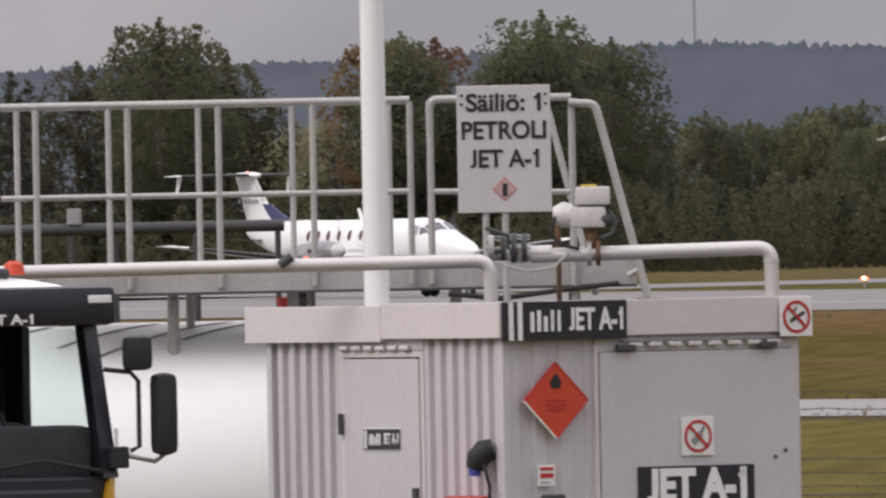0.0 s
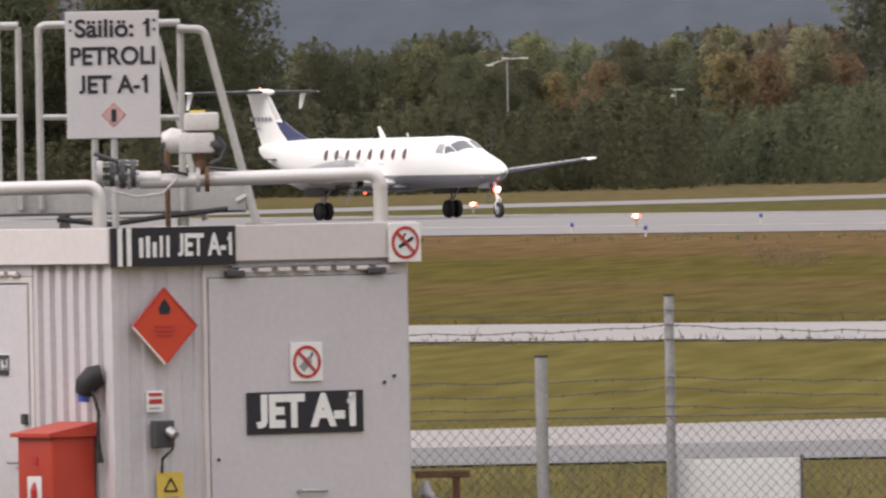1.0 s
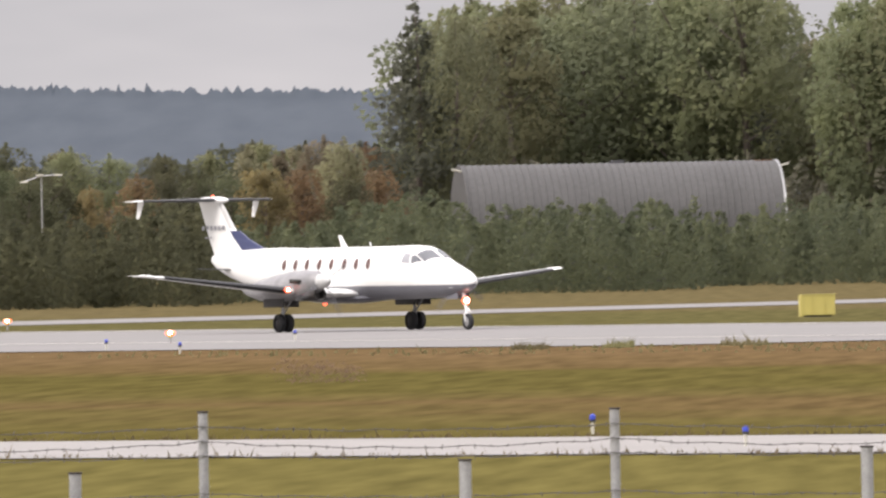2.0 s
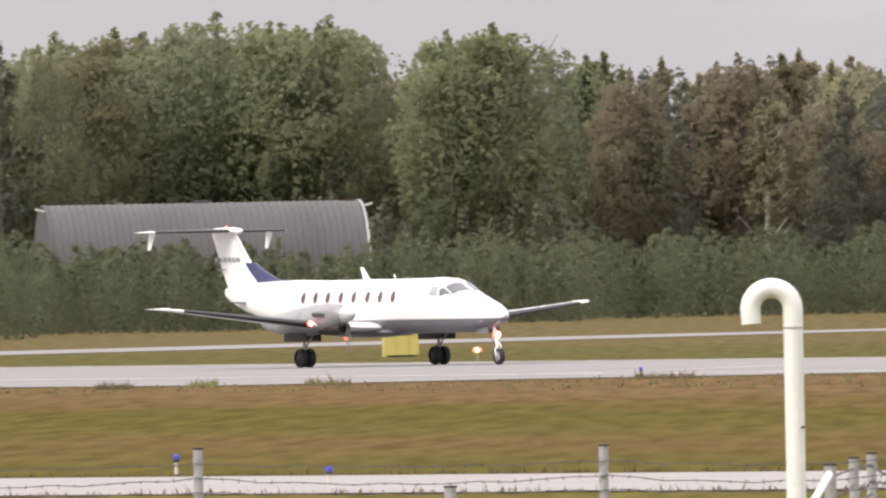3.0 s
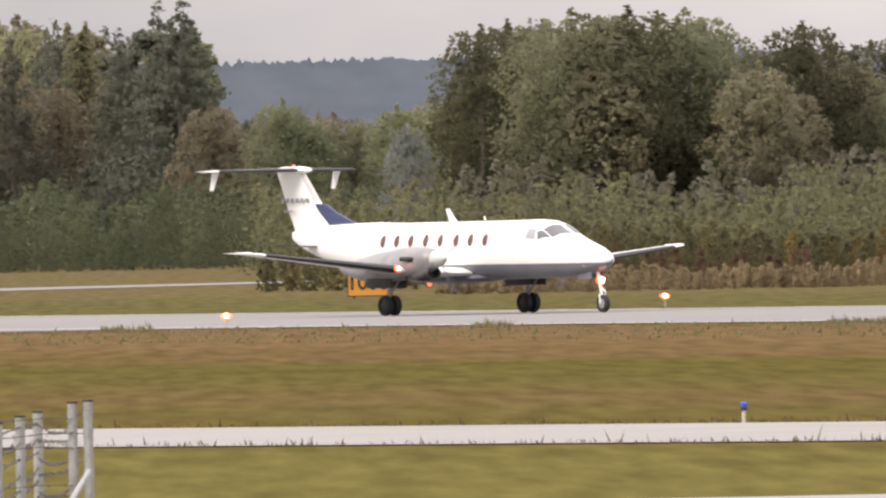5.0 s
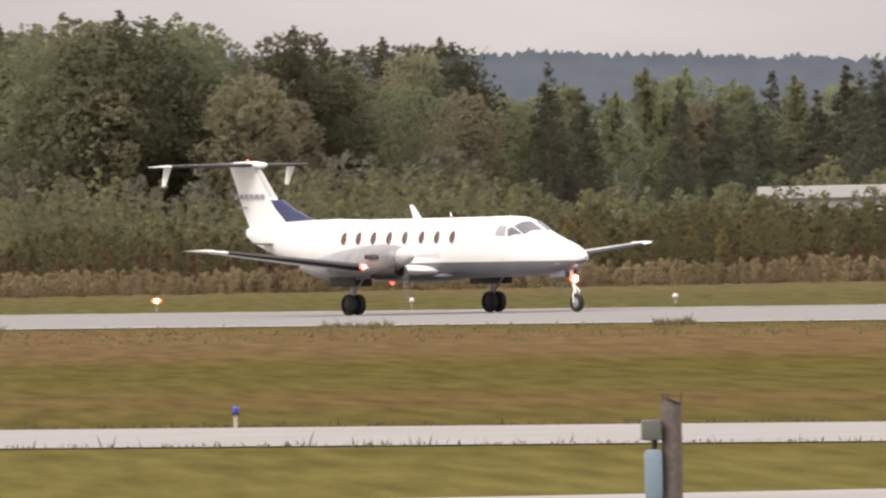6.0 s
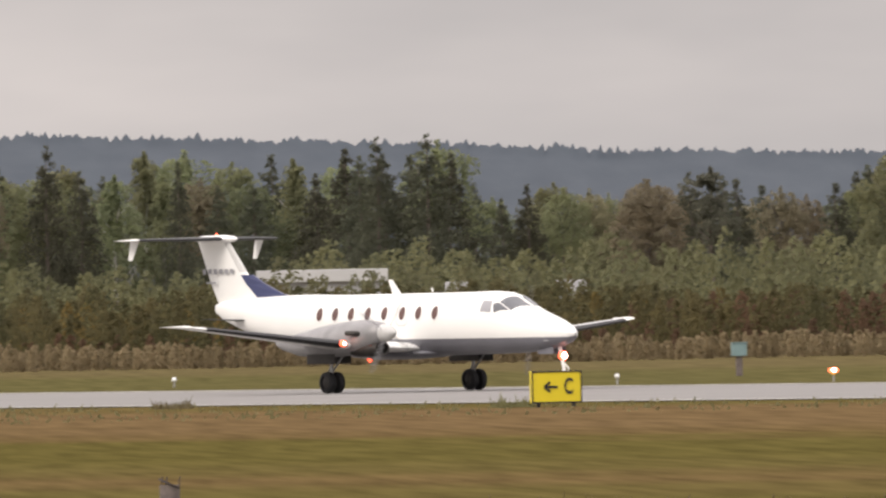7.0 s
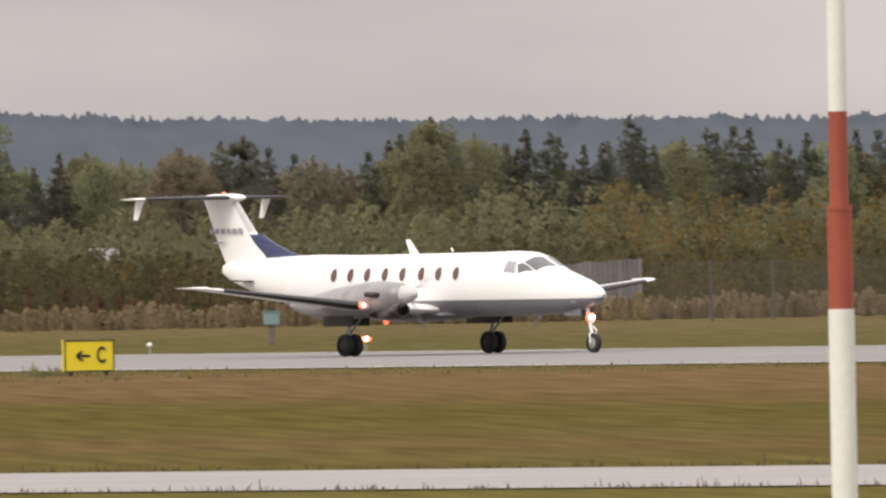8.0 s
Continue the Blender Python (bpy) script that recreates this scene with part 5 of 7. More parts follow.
def build_gantry():
    g = new("loading_gantry")
    tagged(g, "grey steel loading gantry with tubular handrails over the tank", "gantry")
    d0, d1, left, right = 137.0, 137.8, -2.85, 1.42
    part("walkway", box(0, 1, 0, 1, 0, 1, 0, None), GALV, g, "grating walkway", False,
         Matrix.Translation(gantry(left, d0, 2.93)) @ Matrix.Rotation(-GA, 4, "Z") @ Matrix.Diagonal((right - left, d1 - d0, 0.05, 1)))
    for d in (d0 - 0.03, d1):
        part("edge_beam", box(0, right - left, 0, 0.03, 0, 0.17, 0.004), GALV, g, "", False, Matrix.Translation(gantry(left, d, 2.82)) @ Matrix.Rotation(-GA, 4, "Z"))
    part("lower_flange", box(0, right - left, -0.05, 0.08, 0, 0.015), SHED_DARK, g, "", False, Matrix.Translation(gantry(left, d0 - 0.03, 2.805)) @ Matrix.Rotation(-GA, 4, "Z"))
    fronts = [-2.61, -1.99, -1.38, -0.745, -0.09]
    for s in fronts:
        part("rail_post", rod([gantry(s, d0 - 0.05, 2.85), gantry(s, d0 - 0.05, 4.08)], 0.022, 10), GALV, g, "", True)
        part("rail_post", rod([gantry(s - 0.145, d1, 2.9), gantry(s - 0.145, d1, 4.08)], 0.02, 10), GALV, g, "", True)
    for d in (d0 - 0.05, d1):
        for z, r in ((4.09, 0.026), (3.475, 0.02)):
            part("handrail", rod([gantry(left, d, z), gantry(-0.09, d, z + 0.0)], r, 10), GALV, g, "", True)
    # second rail bay and stair rail
    for s in (0.045, 1.0):
        part("rail_post", rod([gantry(s, d0 - 0.05, 2.7 if s > 0.5 else 2.85), gantry(s, d0 - 0.05, 4.08)], 0.024, 10), GALV, g, "", True)
    part("handrail", rod(bend(gantry(0.045, d0 - 0.05, 3.9), gantry(0.045, d0 - 0.05, 4.09), gantry(1.0, d0 - 0.05, 4.09), 0.06), 0.026, 10), GALV, g, "", True)
    part("handrail", rod([gantry(0.045, d0 - 0.05, 3.47), gantry(1.0, d0 - 0.05, 3.45)], 0.02, 10), GALV, g, "", True)
    part("stair_rail", rod(bend(gantry(0.98, d0 - 0.1, 4.05), gantry(1.16, d0 - 0.1, 4.04), gantry(1.5, d0 - 0.1, 2.7), 0.05), 0.028, 10), GALV, g, "sloping stair rail", True)
    part("stair_rail", rod([gantry(0.85, d1, 4.0), gantry(1.15, d1, 2.75)], 0.022, 10), GALV, g, "", True)
    part("rail_foot", rod([gantry(1.36, d0 - 0.1, 2.88), gantry(1.47, d0 - 0.1, 2.94)], 0.02, 8), GALV, g)
    for i in range(7):
        part("stair_tread", box(0, 0.2, 0, 0.7, 0, 0.03), GALV, g, "", False, Matrix.Translation(gantry(1.42 + 0.05 * i, d0, 2.7 - 0.19 * i)) @ Matrix.Rotation(-GA, 4, "Z"))
    for s in (-1.71, -0.9, 0.2, 1.0):
        part("support_column", rod([gantry(s, d0 + 0.3, 2.3), gantry(s, d0 + 0.3, 2.83)], 0.04, 10), GALV, g, "", True)
    for s in (-1.6, -0.78):
        part("support_column", rod([gantry(s, d1 - 0.1, 2.5), gantry(s, d1 - 0.1, 2.83)], 0.03, 10), GALV, g, "", True)
    part("hose", rod([gantry(0.15, d0 - 0.1, 2.78), gantry(0.5, d0 - 0.1, 2.74), gantry(0.9, d0 - 0.1, 2.79), gantry(1.3, d0 - 0.1, 2.83)], 0.018, 8), BLACK, g, "black hose under the walkway", True)
    # tank sign
    ob = new("tank_sign")
    ob.matrix_basis = Matrix.Translation(gantry(0.54, 135.9, 3.745)) @ Matrix.Rotation(-GA, 4, "Z")
    part("panel", box(-0.313, 0.313, -0.015, 0, -0.425, 0.425, 0.006), material("sign_panel_grey", (0.52, 0.5, 0.5), 0.5, 0, 0.06, 3.0), ob)
    lettering("Säiliö: 1", 0.165, SIGN_BLACK, ob, pose(0.0, -0.018, 0.305), 0.5, 0.004)
    lettering("PETROLI", 0.165, SIGN_BLACK, ob, pose(0.0, -0.018, 0.12), 0.565, 0.004)
    lettering("JET A-1", 0.165, SIGN_BLACK, ob, pose(0.0, -0.018, -0.07), 0.46, 0.004)
    part("hazard_mark", box(-0.058, 0.058, -0.016, -0.01, -0.058, 0.058), SIGN_RED, ob, "", False, pose(0, 0, -0.27) @ Matrix.Rotation(radians(45), 4, "Y"))
    part("hazard_mark", box(-0.053, 0.053, -0.02, -0.012, -0.053, 0.053), FADED_RED, ob, "", False, pose(0, 0, -0.27) @ Matrix.Rotation(radians(45), 4, "Y"))
    part("hazard_mark", box(-0.016, 0.016, -0.022, -0.012, -0.045, 0.04), SIGN_BLACK, ob, "", False, pose(0, -0.002, -0.27))
    for x in (-0.28, 0.28):
        for z in (0.36, 0.3):
            part("bolt", rod([(x, -0.02, z), (x, -0.012, z)], 0.01, 8), SIGN_BLACK, ob)
    for x in (-0.13, 0.0):
        part("sign_post", rod([(x, 0.02, -0.42), (x, 0.02, -1.14)], 0.024, 10), GALV, ob, "", True)
    tagged(ob, "grey tank sign with black Finnish lettering on posts", "sign")


ACTUATOR = material("actuator_paint", (0.6, 0.58, 0.56), 0.4, 0, 0.1, 9.0, 0.2, 60.0)


def build_pipes():
    p = new("delivery_pipe")
    d = 134.3
    part("pipe", rod(bend(gantry(-3.0, d, 2.985), gantry(0.43, d, 3.005), gantry(0.43, d, 2.55), 0.1), 0.046, 16), PIPE_PAINT, p, "pale painted pipe with elbow", True)
    part("pipe_clip", rod([gantry(-0.96, d - 0.05, 3.0), gantry(-0.88, d - 0.05, 3.06)], 0.03, 8), SHED_DARK, p)
    tagged(p, "long pale fuel pipe running along the gantry into the shed roof", "pipe")
    p = new("valve_pipe")
    d = 134.6
    part("pipe", rod(bend(gantry(0.7, d, 3.03), gantry(2.29, d, 3.055), gantry(2.29, d, 2.55), 0.1), 0.048, 16), PIPE_PAINT, p, "pale painted pipe with elbow", True)
    part("weld_collar", rod([gantry(2.29, d, 2.96), gantry(2.29, d, 2.98)], 0.053, 16), PIPE_PAINT, p, "", True)
    part("reducer", rod([gantry(0.62, d, 3.05), gantry(0.72, d, 3.05), gantry(0.84, d, 3.05)], [0.07, 0.05, 0.05], 16), PIPE_PAINT, p, "", True)
    for s, r in ((0.42, 0.09), (0.5, 0.085), (0.57, 0.1), (0.64, 0.095)):
        part("flange", rod([gantry(s, d, 3.085), gantry(s + 0.035, d, 3.085)], r, 20), GALV if s < 0.5 else SHED_DARK, p, "bolted pipe flange", True)
        for k in range(8):
            t = k * math.pi / 4
            c = gantry(s, d, 3.085) + (G_W * math.cos(t) + Vector((0, 0, math.sin(t)))) * r * 0.82
            part("flange_bolt", rod([c - G_R * 0.02, c + G_R * 0.055], 0.009, 6), STEEL, p)
    part("cock_handle", rod([gantry(0.4, d - 0.1, 3.22), gantry(0.55, d - 0.1, 3.17), gantry(0.55, d - 0.08, 3.08)], 0.014, 8), SHED_DARK, p)
    for s in (1.07, 1.13):
        part("valve_flange", rod([gantry(s, d, 3.04), gantry(s + 0.03, d, 3.04)], 0.085, 20), GALV if s < 1.1 else RUST, p, "bolted valve flange with rust", True)
    part("drain_hose", rod([gantry(0.52, d - 0.08, 2.97), gantry(0.68, d - 0.1, 2.93), gantry(0.85, d - 0.1, 2.95), gantry(0.95, d - 0.08, 3.05)], 0.008, 6), GALV, p, "", True)
    tagged(p, "pale pipe with bolted flanges and a motor valve over the shed", "pipe")
    v = new("valve_actuator")
    part("gearbox", box(-0.11, 0.13, -0.09, 0.09, -0.06, 0.08, 0.03), ACTUATOR, v, "", True)
    part("motor", rod([(-0.1, 0, 0.02), (-0.16, 0, 0.03), (-0.22, 0, 0.03)], [0.08, 0.085, 0.05], 18), ACTUATOR, v, "rounded end of the motor", True)
    part("control_box", box(-0.07, 0.16, -0.09, 0.09, 0.09, 0.21, 0.02), ACTUATOR, v, "white switch housing", True)
    part("cap", box(-0.03, 0.07, -0.06, 0.06, 0.21, 0.225, 0.004), SIGN_YELLOW, v)
    part("gland", rod([(0.1, -0.06, 0.0), (0.19, -0.06, -0.02)], 0.035, 10), SHED_DARK, v, "", True)
    part("conduit", rod([(0.15, -0.1, 0.05), (0.2, -0.1, -0.02), (0.17, -0.1, -0.1), (0.1, -0.1, -0.13)], 0.014, 8), SHED_DARK, v, "", True)
    part("cable", rod([(-0.2, -0.05, 0.02), (-0.24, -0.06, -0.08), (-0.18, -0.07, -0.17), (-0.05, -0.06, -0.2)], 0.012, 8), BLACK, v, "", True)
    part("stem", rod([(0.03, 0, -0.06), (0.03, 0, -0.2)], 0.04, 12), RUST, v, "rusty valve stem", True)
    v.matrix_basis = Matrix.Translation(gantry(1.07, 134.6, 3.27)) @ Matrix.Rotation(-GA, 4, "Z")
    tagged(v, "white electric valve actuator on the fuel pipe", "valve actuator")
    s = new("rusty_standpipe")
    part("pipe", rod([gantry(0.885, 134.9, 2.6), gantry(0.885, 134.9, 3.26)], 0.018, 10), RUST, s, "", True)
    part("foot", rod([gantry(0.885, 134.9, 2.6), gantry(0.885, 134.9, 2.63)], 0.05, 12), RUST, s)
    tagged(s, "thin rust-brown standpipe on the shed roof", "pipe")
    m = new("lamp_mast")
    part("shaft", rod([gantry(-0.33, 136.3, 0.0), gantry(-0.33, 136.3, 4.0), gantry(-0.33, 136.3, 9.0)], [0.095, 0.083, 0.07], 18), WHITE, m, "white painted steel shaft", True)
    part("base_plate", rod([gantry(-0.33, 136.3, 0.0), gantry(-0.33, 136.3, 0.03)], 0.2, 18), STEEL, m)
    tagged(m, "tall white painted lamp mast behind the shed", "mast")


def build_behind_tank():
    r = new("pipe_rack")
    dark = material("dark_rack_paint", (0.05, 0.05, 0.055), 0.6, 0, 0.2, 4.0)
    part("beam", rod([gantry(-4.0, 150, 3.24), gantry(-1.05, 150, 3.25)], 0.045, 10), dark, r, "long dark crossbeam", True)
    part("end_drop", rod([gantry(-1.1, 150, 3.24), gantry(-1.1, 150, 0.0)], 0.022, 8), dark, r)
    for s in (-3.9, -2.62, -2.3, -1.7):
        part("post", rod([gantry(s, 150, 0.0), gantry(s, 150, 3.24)], 0.025, 8), dark, r, "", True)
    part("lamp_box", box(-0.05, 0.05, -0.05, 0.05, 3.28, 3.4, 0.01), GREY_MARK, r, "small grey box on the beam", False, Matrix.Translation(gantry(-2.6, 150, 0)))
    tagged(r, "dark pipe rack behind the white storage tank", "pipe rack")
    for s, mat, label in ((-0.95, SIGN_RED, "red bucket on the tank under the walkway"), (-0.82, SHED_DARK, "dark bucket on the tank under the walkway")):
        b = new("bucket")
        part("pail", rod([gantry(s, 138.0, 2.6), gantry(s, 138.0, 2.62), gantry(s, 138.0, 2.76)], [0.05, 0.052, 0.068], 14), mat, b, "", True)
        part("rim", rod([gantry(s, 138.0, 2.755), gantry(s, 138.0, 2.77)], 0.072, 14), mat, b)
        tagged(b, label, "bucket")


build_tank()
build_behind_tank()
build_gantry()
build_pipes()

# ---- fuel truck ----
TRUCK_DARK = material("truck_dark_blue", (0.022, 0.022, 0.032), 0.3, 0, 0.15, 2.0)
TRUCK_YELLOW = material("truck_yellow", (0.65, 0.38, 0.02), 0.35, 0, 0.05, 2.0)
INTERIOR = material("truck_interior", (0.05, 0.05, 0.055), 0.85, 0, 0.2, 3.0)


def clear_glass(name, tint, rough=0.02):
    m = bpy.data.materials.new(name)
    m.use_nodes = True
    b = m.node_tree.nodes["Principled BSDF"]
    b.inputs["Base Color"].default_value = (*tint, 1)
    b.inputs["Roughness"].default_value, b.inputs["Transmission Weight"].default_value, b.inputs["IOR"].default_value = rough, 1.0, 1.02
    return m


GLASS = clear_glass("truck_glass", (0.82, 0.9, 0.88))


def build_truck():
    tr = new("fuel_truck")
    tr.matrix_basis = Matrix.Translation(gantry(-2.03, 131.2, 0)) @ Matrix.Rotation(-GA + radians(24), 4, "Z")
    W, D = 2.4, 1.75
    part("cab_floor", box(-W, 0, 0.08, D, 0.75, 1.68, 0.03), TRUCK_DARK, tr, "dark lower cab")
    part("grille", box(-W + 0.15, -0.15, -0.01, 0.08, 0.75, 1.6, 0.03), TRUCK_DARK, tr, "dark front panel")
    part("dashboard", box(-W + 0.08, -0.08, 0.14, 0.6, 1.66, 2.0, 0.06), INTERIOR, tr, "dark dashboard", True)
    part("cab_back", box(-W, 0, D - 0.05, D, 1.66, 2.85, 0.02), INTERIOR, tr, "dark rear cab wall")
    part("cab_side", box(-W, -W + 0.06, 0.1, D, 1.66, 2.85, 0.02), TRUCK_DARK, tr)
    part("pillar", loft([[(-0.07, 0.0, 1.66), (0.05, 0.04, 1.66), (0.05, 0.2, 1.66), (-0.07, 0.16, 1.66)], [(-0.13, 0.16, 2.66), (-0.02, 0.2, 2.66), (-0.02, 0.34, 2.66), (-0.13, 0.3, 2.66)]]), TRUCK_DARK, tr, "dark windscreen pillar")
    part("pillar", box(-0.06, 0.0, 1.38, D, 1.66, 2.8, 0.01), TRUCK_DARK, tr)
    part("door_skin", box(-0.05, 0.0, 0.1, 1.4, 1.2, 1.95, 0.01), TRUCK_DARK, tr, "dark cab door")
    part("side_window", box(-0.035, -0.028, 0.2, 1.38, 1.95, 2.62), GLASS, tr, "clear side window")
    part("windscreen", loft([[(x, 0.02 + 0.03 * (x + W / 2) ** 2 / 1.4, 1.68), (x, 0.17 + 0.03 * (x + W / 2) ** 2 / 1.4, 2.64)] for x in np.linspace(-W + 0.1, -0.1, 10)], closed=False), GLASS, tr, "tall clear windscreen", True)
    part("seat", box(-0.75, -0.25, 0.85, 1.1, 1.5, 2.02, 0.06), INTERIOR, tr, "dark seat back", True)
    part("steering_wheel", rod([(-0.72 + 0.22 * math.cos(t), 0.62 + 0.1 * math.sin(t), 2.0 + 0.2 * math.sin(t)) for t in (2 * math.pi * k / 24 for k in range(25))], 0.016, 8), INTERIOR, tr, "", True)
    part("roof", loft([[(x, y, z - 0.12 * (abs(x + W / 2) / (W / 2)) ** 4) for x in np.linspace(-W, 0, 13)] for y, z in ((0.16, 2.86), (0.4, 2.97), (1.1, 3.0), (D, 2.95))], closed=False), TANK_WHITE, tr, "white rounded cab roof", True)
    visor = part("visor", box(-W - 0.02, 0.03, -0.03, 0.3, 2.645, 2.9, 0.05), TRUCK_DARK, tr, "dark roof visor board", True)
    part("marker_lamp", box(-0.17, -0.01, -0.045, -0.02, 2.79, 2.84, 0.008), SIGN_WHITE, visor, "white marker lamp")
    lettering("JET A-1", 0.09, SIGN_WHITE, visor, pose(-0.74, -0.04, 2.69), 0.36, 0.003)
    part("wiper", rod([(-0.9, -0.01, 1.72), (-0.5, 0.0, 1.78), (-0.05, 0.02, 1.7)], 0.014, 6), BLACK, tr, "", True)
    part("front_bumper", box(-W - 0.02, 0.02, -0.1, 0.2, 0.4, 0.78, 0.05), TRUCK_YELLOW, tr, "", True)
    part("wing_panel", loft([[(-0.02, 0.02, 1.66), (0.05, 0.1, 1.66), (0.05, 1.3, 1.66), (-0.02, 1.3, 1.66)], [(-0.1, 0.0, 1.3), (0.03, 0.08, 1.3), (0.03, 1.3, 1.3), (-0.1, 1.3, 1.3)]]), TRUCK_YELLOW, tr, "yellow cab corner panel")
    beacon = part("beacon", rod([(-0.42, 0.6, 2.98), (-0.42, 0.6, 3.0), (-0.42, 0.6, 3.05), (-0.42, 0.6, 3.07)], [0.075, 0.07, 0.06, 0.03], 16), SIGN_ORANGE, tr, "orange roof beacon", True)
    part("aerial", rod([(-0.45, 0.6, 3.0), (-0.4, 0.62, 3.12)], 0.008, 6), BLACK, tr)
    part("air_horn", rod([(-0.75, 0.4, 3.0), (-0.55, 0.4, 2.99)], [0.02, 0.035], 10), SHED_DARK, tr)
    # mirrors on a bent arm
    arm = part("mirror_arm", rod([(-0.05, 0.02, 2.36), (0.12, -0.02, 2.34), (0.17, -0.03, 2.28), (0.17, -0.03, 1.86), (0.12, 0.0, 1.83)], 0.016, 8), BLACK, tr, "black bent mirror arm", True)
    part("wide_mirror", box(0.06, 0.26, -0.09, 0.0, 2.35, 2.57, 0.045), BLACK, arm, "black housing of the wide-angle mirror", True)
    part("main_mirror", box(0.27, 0.43, -0.1, 0.06, 1.8, 2.33, 0.06), BLACK, arm, "tall black main mirror housing", True)
    part("mirror_motor", box(0.4, 0.46, 0.0, 0.06, 2.02, 2.12, 0.015), BLACK, arm)
    part("lower_arm", rod([(0.0, 0.02, 1.78), (0.1, 0.0, 1.8), (0.3, 0.02, 1.76), (0.43, 0.04, 1.84), (0.45, 0.04, 2.08)], 0.016, 8), STEEL, arm, "steel lower mirror arm", True)
    part("hinge_block", box(-0.02, 0.1, -0.03, 0.06, 1.72, 1.86, 0.012), BLACK, arm)
    part("sticker", box(0.0, 0.03, -0.006, 0.0, 1.85, 1.98), SIGN_WHITE, tr, "small white sticker on the pillar", False, pose(0.005, 0.0, 0))
    # body behind
    part("chassis", box(-W + 0.4, -0.4, D, 7.0, 0.6, 0.9, 0.02), TRUCK_DARK, tr)
    for y in (0.75, 5.2):
        for x in (-W + 0.12, -0.42):
            wh = part("wheel", rod([(x, y, 0.5), (x + 0.3, y, 0.5)], 0.3, 20), STEEL, tr, "", True)
            part("tyre", loft([[(x + 0.15 + w, y + r * math.cos(t), 0.5 + r * math.sin(t)) for w, r in ((-0.14, 0.3), (-0.15, 0.42), (-0.1, 0.5), (0.1, 0.5), (0.15, 0.42), (0.14, 0.3))] for t in (2 * math.pi * k / 28 for k in range(29))], closed=False), TYRE, wh, "", True)
    tagged(tr, "dark-cabbed fuel truck with orange roof beacon parked beside the tank", "truck")


build_truck()
# ---- fences ----
FENCE = material("fence_post_zinc", (0.4, 0.4, 0.4), 0.55, 0.4, 0.15, 6.0, 0.1, 40.0)
WIRE = material("fence_wire", (0.14, 0.13, 0.13), 0.6, 0.4, 0.2, 8.0)
CAP = material("post_cap", (0.05, 0.04, 0.04), 0.8)
WOOD = material("grey_wood", (0.17, 0.14, 0.13), 0.85, 0, 0.25, 6.0, 0.4, 30.0)


def fence_post(fence, bearing, dist, top, r=0.036, bands=False):
    a = spot(bearing, dist)
    ob = part("post", rod([a, a + Vector((0, 0, top))], r, 12), FENCE, fence, "galvanised steel post", True)
    part("cap", rod([a + Vector((0, 0, top)), a + Vector((0, 0, top + 0.012))], r * 1.15, 12), CAP, ob, "dark post cap")
    if bands:
        for z in (top - 0.08, top - 0.2, top - 0.52, top - 0.65):
            part("wire_band", rod([a + Vector((0, 0, z)), a + Vector((0, 0, z + 0.015))], r * 1.08, 12), FENCE, ob, "", True)
    return ob


def strand(fence, p, q, sag, barbs=True):
    """A barbed strand with a little sag and short barbs."""
    p, q = Vector(p), Vector(q)
    n = max(6, int((q - p).length * 5))
    pts = [p.lerp(q, i / n) + Vector((0, 0, -sag * 4 * (i / n) * (1 - i / n) + 0.008 * math.sin(i * 2.3))) for i in range(n + 1)]
    bm = rod(pts, 0.0045, 4)
    if barbs:
        k = int((q - p).length / 0.11)
        for i in range(k):
            c = p.lerp(q, (i + 0.5) / k) + Vector((0, 0, -sag * 4 * ((i + 0.5) / k) * (1 - (i + 0.5) / k)))
            t = RNG.uniform(0, 3)
            d = Vector((math.cos(t) * 0.6, 0, math.sin(t))) * 0.018
            rod([c - d, c + d], 0.004, 3, bm)
    return part("barbed_wire", bm, WIRE, fence)


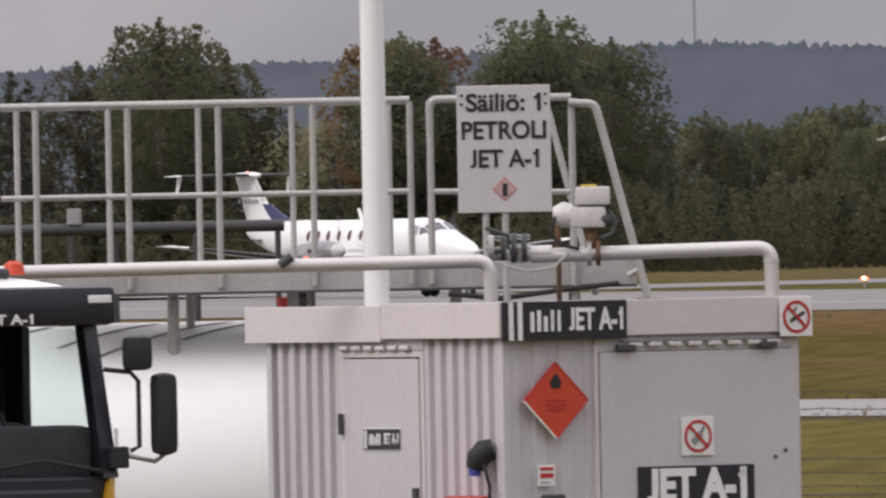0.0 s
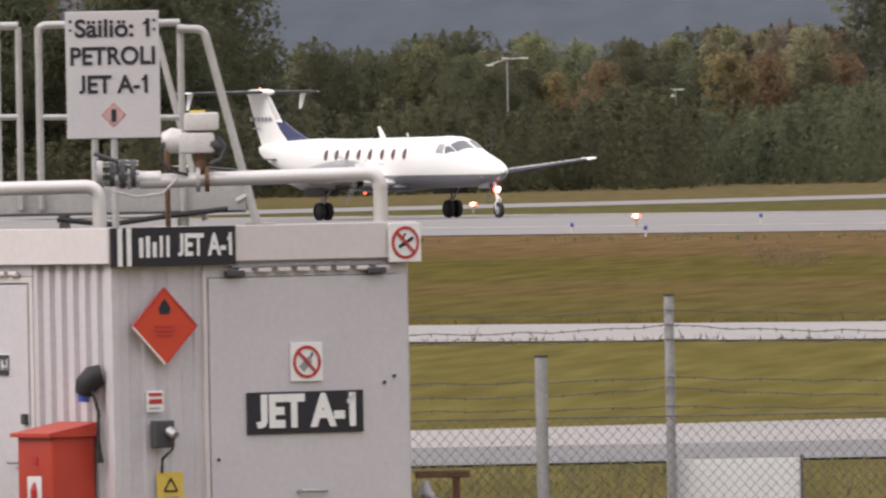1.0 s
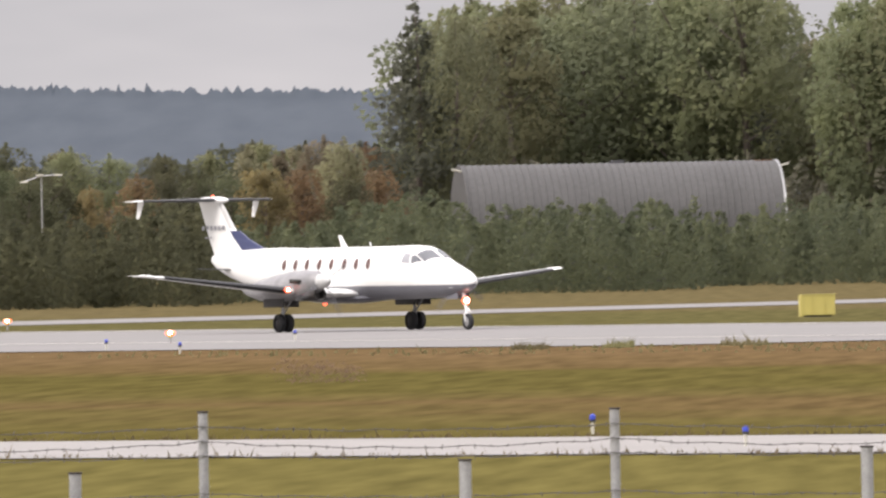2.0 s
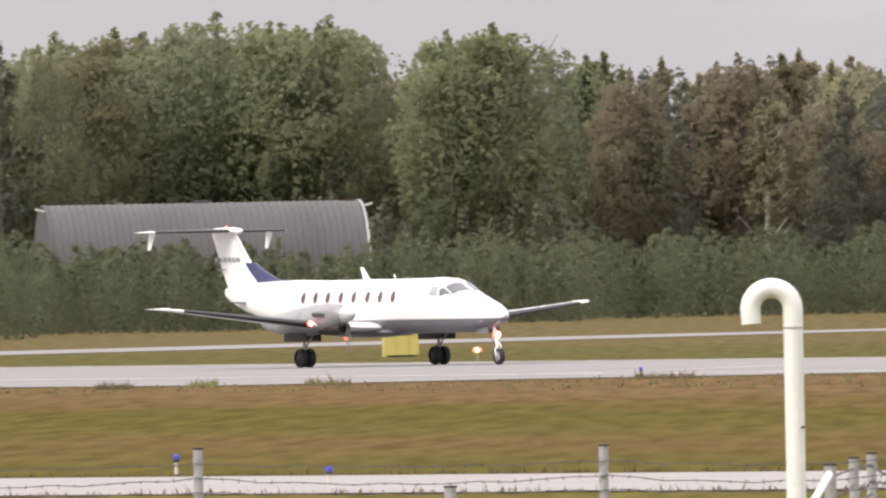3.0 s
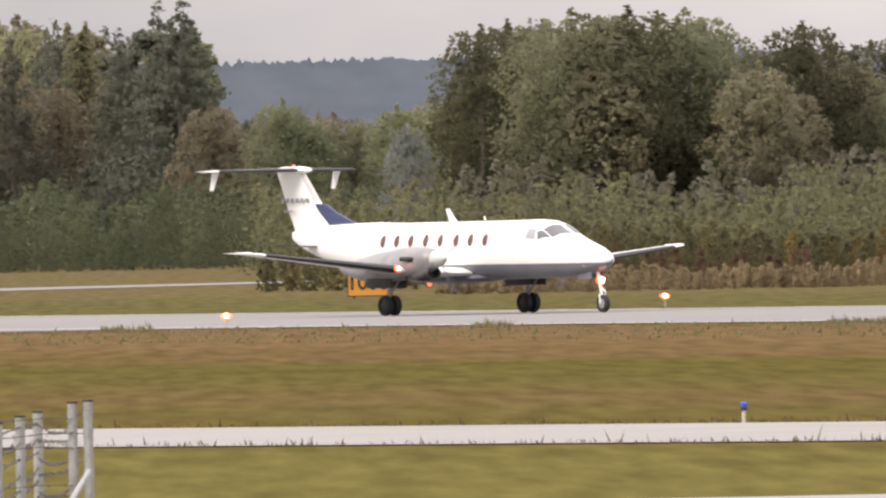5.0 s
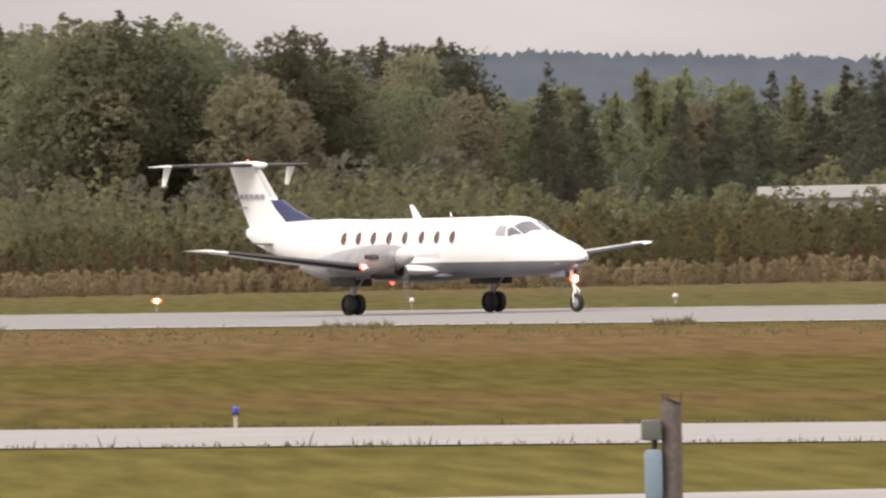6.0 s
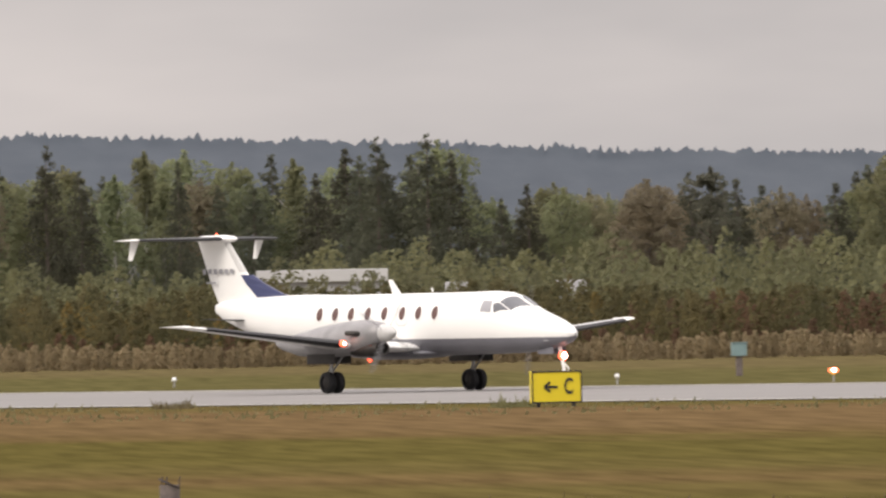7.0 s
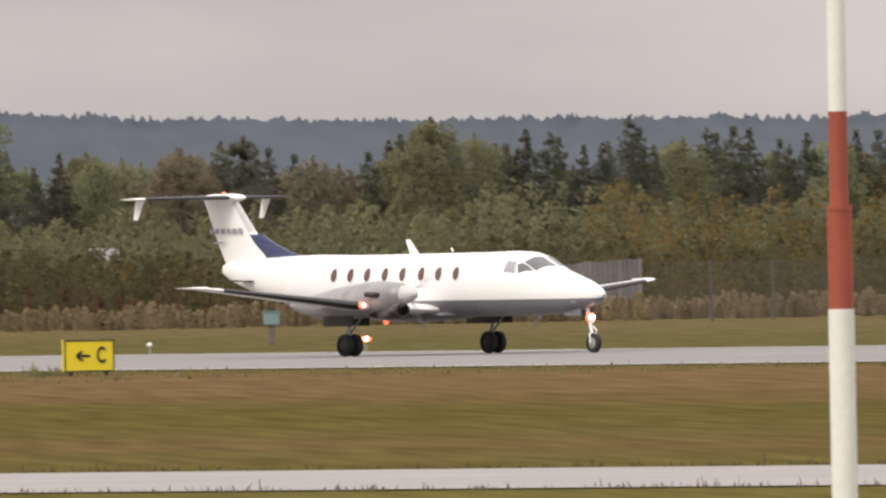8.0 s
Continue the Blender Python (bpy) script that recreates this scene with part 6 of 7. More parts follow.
def build_fence():
    high = new("barbed_wire_fence")
    posts = ((-4.44, 2.18), (-3.281, 2.16), (-2.122, 2.13), (-0.98, 2.1), (-0.128, 2.07), (-0.084, 2.08))
    for b, z in posts:
        fence_post(high, b, 140, z, 0.034, True)
    for (b0, z0), (b1, z1) in zip(posts[:-2], posts[1:-1]):
        for dz, sag in ((0.1, 0.03), (0.2, 0.05), (0.3, 0.02), (0.56, 0.03), (0.63, 0.06), (0.76, 0.02)):
            p, q = spot(b0, 139.96, z0 - dz), spot(b1, 139.96, z1 - dz)
            strand(high, p, q, sag)
    for k in range(9):
        strand(high, spot(-0.128, 140, 2.0 - 0.11 * k), spot(-0.084, 140, 1.98 - 0.11 * k), 0.02 * (k % 3))
    part("brace", rod([spot(-0.085, 139.9, 1.6), spot(-0.19, 138.5, 1.2)], 0.02, 8), FENCE, high, "sloping steel brace", True)
    tagged(high, "tall fence of zinc posts strung with barbed wire", "fence")
    low = new("chain_link_fence")
    posts = ((-4.76, 1.74), (-3.644, 1.76), (-2.545, 1.8), (-1.413, 1.84), (-0.343, 1.94))
    for b, z in posts:
        fence_post(low, b, 139.6, z, 0.043)
    for b, d, z in ((-0.276, 141, 1.97), (-0.226, 143, 1.98)):
        fence_post(low, b, d, z, 0.036)
    part("brace", rod([spot(-0.345, 139.5, 1.88), spot(-0.43, 138.6, 1.55), spot(-0.6, 137.0, 0.9)], 0.026, 10), TANK_WHITE, low, "white sloping brace", True)
    for k in range(7):
        strand(low, spot(-0.343, 139.6, 1.86 - 0.12 * k), spot(-0.276, 141, 1.9 - 0.11 * k), 0.03 * (k % 2))
        strand(low, spot(-0.276, 141, 1.9 - 0.12 * k), spot(-0.226, 143, 1.9 - 0.1 * k), 0.04 * (k % 2))
        strand(low, spot(-0.226, 143, 1.9 - 0.12 * k), spot(-0.128, 140.2, 1.9 - 0.1 * k), 0.05 * ((k + 1) % 2))
    # chain link: two families of crossing wires
    a, b = spot(-4.76, 139.66), spot(-0.343, 139.66)
    n = int((b - a).length / 0.072)
    top = 1.34
    bm = bmesh.new()
    me = []
    for fam in (1, -1):
        for i in range(-18, n + 18):
            x0, x1 = i * 0.072, i * 0.072 + fam * top * 0.92
            z0, z1 = 0.02, top
            if fam > 0 and x0 < 0:
                z0, x0 = z0 + (0 - x0) / (x1 - x0) * (z1 - z0), 0
            if x1 > (b - a).length or x0 > (b - a).length or x1 < 0 or x0 < 0:
                continue
            d = (b - a).normalized()
            off = Vector((0, 0.004 * fam, 0))
            p, q = a + d * x0 + off + Vector((0, 0, z0)), a + d * x1 + off + Vector((0, 0, z1))
            side, back = d * 0.0022, Vector((0, 0.004, 0))
            v = [bm.verts.new(w) for w in (p - side, p + side, p + back, q - side, q + side, q + back)]
            for f in ((0, 1, 4, 3), (1, 2, 5, 4), (2, 0, 3, 5)):
                bm.faces.new([v[k] for k in f])
    part("wire_mesh", bm, WIRE, low, "diamond wire mesh")
    for z in (0.05, 0.7, top):
        part("line_wire", rod([a + Vector((0, 0, z)), b + Vector((0, 0, z))], 0.005, 5), WIRE, low)
    tagged(low, "chain-link wire fence on round zinc posts", "fence")
    board = new("fence_board")
    p, q = spot(-3.295, 140.05), spot(-2.91, 140.05)
    part("panel", box(0, (q - p).length, 0, 0.012, 0.28, 1.03, 0.003), SIGN_WHITE, board, "", False, Matrix.Translation(p) @ Matrix.Rotation(math.atan2(q.y - p.y, q.x - p.x), 4, "Z"))
    for b in (-3.29, -2.915):
        part("tie", rod([spot(b, 140.03, 0.0), spot(b, 140.03, 1.05)], 0.012, 6), WIRE, board)
    tagged(board, "blank pale board tied to the wire fence", "board")


def build_near_things():
    s = new("hydrant_stand")
    base = spot(-3.92, 136.5)
    part("beam", box(-0.2, 0.17, -0.04, 0.04, 1.0, 1.05, 0.005), RUST, s, "rusty crossbeam")
    part("leg", box(0.05, 0.1, -0.03, 0.03, 0.0, 1.0, 0.005), RUST, s, "rusty steel leg")
    part("pipe", rod([(-0.15, -0.02, 0.95), (-0.12, -0.02, 0.86), (-0.02, -0.02, 0.83), (0.0, -0.02, 0.7), (0.0, -0.02, 0.0)], 0.03, 10), STEEL, s, "short bent steel pipe", True)
    part("valve", rod([(-0.13, -0.05, 0.98), (-0.13, -0.05, 0.9), (-0.09, -0.05, 0.86)], [0.03, 0.05, 0.04], 12), STEEL, s, "", True)
    s.matrix_basis = Matrix.Translation(base)
    tagged(s, "rusty stand with small steel valves beside the shed", "pipe stand")
    # vent pipe with its crook
    v = new("vent_pipe")
    at = spot(-0.439, 110)
    arc = [at + Vector((-0.115 + 0.115 * math.cos(t), 0, 3.1 + 0.115 * math.sin(t))) for t in np.linspace(0, math.pi * 1.02, 18)]
    part("pipe", rod([at, at + Vector((0, 0, 3.0))], 0.053, 20), PIPE_PAINT_LIGHT, v, "off-white painted steel pipe", True)
    part("crook", rod([at + Vector((0, 0, 3.0))] + arc + [arc[-1] + Vector((0.004, 0, -0.07))], [0.054] * 19 + [0.052], 20, None, False), PIPE_PAINT_LIGHT, v, "downturned pipe end", True)
    part("weld_collar", rod([at + Vector((0, 0, 2.995)), at + Vector((0, 0, 3.003))], 0.056, 20), STEEL, v)
    part("bolt", rod([at + Vector((0.04, -0.045, 2.46)), at + Vector((0.045, -0.06, 2.46))], 0.008, 8), CAP, v)
    tagged(v, "off-white vent pipe with a downturned crook", "vent pipe")
    # timber post with its boxes
    w = new("timber_post")
    at = spot(2.99, 110)
    part("post", rod([at, at + Vector((0.0, 0, 1.2)), at + Vector((0, 0, 2.28))], [0.062, 0.058, 0.056], 12), WOOD, w, "weathered grey timber", True)
    part("cap", rod([at + Vector((-0.005, 0, 2.28)), at + Vector((0.0, 0, 2.29))], 0.064, 12), CAP, w, "dark top plate")
    for x in (-0.045, -0.02, 0.05):
        part("nail", rod([at + Vector((x, -0.02, 2.28)), at + Vector((x + 0.005, -0.02, 2.325))], 0.004, 5), CAP, w)
    part("junction_box", box(-0.165, -0.06, -0.09, 0.02, 2.07, 2.18, 0.012), material("box_grey_green", (0.12, 0.13, 0.12), 0.6), w, "grey junction box", True, Matrix.Translation(at))
    part("junction_box", box(-0.15, -0.055, -0.09, 0.03, 1.75, 2.02, 0.025), material("box_blue_grey", (0.22, 0.3, 0.38), 0.45), w, "blue-grey lamp housing", True, Matrix.Translation(at))
    part("bracket", rod([at + Vector((-0.09, -0.03, 2.07)), at + Vector((-0.1, -0.03, 2.0))], 0.015, 8), CAP, w)
    tagged(w, "weathered timber post with small boxes fixed to it", "post")
    # banded pole
    b = new("banded_pole")
    at = spot(6.205, 70)
    red = material("pole_red", (0.33, 0.07, 0.04), 0.5, 0, 0.12, 6.0)
    z0 = 0.0
    for z, r0, mat, label in ((1.2, 0.046, red, ""), (3.11, 0.045, PIPE_PAINT_LIGHT, ""), (3.46, 0.043, red, "faded red band"), (3.79, 0.033, red, "faded red band"), (5.6, 0.032, PIPE_PAINT_LIGHT, "")):
        part("band", rod([at + Vector((0, 0, z0)), at + Vector((0, 0, z))], r0, 20), mat, b, label or ("white painted band" if mat is PIPE_PAINT_LIGHT else "faded red band"), True)
        z0 = z
    part("joint_collar", rod([at + Vector((0, 0, 3.45)), at + Vector((0, 0, 3.468))], 0.046, 20), red, b)
    tagged(b, "slim pole painted in red and white bands", "pole")


PIPE_PAINT_LIGHT = material("off_white_paint", (0.72, 0.74, 0.69), 0.4, 0, 0.06, 3.0, 0.03, 30.0)
build_fence()
build_near_things()

# ---- airfield signs and lights ----
SIGN_FIELD = material("field_sign_yellow", (0.72, 0.58, 0.02), 0.5, 0, 0.05, 3.0)
SIGN_AMBER = material("field_sign_orange", (0.6, 0.27, 0.03), 0.5, 0, 0.06, 3.0)
PALE_YELLOW = material("crate_yellow", (0.5, 0.43, 0.12), 0.6, 0, 0.1, 1.5)
LAMP_EDGE = glow("edge_lamp", (1.0, 0.17, 0.06), 2.2)
LAMP_CORE = glow("edge_lamp_core", (1.0, 0.8, 0.65), 12.0)
LAMP_BLUE = glow("blue_lamp", (0.035, 0.055, 0.34), 0.4)


def field_sign(name, label, bearing, dist, w, h, deep, mat, words, tw, th, turn, lift=0.1):
    ob = new(name)
    ob.matrix_basis = Matrix.Translation(spot(bearing, dist)) @ Matrix.Rotation(radians(-bearing + turn), 4, "Z")
    part("cabinet", box(-w / 2, w / 2, 0, deep, lift, lift + h, 0.02), mat, ob)
    for a in ((-w / 2, w / 2, -0.015, 0.0, lift, lift + 0.035), (-w / 2, w / 2, -0.015, 0, lift + h - 0.035, lift + h), (-w / 2, -w / 2 + 0.035, -0.015, 0, lift, lift + h), (w / 2 - 0.035, w / 2, -0.015, 0, lift, lift + h)):
        part("edge_trim", box(*a), SIGN_BLACK, ob, "black edge trim")
    for x in (-w * 0.35, w * 0.35):
        part("foot", box(x - 0.04, x + 0.04, deep * 0.3, deep * 0.7, 0, lift), SIGN_BLACK, ob)
    if words:
        lettering(words, th, SIGN_BLACK, ob, pose(tw[1], -0.02, lift + h / 2), tw[0], 0.012)
    return tagged(ob, label, "airfield sign")


c = field_sign("taxiway_sign", "yellow taxiway sign with a black arrow and letter C", 4.085, 506, 1.28, 0.8, 0.25, SIGN_FIELD, "C", (0.22, 0.3), 0.55, 12)
part("arrow", box(-0.32, 0.02, -0.02, -0.012, 0.47, 0.53), SIGN_BLACK, c)
for sz in (1, -1):
    part("arrow_head", box(0, 0.19, -0.02, -0.012, -0.03, 0.03), SIGN_BLACK, c, "", False, Matrix.Translation((-0.32, 0, 0.5)) @ Matrix.Rotation(radians(-40 * sz), 4, "Y"))
field_sign("distance_sign", "orange distance marker with black digits 1000", 0.716, 738, 1.62, 1.02, 0.15, SIGN_AMBER, "1000", (1.36, 0), 0.85, 0, 0.06)
y = new("yellow_crate")
y.matrix_basis = Matrix.Translation(spot(-1.543, 720)) @ Matrix.Rotation(radians(1.5 + 6), 4, "Z")
part("box_body", box(-0.58, 0.62, 0, 0.6, 0.06, 0.78, 0.02), PALE_YELLOW, y)
part("side_panel", box(-0.63, -0.5, -0.015, 0.6, 0.02, 0.76, 0.01), PALE_YELLOW, y)
for x in (-0.2, 0.25):
    part("rib", box(x - 0.015, x + 0.015, -0.02, 0.0, 0.08, 0.76), PALE_YELLOW, y)
part("lid", box(-0.6, 0.64, -0.02, 0.62, 0.78, 0.81, 0.005), PALE_YELLOW, y)
part("skid", box(-0.5, 0.5, 0.1, 0.5, 0.0, 0.06), SHED_DARK, y)
tagged(y, "faded yellow equipment box by the far runway edge", "equipment box")


def edge_light():
    """A runway edge light: stake, body and lit glass."""
    ob = new("runway_light")
    part("stake", rod([(0, 0, 0), (0, 0, 0.22)], 0.03, 8), STEEL, ob)
    part("housing", rod([(0, 0, 0.2), (0, 0, 0.27)], [0.07, 0.09], 12), SIGN_YELLOW, ob)
    # lens made oversize, the lamp's orange halo is built into its shape
    part("lens", rod([(0, 0, 0.27), (0, 0, 0.31), (0, 0, 0.38), (0, 0, 0.41)], [0.12, 0.15, 0.14, 0.06], 14), LAMP_EDGE, ob, "glowing orange lens widened to hold the lamp's halo", True)
    part("lamp_core", rod([(0, -0.155, 0.34), (0, -0.16, 0.34)], 0.06, 12), LAMP_CORE, ob, "bright lamp core")
    return tagged(ob, "lit orange runway edge light on a short stake", "runway light", "runway edge lights")


first = edge_light()
first.matrix_basis = Matrix.Translation((-36.7, 623.6, 0))
for x, yy in ((3.1, 572.1), (17.3, 640.5), (50.3, 591.0), (-16.0, 689.3), (-49.1, 734.2), (37.5, 520.5), (-75.0, 675.0), (84.0, 543.0)):
    copy_thing(first, Matrix.Translation((x, yy, 0)))


def taxi_light():
    ob = new("taxiway_light")
    part("stake", rod([(0, 0, 0), (0, 0, 0.2)], 0.028, 8), LINE, ob, "pale stake")
    part("housing", rod([(0, 0, 0.2), (0, 0, 0.24)], [0.05, 0.06], 12), SHED_DARK, ob)
    part("lens", rod([(0, 0, 0.24), (0, 0, 0.27), (0, 0, 0.31), (0, 0, 0.33)], [0.042, 0.05, 0.046, 0.02], 12), LAMP_BLUE, ob, "lit blue lens", True)
    return tagged(ob, "lit blue taxiway light on a pale stake", "taxiway light", "taxiway lights")


first = taxi_light()
first.matrix_basis = Matrix.Translation((-12.6, 330.4, 0))
for x, yy in ((-9.4, 307.0), (9.4, 305.4), (-36.9, 595.0), (-33.4, 572.0), (-33.2, 630.0), (-8.6, 566.0)):
    copy_thing(first, Matrix.Translation((x, yy, 0)))
for x, yy in ((33.0, 628.0), (44.5, 598.0), (25.0, 632.0)):
    d = new("runway_light")
    part("stake", rod([(0, 0, 0), (0, 0, 0.2)], 0.03, 8), STEEL, d)
    part("lens", rod([(0, 0, 0.2), (0, 0, 0.25), (0, 0, 0.32)], [0.07, 0.08, 0.04], 12), SIGN_WHITE, d, "unlit pale lens", True)
    d.matrix_basis = Matrix.Translation((x, yy, 0))
    tagged(d, "unlit white runway light on a short stake", "runway light", "unlit runway lights")
# painted lines of the taxiway mouth
sheet("taxi_line", [(-12.9, 592.0), (-8.2, 604.0), (-5.0, 617.0), (-4.6, 617.0), (-7.8, 604.0), (-12.5, 592.0)], 0.03, LINE, "curved pale guide line on the runway", "painted line")
strip("edge_line", -1600, 500, 334.0, 334.8, 0.028, LINE, "white edge line of the runway", "painted line")
strip("edge_line_far", -1600, 500, 376.2, 377.0, 0.028, LINE, "white edge line of the runway", "painted line")

# utility cabinet, hangar, buildings, lamp masts
u = new("utility_cabinet")
teal = material("cabinet_teal", (0.2, 0.3, 0.31), 0.5, 0, 0.1, 3.0)
part("cabinet", box(-0.24, 0.24, -0.12, 0.12, 0.62, 1.02, 0.02), teal, u)
part("post", box(-0.1, 0.1, -0.06, 0.06, 0.0, 0.62, 0.005), WOOD, u)
part("lid", box(-0.26, 0.26, -0.15, 0.15, 1.02, 1.05, 0.005), teal, u)
u.matrix_basis = Matrix.Translation(spot(4.6, 634))
tagged(u, "teal utility cabinet on a short post beyond the runway", "cabinet")


def build_hangar():
    h = new("arched_hangar")
    sheetm = material("hangar_sheet", (0.088, 0.086, 0.084), 0.7, 0.1, 0.15, 0.3, 0.1, 4.0)
    L, r = 18.4, 4.2
    prof = [(r * 0.95, 0.0)] + [(r * math.cos(t), 2.75 + r * math.sin(t)) for t in np.linspace(-0.25, math.pi + 0.25, 41)] + [(-r * 0.95, 0.0)]
    part("shell", loft([[(x, y, z) for y, z in prof] for x in np.linspace(-L / 2, L / 2, 3)], closed=False), sheetm, h, "grey arched sheet roof", True)
    for i in range(46):
        x = -L / 2 + 0.2 + i * (L - 0.4) / 45
        part("rib", loft([[(x - 0.05, y * 1.004, z), (x, y * 1.012, 2.75 + (z - 2.75) * 1.012), (x + 0.05, y * 1.004, z)] for y, z in prof], closed=False), sheetm, h)
    for x in (-L / 2, L / 2):
        part("end_wall", loft([[(x + q, y * 0.99, 2.75 + (z - 2.75) * 0.99) for y, z in prof] for q in (-0.05, 0.05)]), sheetm, h, "closed end wall")
        part("end_trim", rod([(x, y, z) for y, z in prof], 0.07, 6), STEEL if x > 0 else sheetm, h, "end trim of the roof sheet")
        part("lamp_bracket", rod([(x, -1.2, 6.6), (x + math.copysign(0.6, x), -1.2, 6.75)], 0.06, 6), LINE, h)
    part("roof_vent", box(-0.4, 0.4, -0.3, 0.3, 6.9, 7.1, 0.03), SHED_DARK, h)
    part("ridge_rust", box(L / 2 - 1.2, L / 2 - 0.3, -0.5, 0.5, 6.93, 7.0), RUST, h, "rusty patch on the ridge")
    h.matrix_basis = Matrix.Translation(spot(-2.1, 1172, 0)) @ Matrix.Rotation(radians(2.1 + 8), 4, "Z")
    tagged(h, "grey arched sheet-metal hangar half hidden by young trees", "hangar")


DULL_WHITE = material("weathered_white_paint", (0.45, 0.45, 0.46), 0.5, 0, 0.12, 1.0)


def build_far_buildings():
    b = new("low_building")
    wall, roof = material("white_render", (0.4, 0.4, 0.41), 0.8, 0, 0.08, 0.5), material("pale_roof", (0.5, 0.5, 0.5), 0.5, 0, 0.06, 0.5)
    part("wall", box(-2.6, 2.6, 0, 6, 0, 3.1), wall, b, "white wall")
    part("roof", box(-2.75, 2.75, -0.2, 6.2, 3.1, 3.62, 0.03), roof, b, "pale flat roof edge")
    for x in (-1.8, -0.4, 1.2):
        w = part("window", box(x, x + 0.9, -0.02, 0.05, 1.4, 2.5), CABIN_GLASS, b, "dark window")
        part("frame", box(x - 0.05, x + 0.95, -0.03, 0.0, 1.34, 1.4), roof, w)
    b.matrix_basis = Matrix.Translation(spot(3.43, 850)) @ Matrix.Rotation(radians(-3.4), 4, "Z")
    tagged(b, "low white building behind the shrubs", "building")
    for bearing, dist, wide in ((3.81, 840, 1.0), (4.13, 842, 1.3)):
        v = new("box_truck")
        part("cargo_box", box(-wide / 2, wide / 2, 0, 4.5, 0.9, 3.0, 0.05), DULL_WHITE, v, "white cargo box")
        part("chassis", box(-wide / 2 + 0.1, wide / 2 - 0.1, -1.5, 4.4, 0.5, 0.9), SHED_DARK, v)
        part("cab", box(-wide / 2 + 0.05, wide / 2 - 0.05, -1.6, -0.1, 0.7, 2.3, 0.15), DULL_WHITE, v, "white cab", True)
        part("windscreen", box(-wide / 2 + 0.15, wide / 2 - 0.15, -1.63, -1.55, 1.5, 2.1, 0.03), CABIN_GLASS, v)
        for x in (-wide / 2 + 0.1, wide / 2 - 0.35):
            for q in (-0.9, 3.2):
                part("wheel", rod([(x, q, 0.42), (x + 0.25, q, 0.42)], 0.42, 16), TYRE, v)
        v.matrix_basis = Matrix.Translation(spot(bearing, dist)) @ Matrix.Rotation(radians(-bearing), 4, "Z")
        tagged(v, "white box truck parked behind the shrubs", "truck")
    for bearing, dist, top, arm in ((-3.723, 1180, 6.9, 1.0), (-3.25, 1180, 4.9, 0.25)):
        m = new("apron_lamp")
        at = spot(bearing, dist)
        part("shaft", rod([at, at + Vector((0, 0, top))], 0.04, 8), STEEL, m, "grey mast")
        part("crossarm", rod([at + Vector((-arm, 0, top - 0.35)), at + Vector((0, 0, top - 0.05)), at + Vector((arm, 0, top))], 0.05, 6), STEEL, m)
        for x, z in ((-arm, -0.38), (-0.1, 0.0), (arm, 0.0)):
            part("lamp_head", box(x - 0.22, x + 0.22, -0.15, 0.15, top + z - 0.05, top + z + 0.05, 0.02), LINE, m, "pale lamp head", False, Matrix.Translation(at))
        tagged(m, "tall apron lamp with pale heads before the wood", "lamp post")
    m = new("radio_mast")
    at = spot(-4.291, 3760)
    part("lattice", rod([at, at + Vector((0, 0, 66))], [0.3, 0.2], 6), GREY_MARK, m, "pale grey lattice mast")
    for z in (46, 56):
        part("antenna", rod([at + Vector((0, 0, z)), at + Vector((0, 0, z + 2.5))], 0.5, 8), STEEL, m)
    tagged(m, "thin radio mast far away on the ridge", "mast")
    f = new("perimeter_fence")
    for i in range(6):
        a = spot(5.84 + 0.174 * i, 735)
        part("post", rod([a, a + Vector((0, 0, 2.2))], 0.05, 8), WIRE, f, "dull weathered fence post")
    for z in np.linspace(0.15, 2.15, 24):
        part("line_wire", rod([spot(5.66, 735, z), spot(6.77, 735, z)], 0.01, 4), WIRE, f)
    tagged(f, "tall wire perimeter fence before the shrubs", "fence")
    f = new("board_fence")
    slat_grey = material("grey_slat_paint", (0.17, 0.165, 0.17), 0.7, 0, 0.15, 1.5, 0.1, 20.0, 0.35)
    rng = np.random.default_rng(31)
    for i in range(34):
        k = i / 33
        a = spot(5.18 + 0.46 * k, 772)
        top = float(np.interp(k, (0, 0.3, 0.62, 1), (1.7, 1.76, 2.14, 2.25))) + rng.uniform(-0.03, 0.03)
        part("slat", box(-0.08, 0.08, -0.015, 0.015, 0.05, top, 0.004), slat_grey, f, "", False, Matrix.Translation(a + Vector((0, rng.uniform(-0.02, 0.02), 0))))
    for z in (0.5, 1.5):
        part("rail", rod([spot(5.18, 772.08, z), spot(5.64, 772.08, z)], 0.04, 6), slat_grey, f)
    for k in range(4):
        a = spot(5.2 + 0.14 * k, 772.15)
        part("post", rod([a, a + Vector((0, 0, 1.8))], 0.05, 8), FENCE, f)
    tagged(f, "grey upright board fence standing in straw grass before the shrubs", "fence")


build_hangar()
build_far_buildings()

# ---- grass ----


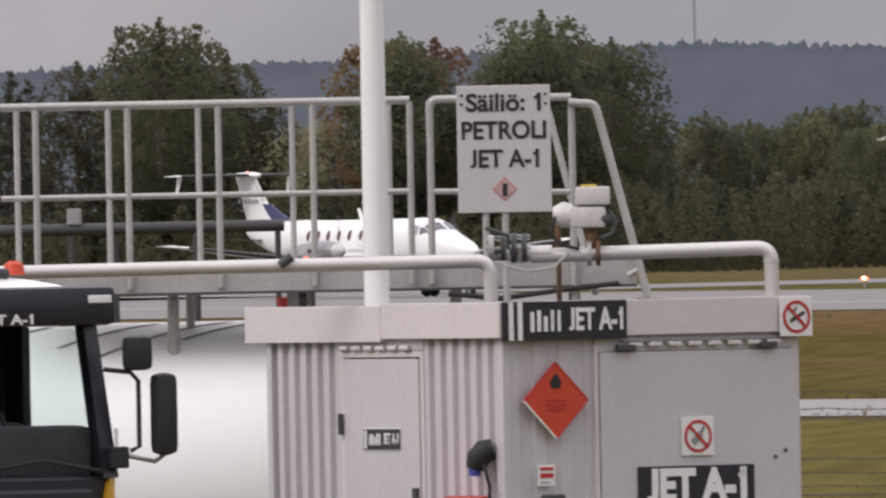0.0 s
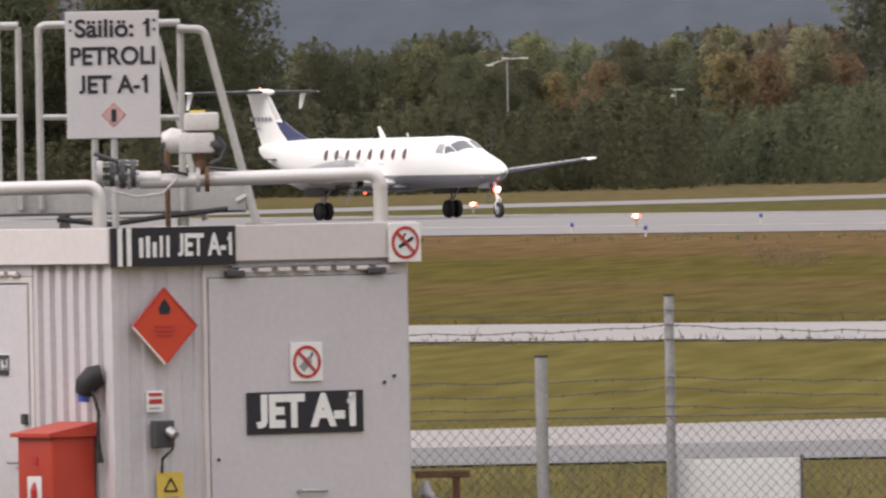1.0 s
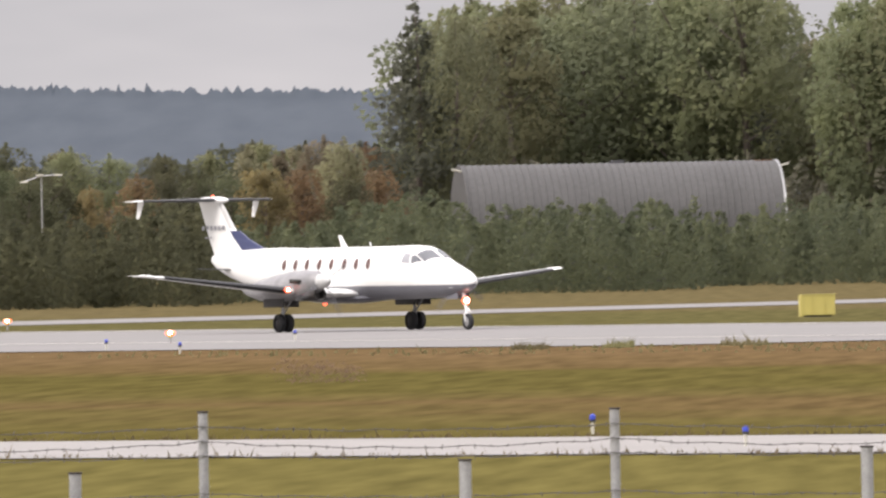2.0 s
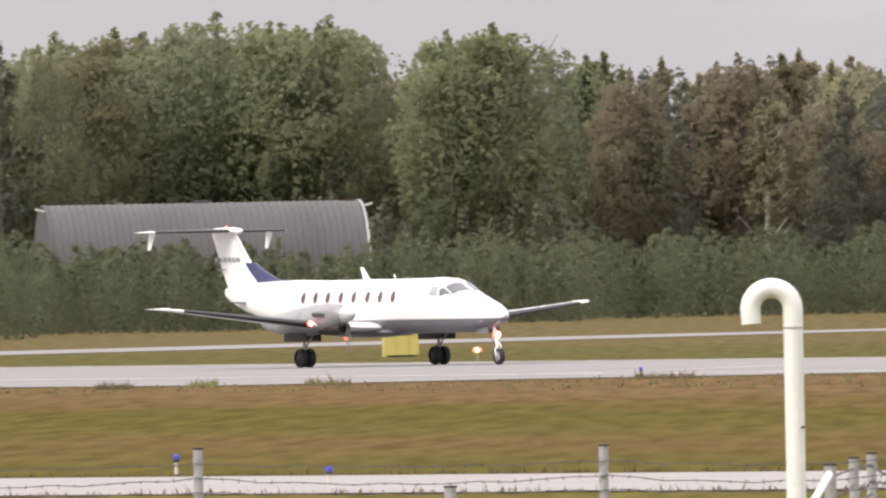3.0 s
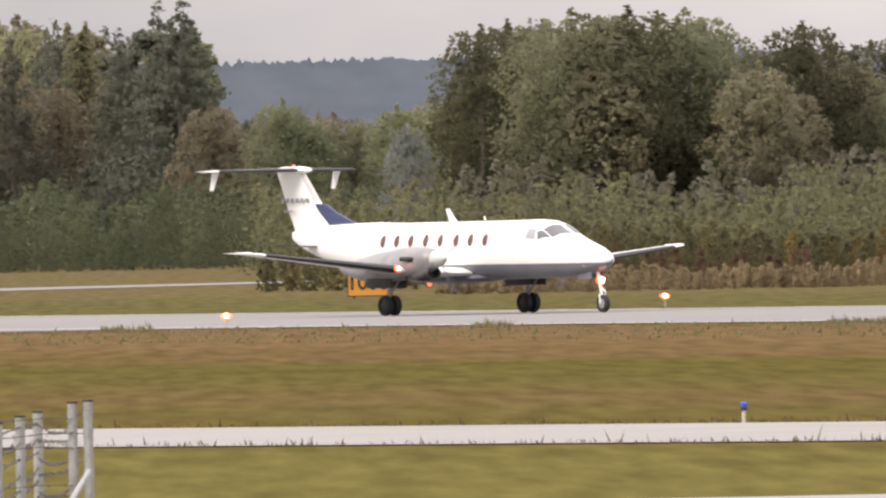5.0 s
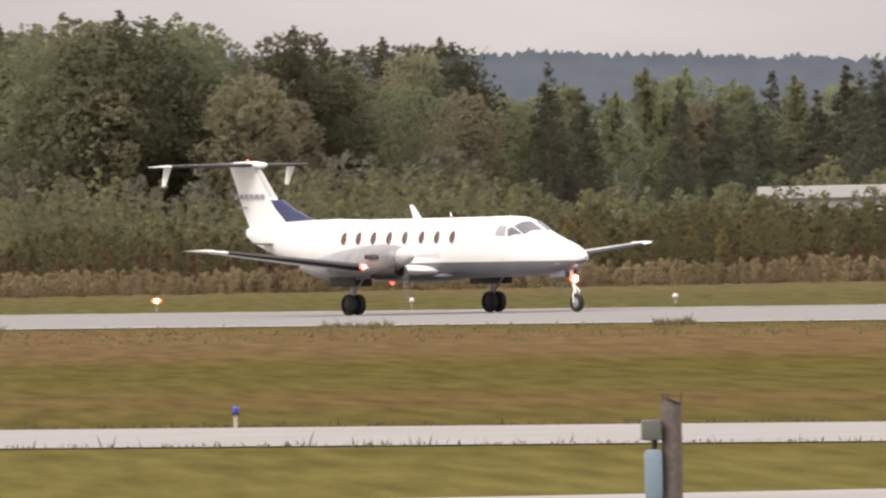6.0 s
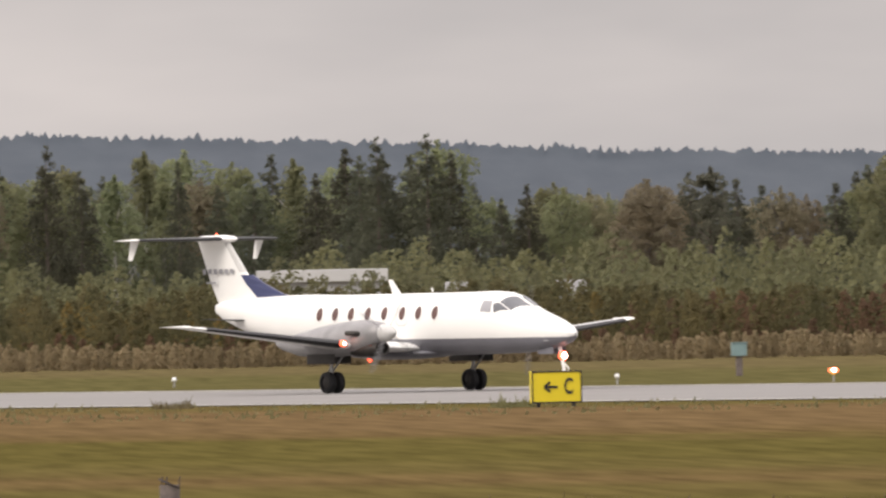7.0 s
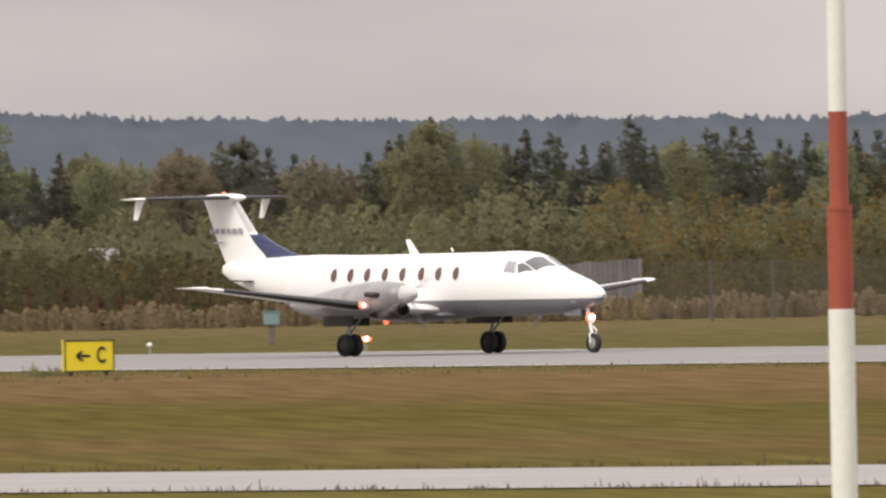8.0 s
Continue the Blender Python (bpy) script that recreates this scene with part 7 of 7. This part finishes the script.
def blades(name, count, area, high, wide, label, mat):
    """Upright grass blades, three to a tuft, strewn over an area given by a test."""
    x0, x1, y0, y1, keep = area
    x, y = RNG.uniform(x0, x1, count), RNG.uniform(y0, y1, count)
    ok = keep(x, y)
    x, y = x[ok], y[ok]
    k = len(x)
    h = high * RNG.gamma(4, 0.25, k)
    t, w = RNG.uniform(-1.3, 1.3, k), wide * RNG.uniform(0.6, 1.4, k)
    lx, ly = RNG.normal(0, 0.35, k) * h, RNG.normal(0, 0.35, k) * h
    a = np.stack([x - w * np.cos(t), y - w * np.sin(t), np.zeros(k)], 1)
    b = np.stack([x + w * np.cos(t), y + w * np.sin(t), np.zeros(k)], 1)
    c = np.stack([x + lx, y + ly, h], 1)
    v = np.stack([a, b, c], 1).reshape(-1, 3)
    up = np.repeat(np.stack([0.2 * np.sin(t), -0.3 * np.cos(t), np.full(k, 0.93)], 1), 3, axis=0)
    ob = mesh_object(name, v.tolist(), np.arange(3 * k).reshape(-1, 3).tolist(), mat, normals=up)
    return tagged(ob, label, "grass", kind="stuff")


def verge(x, y):
    v = math.sin(AH) * x + math.cos(AH) * y
    mouth = (x < 14) & (y > 566 + 0.1 * np.abs(x))
    return (v < 332.4) & (v > 295) & ~mouth & (np.abs(x) < 0.118 * y)


def road_edge(x, y):
    a, b = 291 - 0.95 * x - y, y - (314 - 0.93 * x)
    return (np.abs(x) < 0.118 * y + 2) & (((a > 0.2) & (a < 2.2)) | ((b > 0.2) & (b < 2.6)))


blades("road_edge_grass", 110000, (-45, 42, 240, 360, road_edge), 0.07, 0.02, "ragged grass along the service road", LEAF["weed"])
blades("verge_grass", 12000, (-70, 70, 480, 640, verge), 0.08, 0.05, "long straw grass along the runway edge", LEAF["weed"])


def near_strip(x, y):
    return (np.abs(x) < 0.118 * y + 1) & (y < 198)


blades("near_grass", 60000, (-24, 24, 140, 198, near_strip), 0.06, 0.012, "rough grass by the wire fence", LEAF["weed"])
for bearing, dist, wide in ((-2.35, 563, 0.5), (-2.1, 564, 0.4), (-1.75, 563, 0.6), (-0.8, 564, 0.8), (0.03, 561, 0.7), (1.06, 551, 0.5), (2.1, 541, 1.0), (3.0, 528, 0.5), (3.95, 509, 0.5)):
    at = spot(bearing, dist)
    blades("weed_tuft", 260, (at.x - wide, at.x + wide, at.y - 2, at.y, lambda x, y: y > 0), 0.13, 0.03, "low olive weeds on the runway verge", LEAF["weed"])
thicket("reed_tuft", ((-3.06, -2.84, 452, 8, 16, 0.5, 40),), "straw", "straw-brown reed tuft in the grass", 0.03, 0.8)
thicket("tall_shrubs", ((3.1, 4.4, 830, 8, 60, 3.65, 120),), "green", "taller green shrubs before the low building", 0.14)
thicket("straw_bank", ((0.9, 6.7, 752, 14, 420, 0.95, 100),), "straw", "pale straw-brown tall grass before the shrubs", 0.09)


# ---- what moves ----
# seconds, and how far along the runway the main wheels stand
ROLL = ((0.0, -627.0), (0.5, -612.7), (1.0, -598.8), (1.5, -585.1), (2.2, -566.1), (3.3, -537.4), (3.5, -532.2), (4.0, -519.6), (4.5, -507.2),
        (5.0, -495.2), (5.2, -490.5), (6.3, -465.0), (6.5, -460.5), (7.0, -449.5), (7.5, -438.8), (8.0, -428.2))


def motions():
    """The airplane rolls straight along the runway."""
    walk(plane, [(t, Matrix.Translation(along(u, 366, 0.02)) @ Matrix.Rotation(-AH, 4, "Z")) for t, u in ROLL])
    ticks = [k / FPS for k in range(8 * FPS + 1)]
    for w in WHEELS:
        at = w.location.copy()
        walk(w, [(t, Matrix.Translation(at) @ Matrix.Rotation(radians(83 * t * FPS), 4, "Y")) for t in ticks])
    for i, p in enumerate(PROPS):
        at = p.location.copy()
        walk(p, [(t, Matrix.Translation(at) @ Matrix.Rotation(radians(25 * i + 71 * t * FPS), 4, "X")) for t in ticks])


motions()
